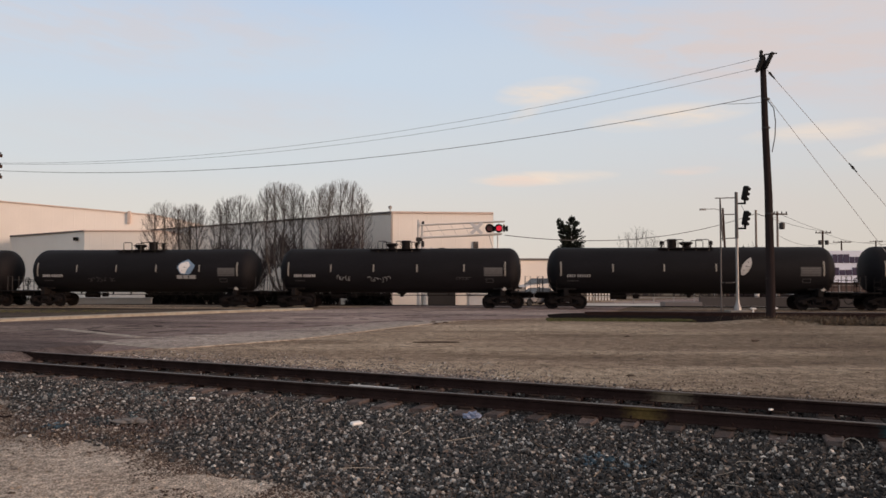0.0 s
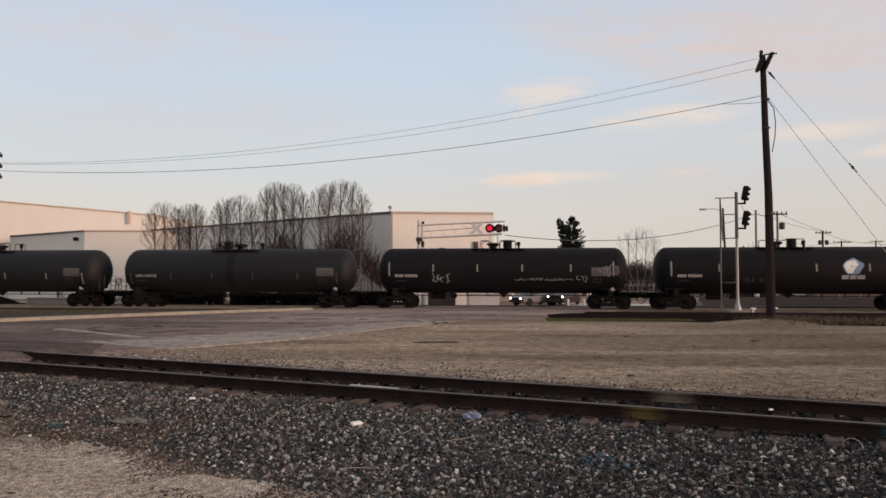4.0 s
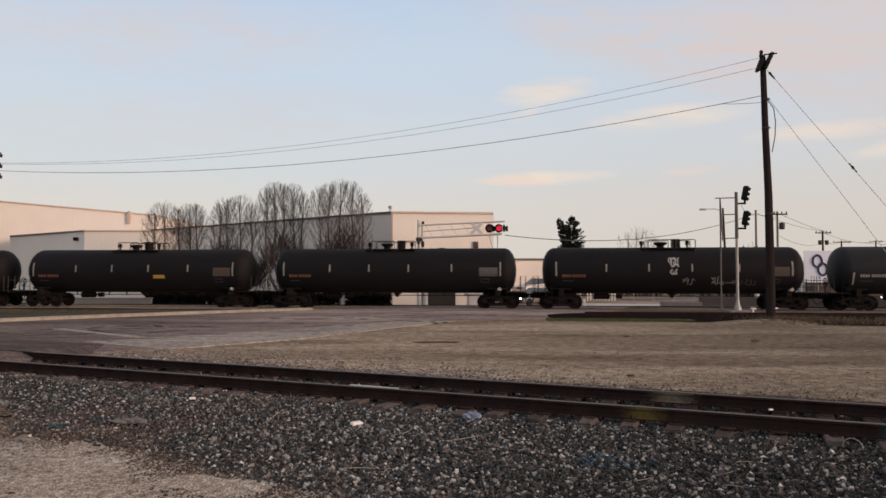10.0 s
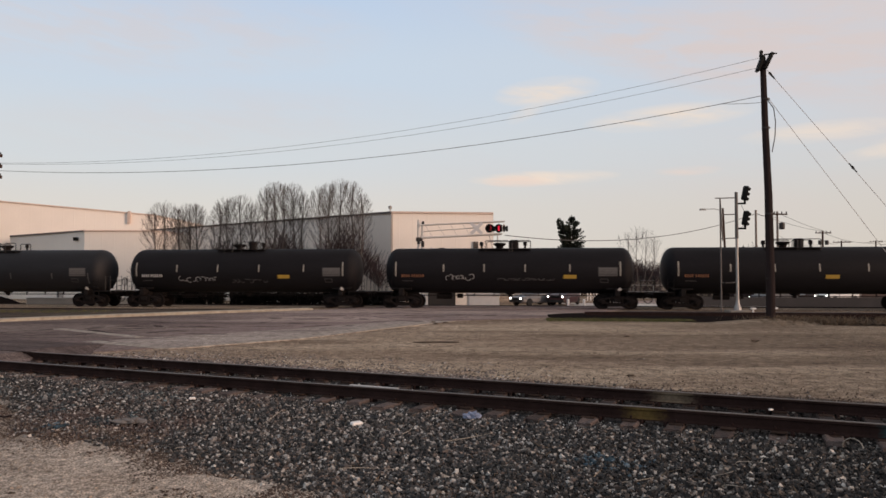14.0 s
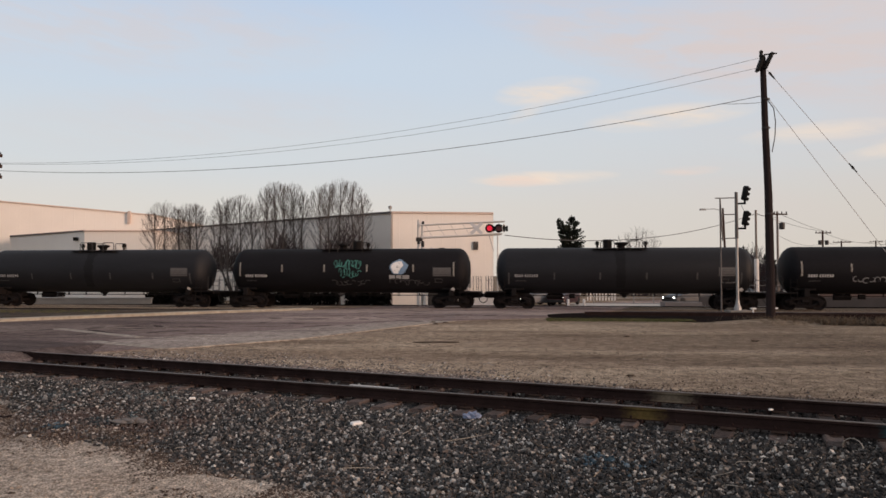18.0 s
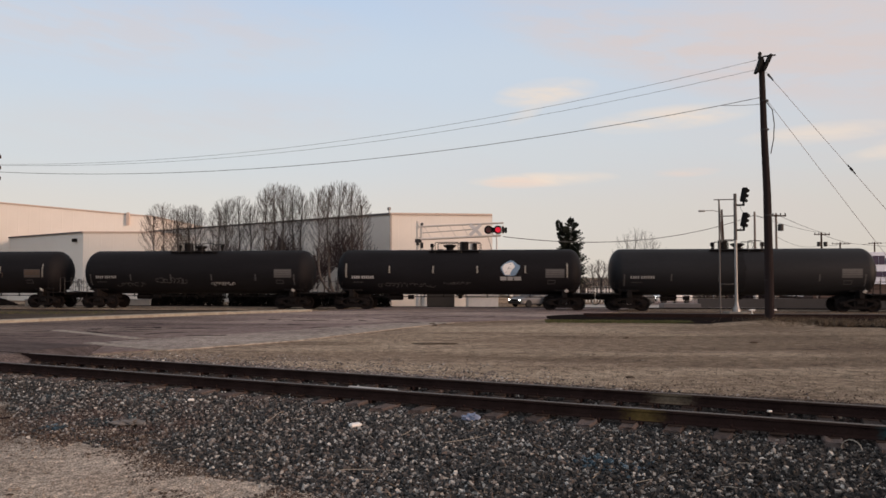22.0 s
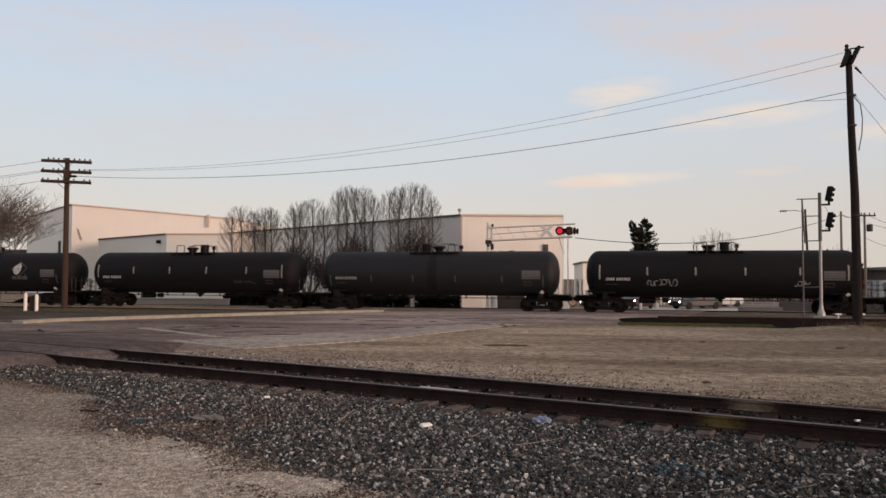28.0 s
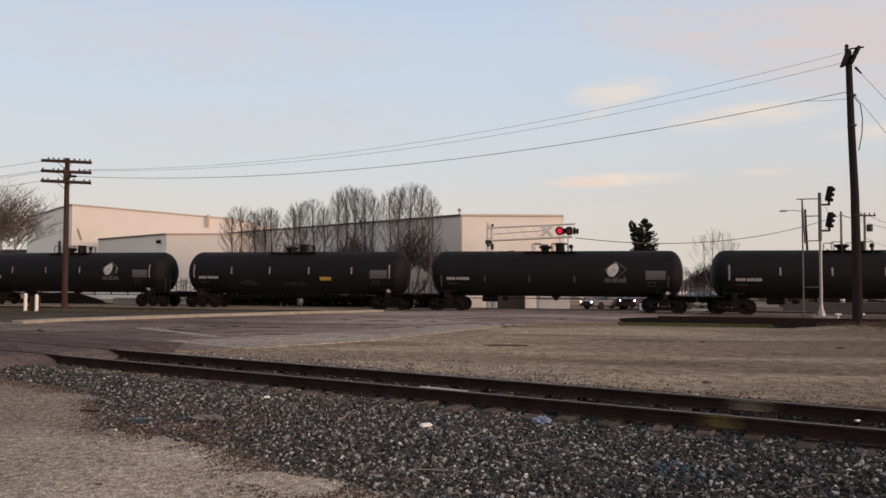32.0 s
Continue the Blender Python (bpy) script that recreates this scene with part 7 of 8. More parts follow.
def spruce(x, y, z, leaders, width, seed, label="dark green ragged spruce with two tops behind the line"):
    """Drooping sprays in rough whorls; leaders: (offset, height) of each top, the first one's trunk reaching the ground."""
    rnd = random.Random(seed)
    root = empty("spruce_tree", Matrix.Translation((x, y, z)), label, "tree")
    bm, cr = B(), B()
    height = max(h for _, h in leaders)
    for i, (off, top) in enumerate(leaders):
        base = -0.2 if i == 0 else height * 0.55
        add_tube(bm, (0, 0, base), (off, 0, top * 0.97), 0.17 if i == 0 else 0.09, 0.02, 8)
        h = max(base, 0.5)
        while h < top:
            f = (top - h) / height
            reach = (0.10 + width / 2 * min(1.0, (f / 0.62) ** 0.62)) * (1.0 if i == 0 else 0.62)
            at = Vector((off * (h - base) / (top - base), 0, h))
            for j in range(rnd.choice((6, 7, 8))):
                a = rnd.uniform(0, 6.283)
                ln = reach * rnd.choice((0.55, 0.75, 0.9, 1.0, 1.18)) * rnd.uniform(0.85, 1.1)
                u, v = Vector((math.cos(a), math.sin(a), 0)), Vector((-math.sin(a), math.cos(a), 0))
                rise, k = rnd.uniform(-0.30, 0.10), 7
                for q in range(k):
                    t = (q + 0.6) / k
                    c = at + u * ln * t + Vector((0, 0, ln * (rise * t + 0.35 * t * t)))
                    w = (0.18 + 0.30 * ln) * (1.05 - t) + 0.10
                    for sgn in (-1, 1):
                        e = u * (0.5 * w + 0.14) + v * sgn * w * rnd.uniform(0.5, 1.0) - Vector((0, 0, rnd.uniform(0.05, 0.30)))
                        o = u * 0.22 + v * sgn * 0.05 + Vector((0, 0, rnd.uniform(0.02, 0.14)))
                        cr.faces.new((cr.verts.new(c - u * 0.1), cr.verts.new(c + e), cr.verts.new(c + o)))
            h += rnd.uniform(0.16, 0.30)
        for q in range(10):
            a = rnd.uniform(0, 6.283)
            c = Vector((off, 0, top - 0.35 + 0.05 * q))
            cr.faces.new((cr.verts.new(c), cr.verts.new(c + Vector((0.22 * math.cos(a), 0.22 * math.sin(a), 0.12))), cr.verts.new(c + Vector((0, 0, 0.3)))))
    part("trunk", bm, M_BARK, root)
    part("crown", cr, M_NEEDLE, root, "ragged dark needle sprays")


spruce((1010 - 784) * S57 * 114, 114, FAR_Z, [(0.25, (488 - 384) * S57 * 114 + EYE - FAR_Z), (-1.75, (488 - 389) * S57 * 114 + EYE - FAR_Z)], 4.9, 5)
for bearing, top, w, seed in ((1317, 440, 1.55, 41), (1363, 444, 1.5, 42)):
    spruce((bearing - 784) * S57 * 90, 90, FAR_Z, [(0.0, (488 - top) * S57 * 90 + EYE - FAR_Z)], w, seed, "slim dark young conifer far behind the line")


M_HEDGE = material("dark_winter_hedge", (0.013, 0.0125, 0.0115), 0.95, var=0.3, scale=2.0, fine=20, bump=0.0, island=0.3, spec=0.0)


def hedge(x0, x1, y, hgt, seed):
    """A low clipped evergreen hedge of many leaf sprays on a core of stems."""
    rnd = random.Random(seed)
    root = empty("hedge", Matrix(), "low dark clipped hedge below the bare trees", "hedge", "hedges")
    bm = B()
    for i in range(int((x1 - x0) * 520)):
        c = Vector((rnd.uniform(x0, x1), y + rnd.uniform(-0.55, 0.55), FAR_Z + hgt * math.sqrt(rnd.random()) * (0.93 + 0.1 * noise.noise((i * 0.01, y, seed)))))
        o = Vector((rnd.uniform(-1, 1), rnd.uniform(-1, 1), rnd.uniform(-1, 1))) * 0.25
        e = Vector((rnd.uniform(-1, 1), rnd.uniform(-1, 1), rnd.uniform(-1, 1))) * 0.25
        bm.faces.new((bm.verts.new(c), bm.verts.new(c + o), bm.verts.new(c + e)))
    tagged(part("foliage", bm, M_HEDGE, root), kind="stuff")
    bm = B()
    for i in range(int((x1 - x0) * 2)):
        x = rnd.uniform(x0 + 0.2, x1 - 0.2)
        add_tube(bm, (x, y, FAR_Z - 0.1), (x + rnd.uniform(-0.2, 0.2), y, FAR_Z + hgt * 0.8), 0.03, 0.015, 5)
    tagged(part("stem_clump", bm, M_BARK, root), kind="stuff")


for a, b, y, seed in ((263, 398, 61.0, 1), (408, 598, 58.0, 2), (613, 690, 57.2, 3)):
    hedge((a - 784) * S57 * y, (b - 784) * S57 * y, y, 1.22, seed)

# ---- vehicles waiting at the crossing ----


def lofted(bm, sections):
    """Closed hull through cross-sections, each (x, [(y, z)...])."""
    loops = [[bm.verts.new((x, y, z)) for y, z in pts] for x, pts in sections]
    k = len(loops[0])
    for A, C in zip(loops, loops[1:]):
        for i in range(k):
            bm.faces.new((A[i], C[i], C[(i + 1) % k], A[(i + 1) % k]))
    bm.faces.new(loops[0][::-1])
    bm.faces.new(loops[-1])
    bmesh.ops.recalc_face_normals(bm, faces=bm.faces)
    return bm


def vehicle(name, label, paint, m, tall=0.0, lit=True):
    """A car that drives along its own +x."""
    root = empty(name, m, label, "car")

    def sec(x, w, z0, z1):
        return (x, [(-w, z0 + 0.10), (-w * 0.94, z0), (w * 0.94, z0), (w, z0 + 0.10), (w, (z0 + z1) / 2 + 0.05), (w * 0.9, z1), (-w * 0.9, z1), (-w, (z0 + z1) / 2 + 0.05)])

    body = lofted(B(), [sec(-2.25, 0.72, 0.42, 0.86 + tall), sec(-2.1, 0.84, 0.28, 0.96 + tall), sec(-1.2, 0.90, 0.24, 1.0 + tall), sec(0.4, 0.90, 0.24, 0.98 + tall), (sec(1.5, 0.88, 0.26, 0.86 + tall)), sec(2.1, 0.80, 0.28, 0.72 + tall), sec(2.28, 0.66, 0.38, 0.64 + tall)])
    part("body", body, paint, root, smooth=False)
    cab = lofted(B(), [(x, [(-w, z0), (w, z0), (w * 0.84, z1), (-w * 0.84, z1)]) for x, w, z0, z1 in ((-1.75, 0.78, 0.95 + tall, 1.0 + tall), (-1.0, 0.80, 0.97 + tall, 1.44 + tall), (0.1, 0.80, 0.95 + tall, 1.46 + tall), (0.95, 0.78, 0.92 + tall, 0.98 + tall))])
    part("cabin", cab, M_GLASS, root, "dark glazed cabin")
    bm = B()
    add_box(bm, (1.2, 1.28, 0.05), Matrix.Translation((-0.45, 0, 1.455 + tall)), 0.02)
    part("roof", bm, paint, root)
    bm = B()
    add_box(bm, (0.10, 1.5, 0.20), Matrix.Translation((2.25, 0, 0.42)), 0.03)
    part("bumper", bm, M_TYRE, root)
    bm = B()
    add_box(bm, (0.06, 0.75, 0.16), Matrix.Translation((2.27, 0, 0.60 + tall)), 0.02)
    part("grille", bm, M_BLACK, root)
    for y in (-0.66, 0.66):
        bm = B()
        lathe(bm, [(-0.05, 0.055), (0.04, 0.062), (0.06, 0.04)], 12, Matrix.Translation((2.25, y * 0.93, 0.63 + tall)))
        part("headlight", bm, M_HEADLIGHT if lit else M_PALEGLASS, root, "lit headlight" if lit else "")
        bm = B()
        add_box(bm, (0.06, 0.22, 0.14), Matrix.Translation((-2.2, y, 0.78 + tall)), 0.02)
        part("tail_light", bm, M_TAIL, root)
    for x in (-1.4, 1.42):
        for y in (-0.80, 0.80):
            bm = B()
            lathe(bm, [(-0.1, 0.2), (-0.1, 0.30), (-0.07, 0.325), (0.07, 0.325), (0.1, 0.30), (0.1, 0.2)], 18, Matrix.Rotation(math.pi / 2, 4, "Z"))
            w = part("wheel", bm, M_TYRE, root)
            w.matrix_basis = Matrix.Translation((x, y, 0.325))
            bm = B()
            lathe(bm, [(-0.09, 0.03), (-0.09, 0.19), (0.09, 0.19), (0.09, 0.03)], 12, Matrix.Rotation(math.pi / 2, 4, "Z"))
            part("rim", bm, M_GALV, w)
    return root


def standing(x, y, deg):
    return Matrix.Translation((x, y, ground_z(x, y) + 0.02)) @ Matrix.Rotation(radians(deg), 4, "Z")


vehicle("car", "silver saloon waiting at the crossing with lit headlights", M_CARSILVER, standing(7.85, 63.4, 217))
vehicle("car", "dark red pickup-sized car waiting at the crossing, lights on", M_CARRED, standing(10.4, 64.0, 243), 0.14)
vehicle("van", "pale grey van parked behind the waiting cars, lights off", M_CARVAN, standing(8.75, 69.0, 217), 0.80, lit=False)
mover_a = vehicle("car", "dark saloon rolling up to the crossing with lit headlights", M_CARDARK, standing(30, 66, 205))
mover_b = vehicle("car", "pale car rolling up behind it with lit headlights", M_CARWHITE, standing(36, 68.5, 205))

for x in (9.80, 11.05):
    b = empty("bollard", Matrix.Translation((x, 58.2, FAR_Z)), "short white steel bollard beyond the line", "bollard", "bollards")
    bm = B()
    lathe(bm, [(-0.1, 0.11), (0.66, 0.11), (0.70, 0.08)], 12, Matrix.Rotation(-math.pi / 2, 4, "Y"))
    part("pipe", bm, M_WHITE, b)

# ---- verge plants and litter ----


def blades(name, spots, hgt, mat, label, seed, lean=0.5):
    rng = np.random.default_rng(seed)
    vs, fs = [], []
    for x, y, z in spots:
        h = hgt * rng.uniform(0.4, 1.0)
        a = rng.uniform(0, 6.283)
        w = 0.012 + 0.008 * rng.random()
        dx, dy = math.cos(a) * w, math.sin(a) * w
        lx, ly = rng.normal(0, lean * h, 2)
        i = len(vs)
        vs += [(x - dx, y - dy, z), (x + dx, y + dy, z), (x + lx, y + ly, z + h)]
        fs.append((i, i + 1, i + 2))
    me = bpy.data.meshes.new(name)
    me.from_pydata(vs, [], fs)
    me.materials.append(mat)
    return tagged(new(name, me), label, "grass", kind="stuff")


def make_plants():
    rng = np.random.default_rng(9)
    spots = []
    for i in range(7500):
        s, n = rng.uniform(5.6, 12.5), rng.normal(-4.3, 0.35)
        p = on_side(s, 0, n)
        spots.append((p.x, p.y, -0.01))
    for i in range(1500):
        x, y = rng.uniform(-34, -20), rng.uniform(43, 46)
        spots.append((x, y, 0.01))
    blades("verge_grass", spots, 0.12, M_GRASS, "short green and straw grass on the track verge", 1)
    spots = []
    for i in range(6500):
        s = rng.uniform(16.4, 28)
        if noise.noise((s * 0.9, 1.3, 0.0)) + 0.35 < rng.random() * 0.8:
            continue
        p = on_side(s, 0, rng.normal(-5.0 - 1.3 * min((s - 16.4) / 6.0, 1.0), 0.6))
        spots.append((p.x, p.y, -0.01))
    for i in range(700):
        a, r = rng.uniform(0, 6.283), abs(rng.normal(0, 0.7))
        spots.append((15.6 + math.cos(a) * r * 1.6, 34.2 + math.sin(a) * r, 0.0))
    blades("dry_weeds", spots, 0.42, M_WEED, "dry straw-coloured weeds along the second line", 2, 0.8)
    spots = []
    for i in range(420):
        s = rng.uniform(-16, 4)
        n = rng.uniform(near_toe(s) - 0.2, -1.2)
        p = on_near(s, near_bed_z(s, n), n)
        spots.append((p.x, p.y, p.z))
    blades("dead_stalks", spots, 0.10, M_WEED, "dead straw stalks among the ballast", 3, 1.6)


make_plants()
# small rise of earth at the foot of the dark pole
bm = B()
tip = bm.verts.new((15.1, 34.2, 0.20))
r1 = [bm.verts.new((15.1 + 1.1 * math.cos(a * 0.524), 34.2 + 0.6 * math.sin(a * 0.524), 0.13)) for a in range(12)]
r2 = [bm.verts.new((15.1 + 3.2 * math.cos(a * 0.524), 34.2 + 1.5 * math.sin(a * 0.524), -0.02)) for a in range(12)]
for a in range(12):
    bm.faces.new((tip, r1[a], r1[(a + 1) % 12]))
    bm.faces.new((r1[a], r2[a], r2[(a + 1) % 12], r1[(a + 1) % 12]))
bmesh.ops.recalc_face_normals(bm, faces=bm.faces)
tagged(part("earth_mound", bm, M_LOT, smooth=True), "low mound of gravel at the pole's foot", "mound", kind="structure")


def litter(name, label, cat, s, n, size, mat, ang, lift=0.02):
    bm = B()
    add_box(bm, size, Matrix.Translation(on_near(s, near_bed_z(s, n) + lift, n)) @ Matrix.Rotation(ang, 4, "Z") @ Matrix.Rotation(0.12, 4, "X"), min(size) * 0.3)
    tagged(part(name, bm, mat), label, cat)


litter("plank", "pale weathered plank lying between the near rails", "plank", -6.28, -0.10, (0.95, 0.07, 0.022), M_DULLWHITE, NH - 0.03, 0.125)
litter("white_stone", "flat white stone lying on the ballast", "stone", -5.31, -2.26, (0.17, 0.09, 0.05), M_WHITE, 0.7, 0.04)
def crumpled(name, label, cat, s, n, size, mat, seed, lift=0.02):
    """A creased, flattened lump of cloth or film."""
    bm = B()
    bmesh.ops.create_icosphere(bm, subdivisions=3, radius=0.5)
    for v in bm.verts:
        k = 1 + 0.7 * noise.noise((v.co.x * 4 + seed, v.co.y * 4, v.co.z * 4)) + 0.3 * noise.noise((v.co.x * 11, v.co.y * 11 + seed, v.co.z * 9))
        v.co = Vector((v.co.x * size[0] * k, v.co.y * size[1] * k, max(v.co.z, -0.2) * size[2] * k))
    m = Matrix.Translation(on_near(s, near_bed_z(s, n) + lift, n)) @ Matrix.Rotation(NH + seed, 4, "Z")
    bmesh.ops.transform(bm, matrix=m, verts=bm.verts)
    tagged(part(name, bm, mat), label, cat)


crumpled("crumpled_wrapper", "crumpled blue plastic wrapper by the ties", "litter", -3.95, -1.42, (0.22, 0.12, 0.12), M_BLUEBAG, 0.2, 0.06)
crumpled("grey_rag", "crumpled grey rag on the ballast", "litter", -8.45, -3.25, (0.42, 0.16, 0.10), M_RAG, 0.4, 0.05)
litter("paper_scrap", "white paper scrap beside the near rail", "litter", -8.7, -1.75, (0.10, 0.06, 0.04), M_WHITE, 0.4, 0.04)
litter("paper_scrap", "white paper scrap between the near rails", "litter", -0.16, 0.40, (0.07, 0.04, 0.02), M_WHITE, 0.4, 0.12)
def stick(label, a, b, bow, r=0.0042):
    """A bent dry stalk from a to b, both (s, n) beside the near track."""
    pts = []
    for i in range(9):
        t = i / 8
        s, n = a[0] + (b[0] - a[0]) * t + bow * math.sin(math.pi * t), a[1] + (b[1] - a[1]) * t
        pts.append(on_near(s, near_bed_z(s, n) + 0.045 + 0.03 * math.sin(2.4 * t + a[0]), n))
    bm = B()
    add_line(bm, pts, r, 6)
    tagged(part("dry_stick", bm, M_STRAW), label, "stick", "dry sticks on the ballast")


for a, b, bow in (((-4.39, -2.67), (-4.56, -2.04), 0.04), ((-3.75, -2.75), (-3.43, -1.50), 0.15), ((-4.35, -4.20), (-3.75, -3.80), -0.12), ((-2.95, -2.94), (-3.04, -2.48), 0.10),
                  ((-2.75, -3.35), (-2.42, -3.66), 0.03), ((-6.55, -2.69), (-6.70, -2.05), 0.02), ((-1.9, -3.6), (-1.2, -3.3), 0.08)):
    stick("pale bent dry stalk lying on the ballast", a, b, bow)
rnd = random.Random(44)
for i in range(18):
    s, n = rnd.uniform(-9.0, 1.2), rnd.uniform(-4.0, -1.5)
    t, ln = rnd.uniform(0, 6.283), rnd.uniform(0.10, 0.24)
    stick("short pale curl of dry stalk on the ballast", (s, n), (s + ln * math.cos(t), n + ln * math.sin(t)), rnd.uniform(-0.09, 0.09), 0.0036)
# a dark broken branch where the ballast meets the dirt
bm = B()
add_line(bm, [(-6.85, 11.32, 0.03), (-6.74, 11.30, 0.05), (-6.62, 11.27, 0.04), (-6.50, 11.26, 0.06)], 0.014, 7)
add_line(bm, [(-6.70, 11.29, 0.05), (-6.66, 11.20, 0.05)], 0.009, 6)
tagged(part("broken_branch", bm, M_WOODPOLE), "dark broken branch at the edge of the ballast", "stick", "dry sticks on the ballast")
# a curl of pale strap by the near rail
bm = B()
add_line(bm, [on_near(0.72 + 0.10 * math.cos(t * 0.45), near_bed_z(0.7, -1.3) + 0.05 + 0.10 * math.sin(t * 0.45), -1.35 + 0.02 * t) for t in range(9)], 0.007, 6)
tagged(part("strap_curl", bm, M_STRAW), "pale curled strap by the near rail", "litter")


def clod(x, y, size, seed):
    bm = B()
    bmesh.ops.create_icosphere(bm, subdivisions=2, radius=0.5)
    for v in bm.verts:
        k = 1 + 0.8 * noise.noise((v.co.x * 4 + seed, v.co.y * 4, v.co.z * 4))
        v.co = Vector((x + v.co.x * size * k, y + v.co.y * size * 0.7 * k, max(v.co.z, -0.15) * size * 0.32 * k + 0.02))
    tagged(part("earth_clod", bm, M_STAIN), "dark clod of earth and leaves on the gravel", "clod", "clods on the lot")


for i, (x, y, size) in enumerate(((6.49, 26.25, 0.36), (10.23, 24.46, 0.40), (4.04, 16.02, 0.26), (9.43, 16.57, 0.16), (0.65, 19.35, 0.13), (0.90, 16.66, 0.15), (-2.58, 18.48, 0.14), (-0.45, 34.3, 0.45), (0.1, 34.0, 0.35), (-0.3, 33.2, 0.4), (4.2, 20.6, 0.15), (12.0, 21.0, 0.14), (-4.26, 7.41, 0.12))):
    clod(x, y, size * 0.62, i * 3.7)


def stain(cx, cy, lx, ly, seed):
    pts = []
    for i in range(22):
        a = i * 6.283 / 22
        k = 1 + 0.45 * noise.noise((math.cos(a) * 1.6 + seed, math.sin(a) * 1.6, 0.3))
        pts.append((cx + lx * k * math.cos(a), cy + ly * k * math.sin(a)))
    sheet("damp_stain", pts, M_STAIN, "dark damp stain on the gravel lot", "ground patch", 0.012)


for i, (cx, cy, lx, ly) in enumerate(((-0.1, 24.25, 0.75, 0.22),)):
    stain(cx, cy, lx, ly, i * 5.1)


def washed(name, colour):
    """Old paint that wears through to rust towards its ends."""
    m = material(name, colour, 0.85, var=0.4, scale=5.0, fine=40, bump=0.1, spec=0.03)
    nt = m.node_tree
    N, L = nt.nodes.new, nt.links.new
    bs = nt.nodes["Principled BSDF"]
    paint = bs.inputs["Base Color"].links[0].from_socket
    tc, sx = N("ShaderNodeTexCoord"), N("ShaderNodeSeparateXYZ")
    L(tc.outputs["Generated"], sx.inputs[0])
    tex = N("ShaderNodeTexNoise")
    tex.inputs["Scale"].default_value, tex.inputs["Detail"].default_value = 14.0, 4.0
    L(tc.outputs["Object"], tex.inputs["Vector"])
    node = sx.outputs[0]
    for op, v in (("SUBTRACT", 0.5), ("ABSOLUTE", 0.0), ("MULTIPLY", -2.4), ("ADD", 0.85)):
        n = N("ShaderNodeMath")
        n.operation = op
        L(node, n.inputs[0])
        n.inputs[1].default_value = v
        node = n.outputs[0]
    n = N("ShaderNodeMath")
    L(node, n.inputs[0])
    L(tex.outputs[0], n.inputs[1])
    r = N("ShaderNodeMapRange")
    r.inputs[1].default_value, r.inputs[2].default_value = 0.35, 1.15
    L(n.outputs[0], r.inputs[0])
    mx = N("ShaderNodeMix")
    mx.data_type = "RGBA"
    mx.inputs[6].default_value = (0.0265, 0.0168, 0.0156, 1)
    L(r.outputs[0], mx.inputs[0])
    L(paint, mx.inputs[7])
    L(mx.outputs[2], bs.inputs["Base Color"])
    return m


def paint_wash(name, label, s, g, length, colour):
    """A worn coat of paint over the side of a rail that faces the lot."""
    skin = [(-0.0395, -0.010), (-0.0395, -0.039), (-0.0130, -0.051), (-0.0145, -0.138), (-0.068, -0.156)]
    bm = B()
    loops = [[bm.verts.new((length * (i / 8 - 0.5), a, b)) for a, b in skin] for i in range(9)]
    for A, C in zip(loops, loops[1:]):
        for a, b, c, d in zip(A, A[1:], C[1:], C):
            bm.faces.new((a, b, c, d))
    mark = part(name, bm, washed(name, colour), near, label)
    mark.matrix_basis = Matrix.Translation(on_near(s, NEAR_Z, g)) @ Matrix.Rotation(NH, 4, "Z")


paint_wash("yellow_paint_mark", "faded yellow paint on the rail", -1.72, -0.755, 0.80, (0.105, 0.076, 0.030))
paint_wash("teal_paint_mark", "faded teal paint on the rail", 1.25, -0.755, 0.60, (0.022, 0.060, 0.066))
paint_wash("pale_paint_mark", "faded pale paint on the rail", -1.55, 0.755, 0.95, (0.145, 0.120, 0.088))


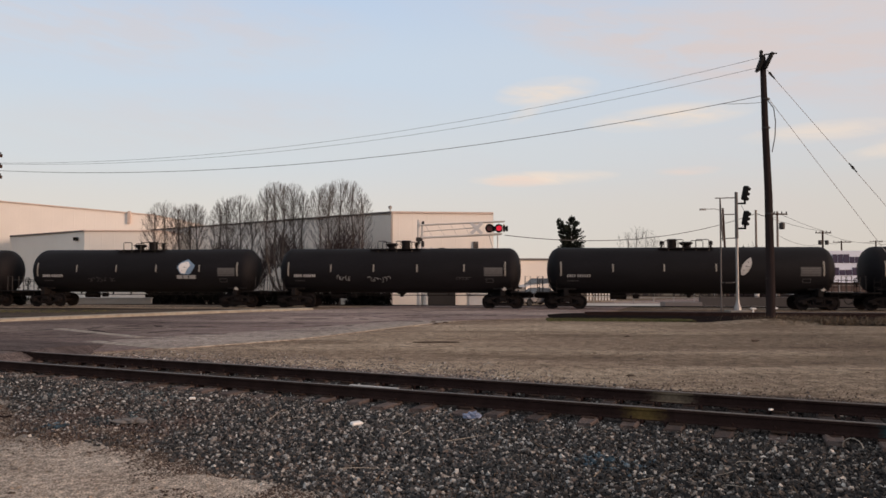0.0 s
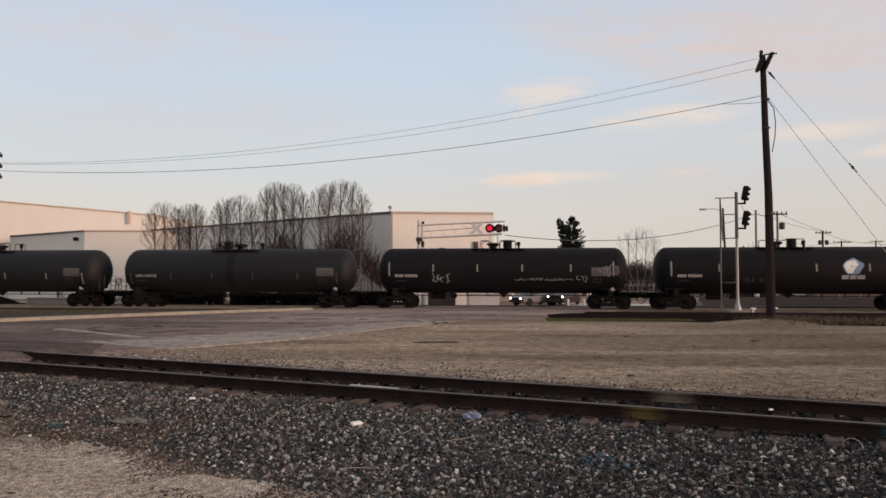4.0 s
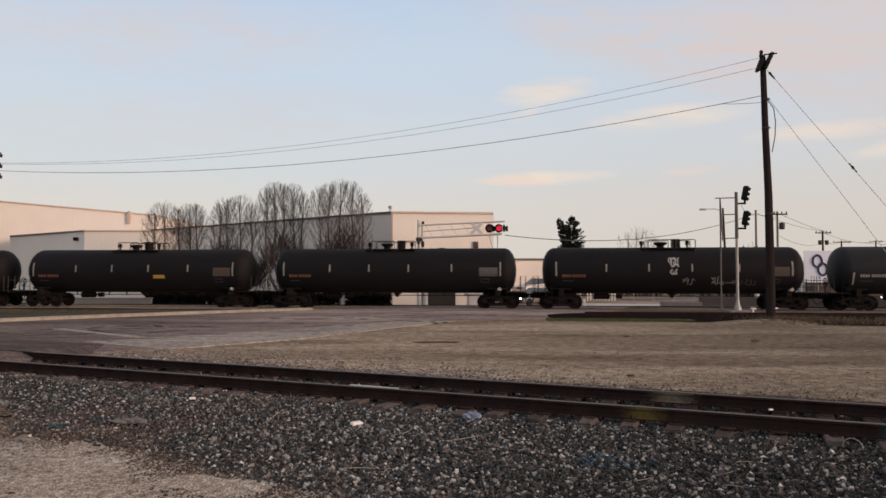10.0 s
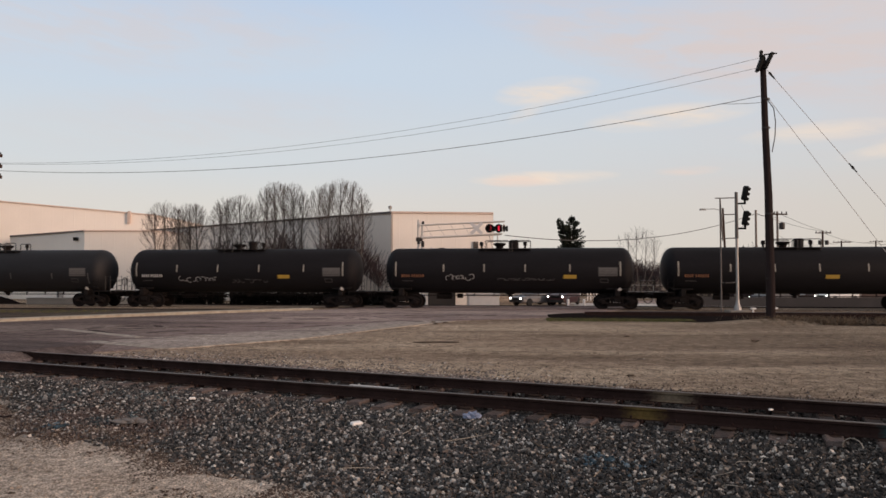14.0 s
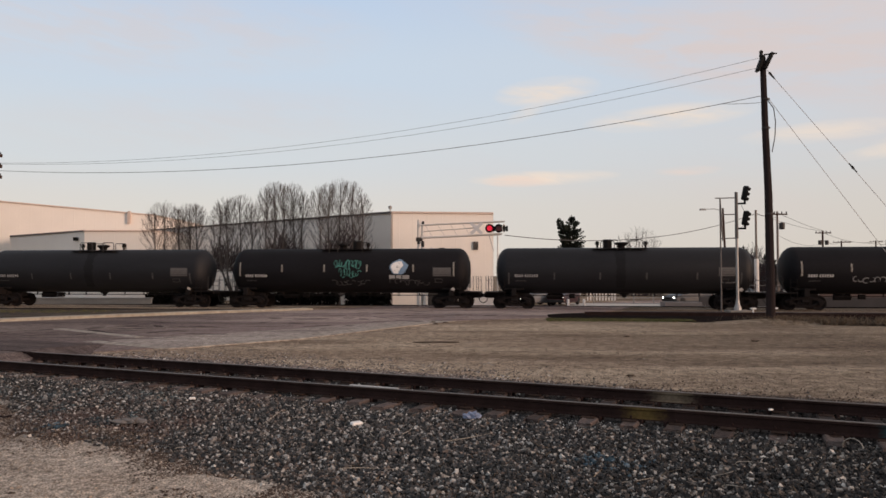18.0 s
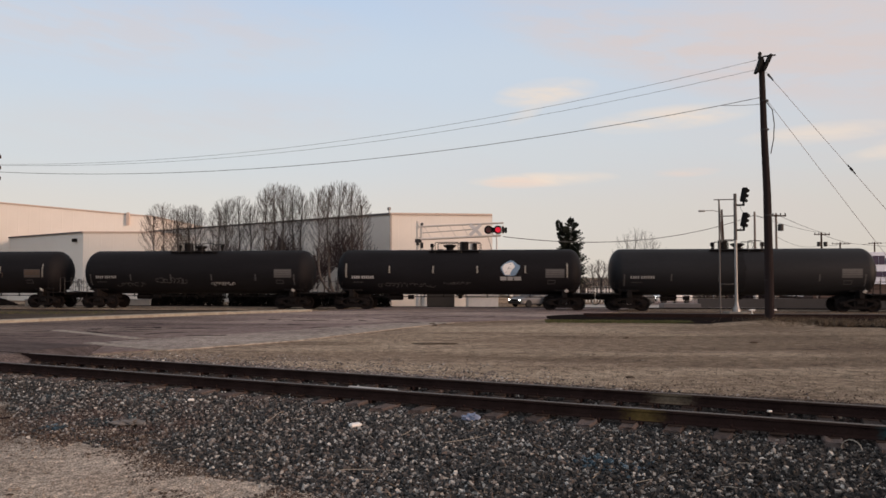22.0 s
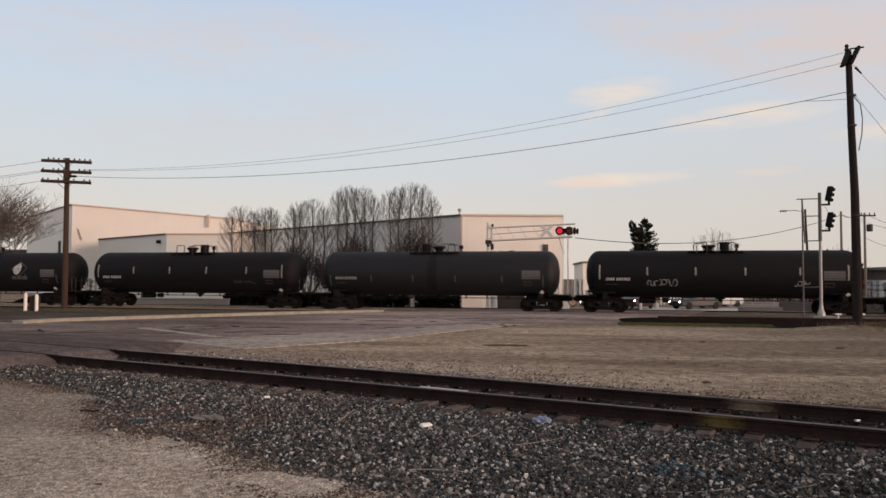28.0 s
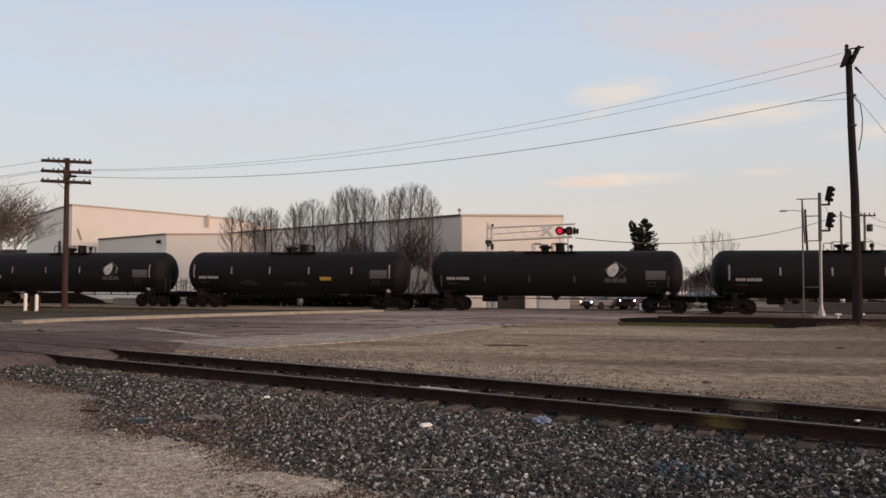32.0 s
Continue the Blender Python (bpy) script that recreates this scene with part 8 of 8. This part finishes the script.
def motions():
    times = [i * 1.0 for i in range(33)]
    for k, root in cars:
        walk(root, [(t, pose(*on_main(car_centre(k) + travelled(t)), 0, 0, -6.72)) for t in times])
        # the wheels roll while the car is in view
        c = car_centre(k)
        ticks = [i / FPS for i in range(0, 32 * FPS + 1) if -52 < c + travelled(i / FPS) < 44]
        rows = sorted(set([0.0] + ticks + [32.0]))
        sets = [o for o in root.children_recursive if o.name.startswith("wheelset")]
        for o in sets:
            at = o.matrix_basis.translation.copy()
            base = travelled(ticks[0])
            out = []
            for t in rows:
                tt = min(max(t, ticks[0]), ticks[-1])
                out.append((t, Matrix.Translation(at) @ Matrix.Rotation((travelled(tt) - base) / WHEEL_R, 4, "Y")))
            walk(o, out)
    # lamps change over about once in half a second
    period, first = 1.0826, 0.45
    for lens, m, i in lenses:
        rows = []
        n0 = -1
        while True:
            t0 = first + n0 * period / 2
            if t0 > 32:
                break
            left_on = n0 % 2 == 0
            a, b = (180, 0) if left_on == (i == 0) else (0, 180)
            for j in range(4):
                tj = round((t0 + (j - 1) / FPS) * FPS) / FPS
                if 0 <= tj <= 32:
                    rows.append((tj, m @ Matrix.Rotation(radians(a + (b - a) * j / 3), 4, "Z")))
            n0 += 1
        ends = [(0.0, rows[0][1]), (32.0, rows[-1][1])]
        rows = sorted({round(t * FPS): (t, q) for t, q in ends + rows}.items())
        walk(lens, [v for _, v in rows])
    # two cars roll up and stop
    for car, depth, path, turn in ((mover_a, 65.0, [(0, 2100), (8, 1720), (13, 1420), (16, 1280), (17, 1246), (18, 1216), (19, 1190), (20, 1164), (21, 1137), (22.2, 1112), (24, 1100), (26, 1098), (32, 1098)], 208),
                                   (mover_b, 70.8, [(0, 2500), (8, 1950), (14, 1480), (17, 1330), (18.5, 1290), (20, 1250), (21.4, 1205), (22.2, 1180), (24, 1150), (26, 1138), (32, 1135)], 206)):
        rows = []
        for t, bearing in path:
            x = (bearing - 784) / 1313 * depth
            rows.append((t, Matrix.Translation((x, depth, ground_z(x, depth) + 0.02)) @ Matrix.Rotation(radians(turn), 4, "Z")))
        walk(car, rows)


motions()
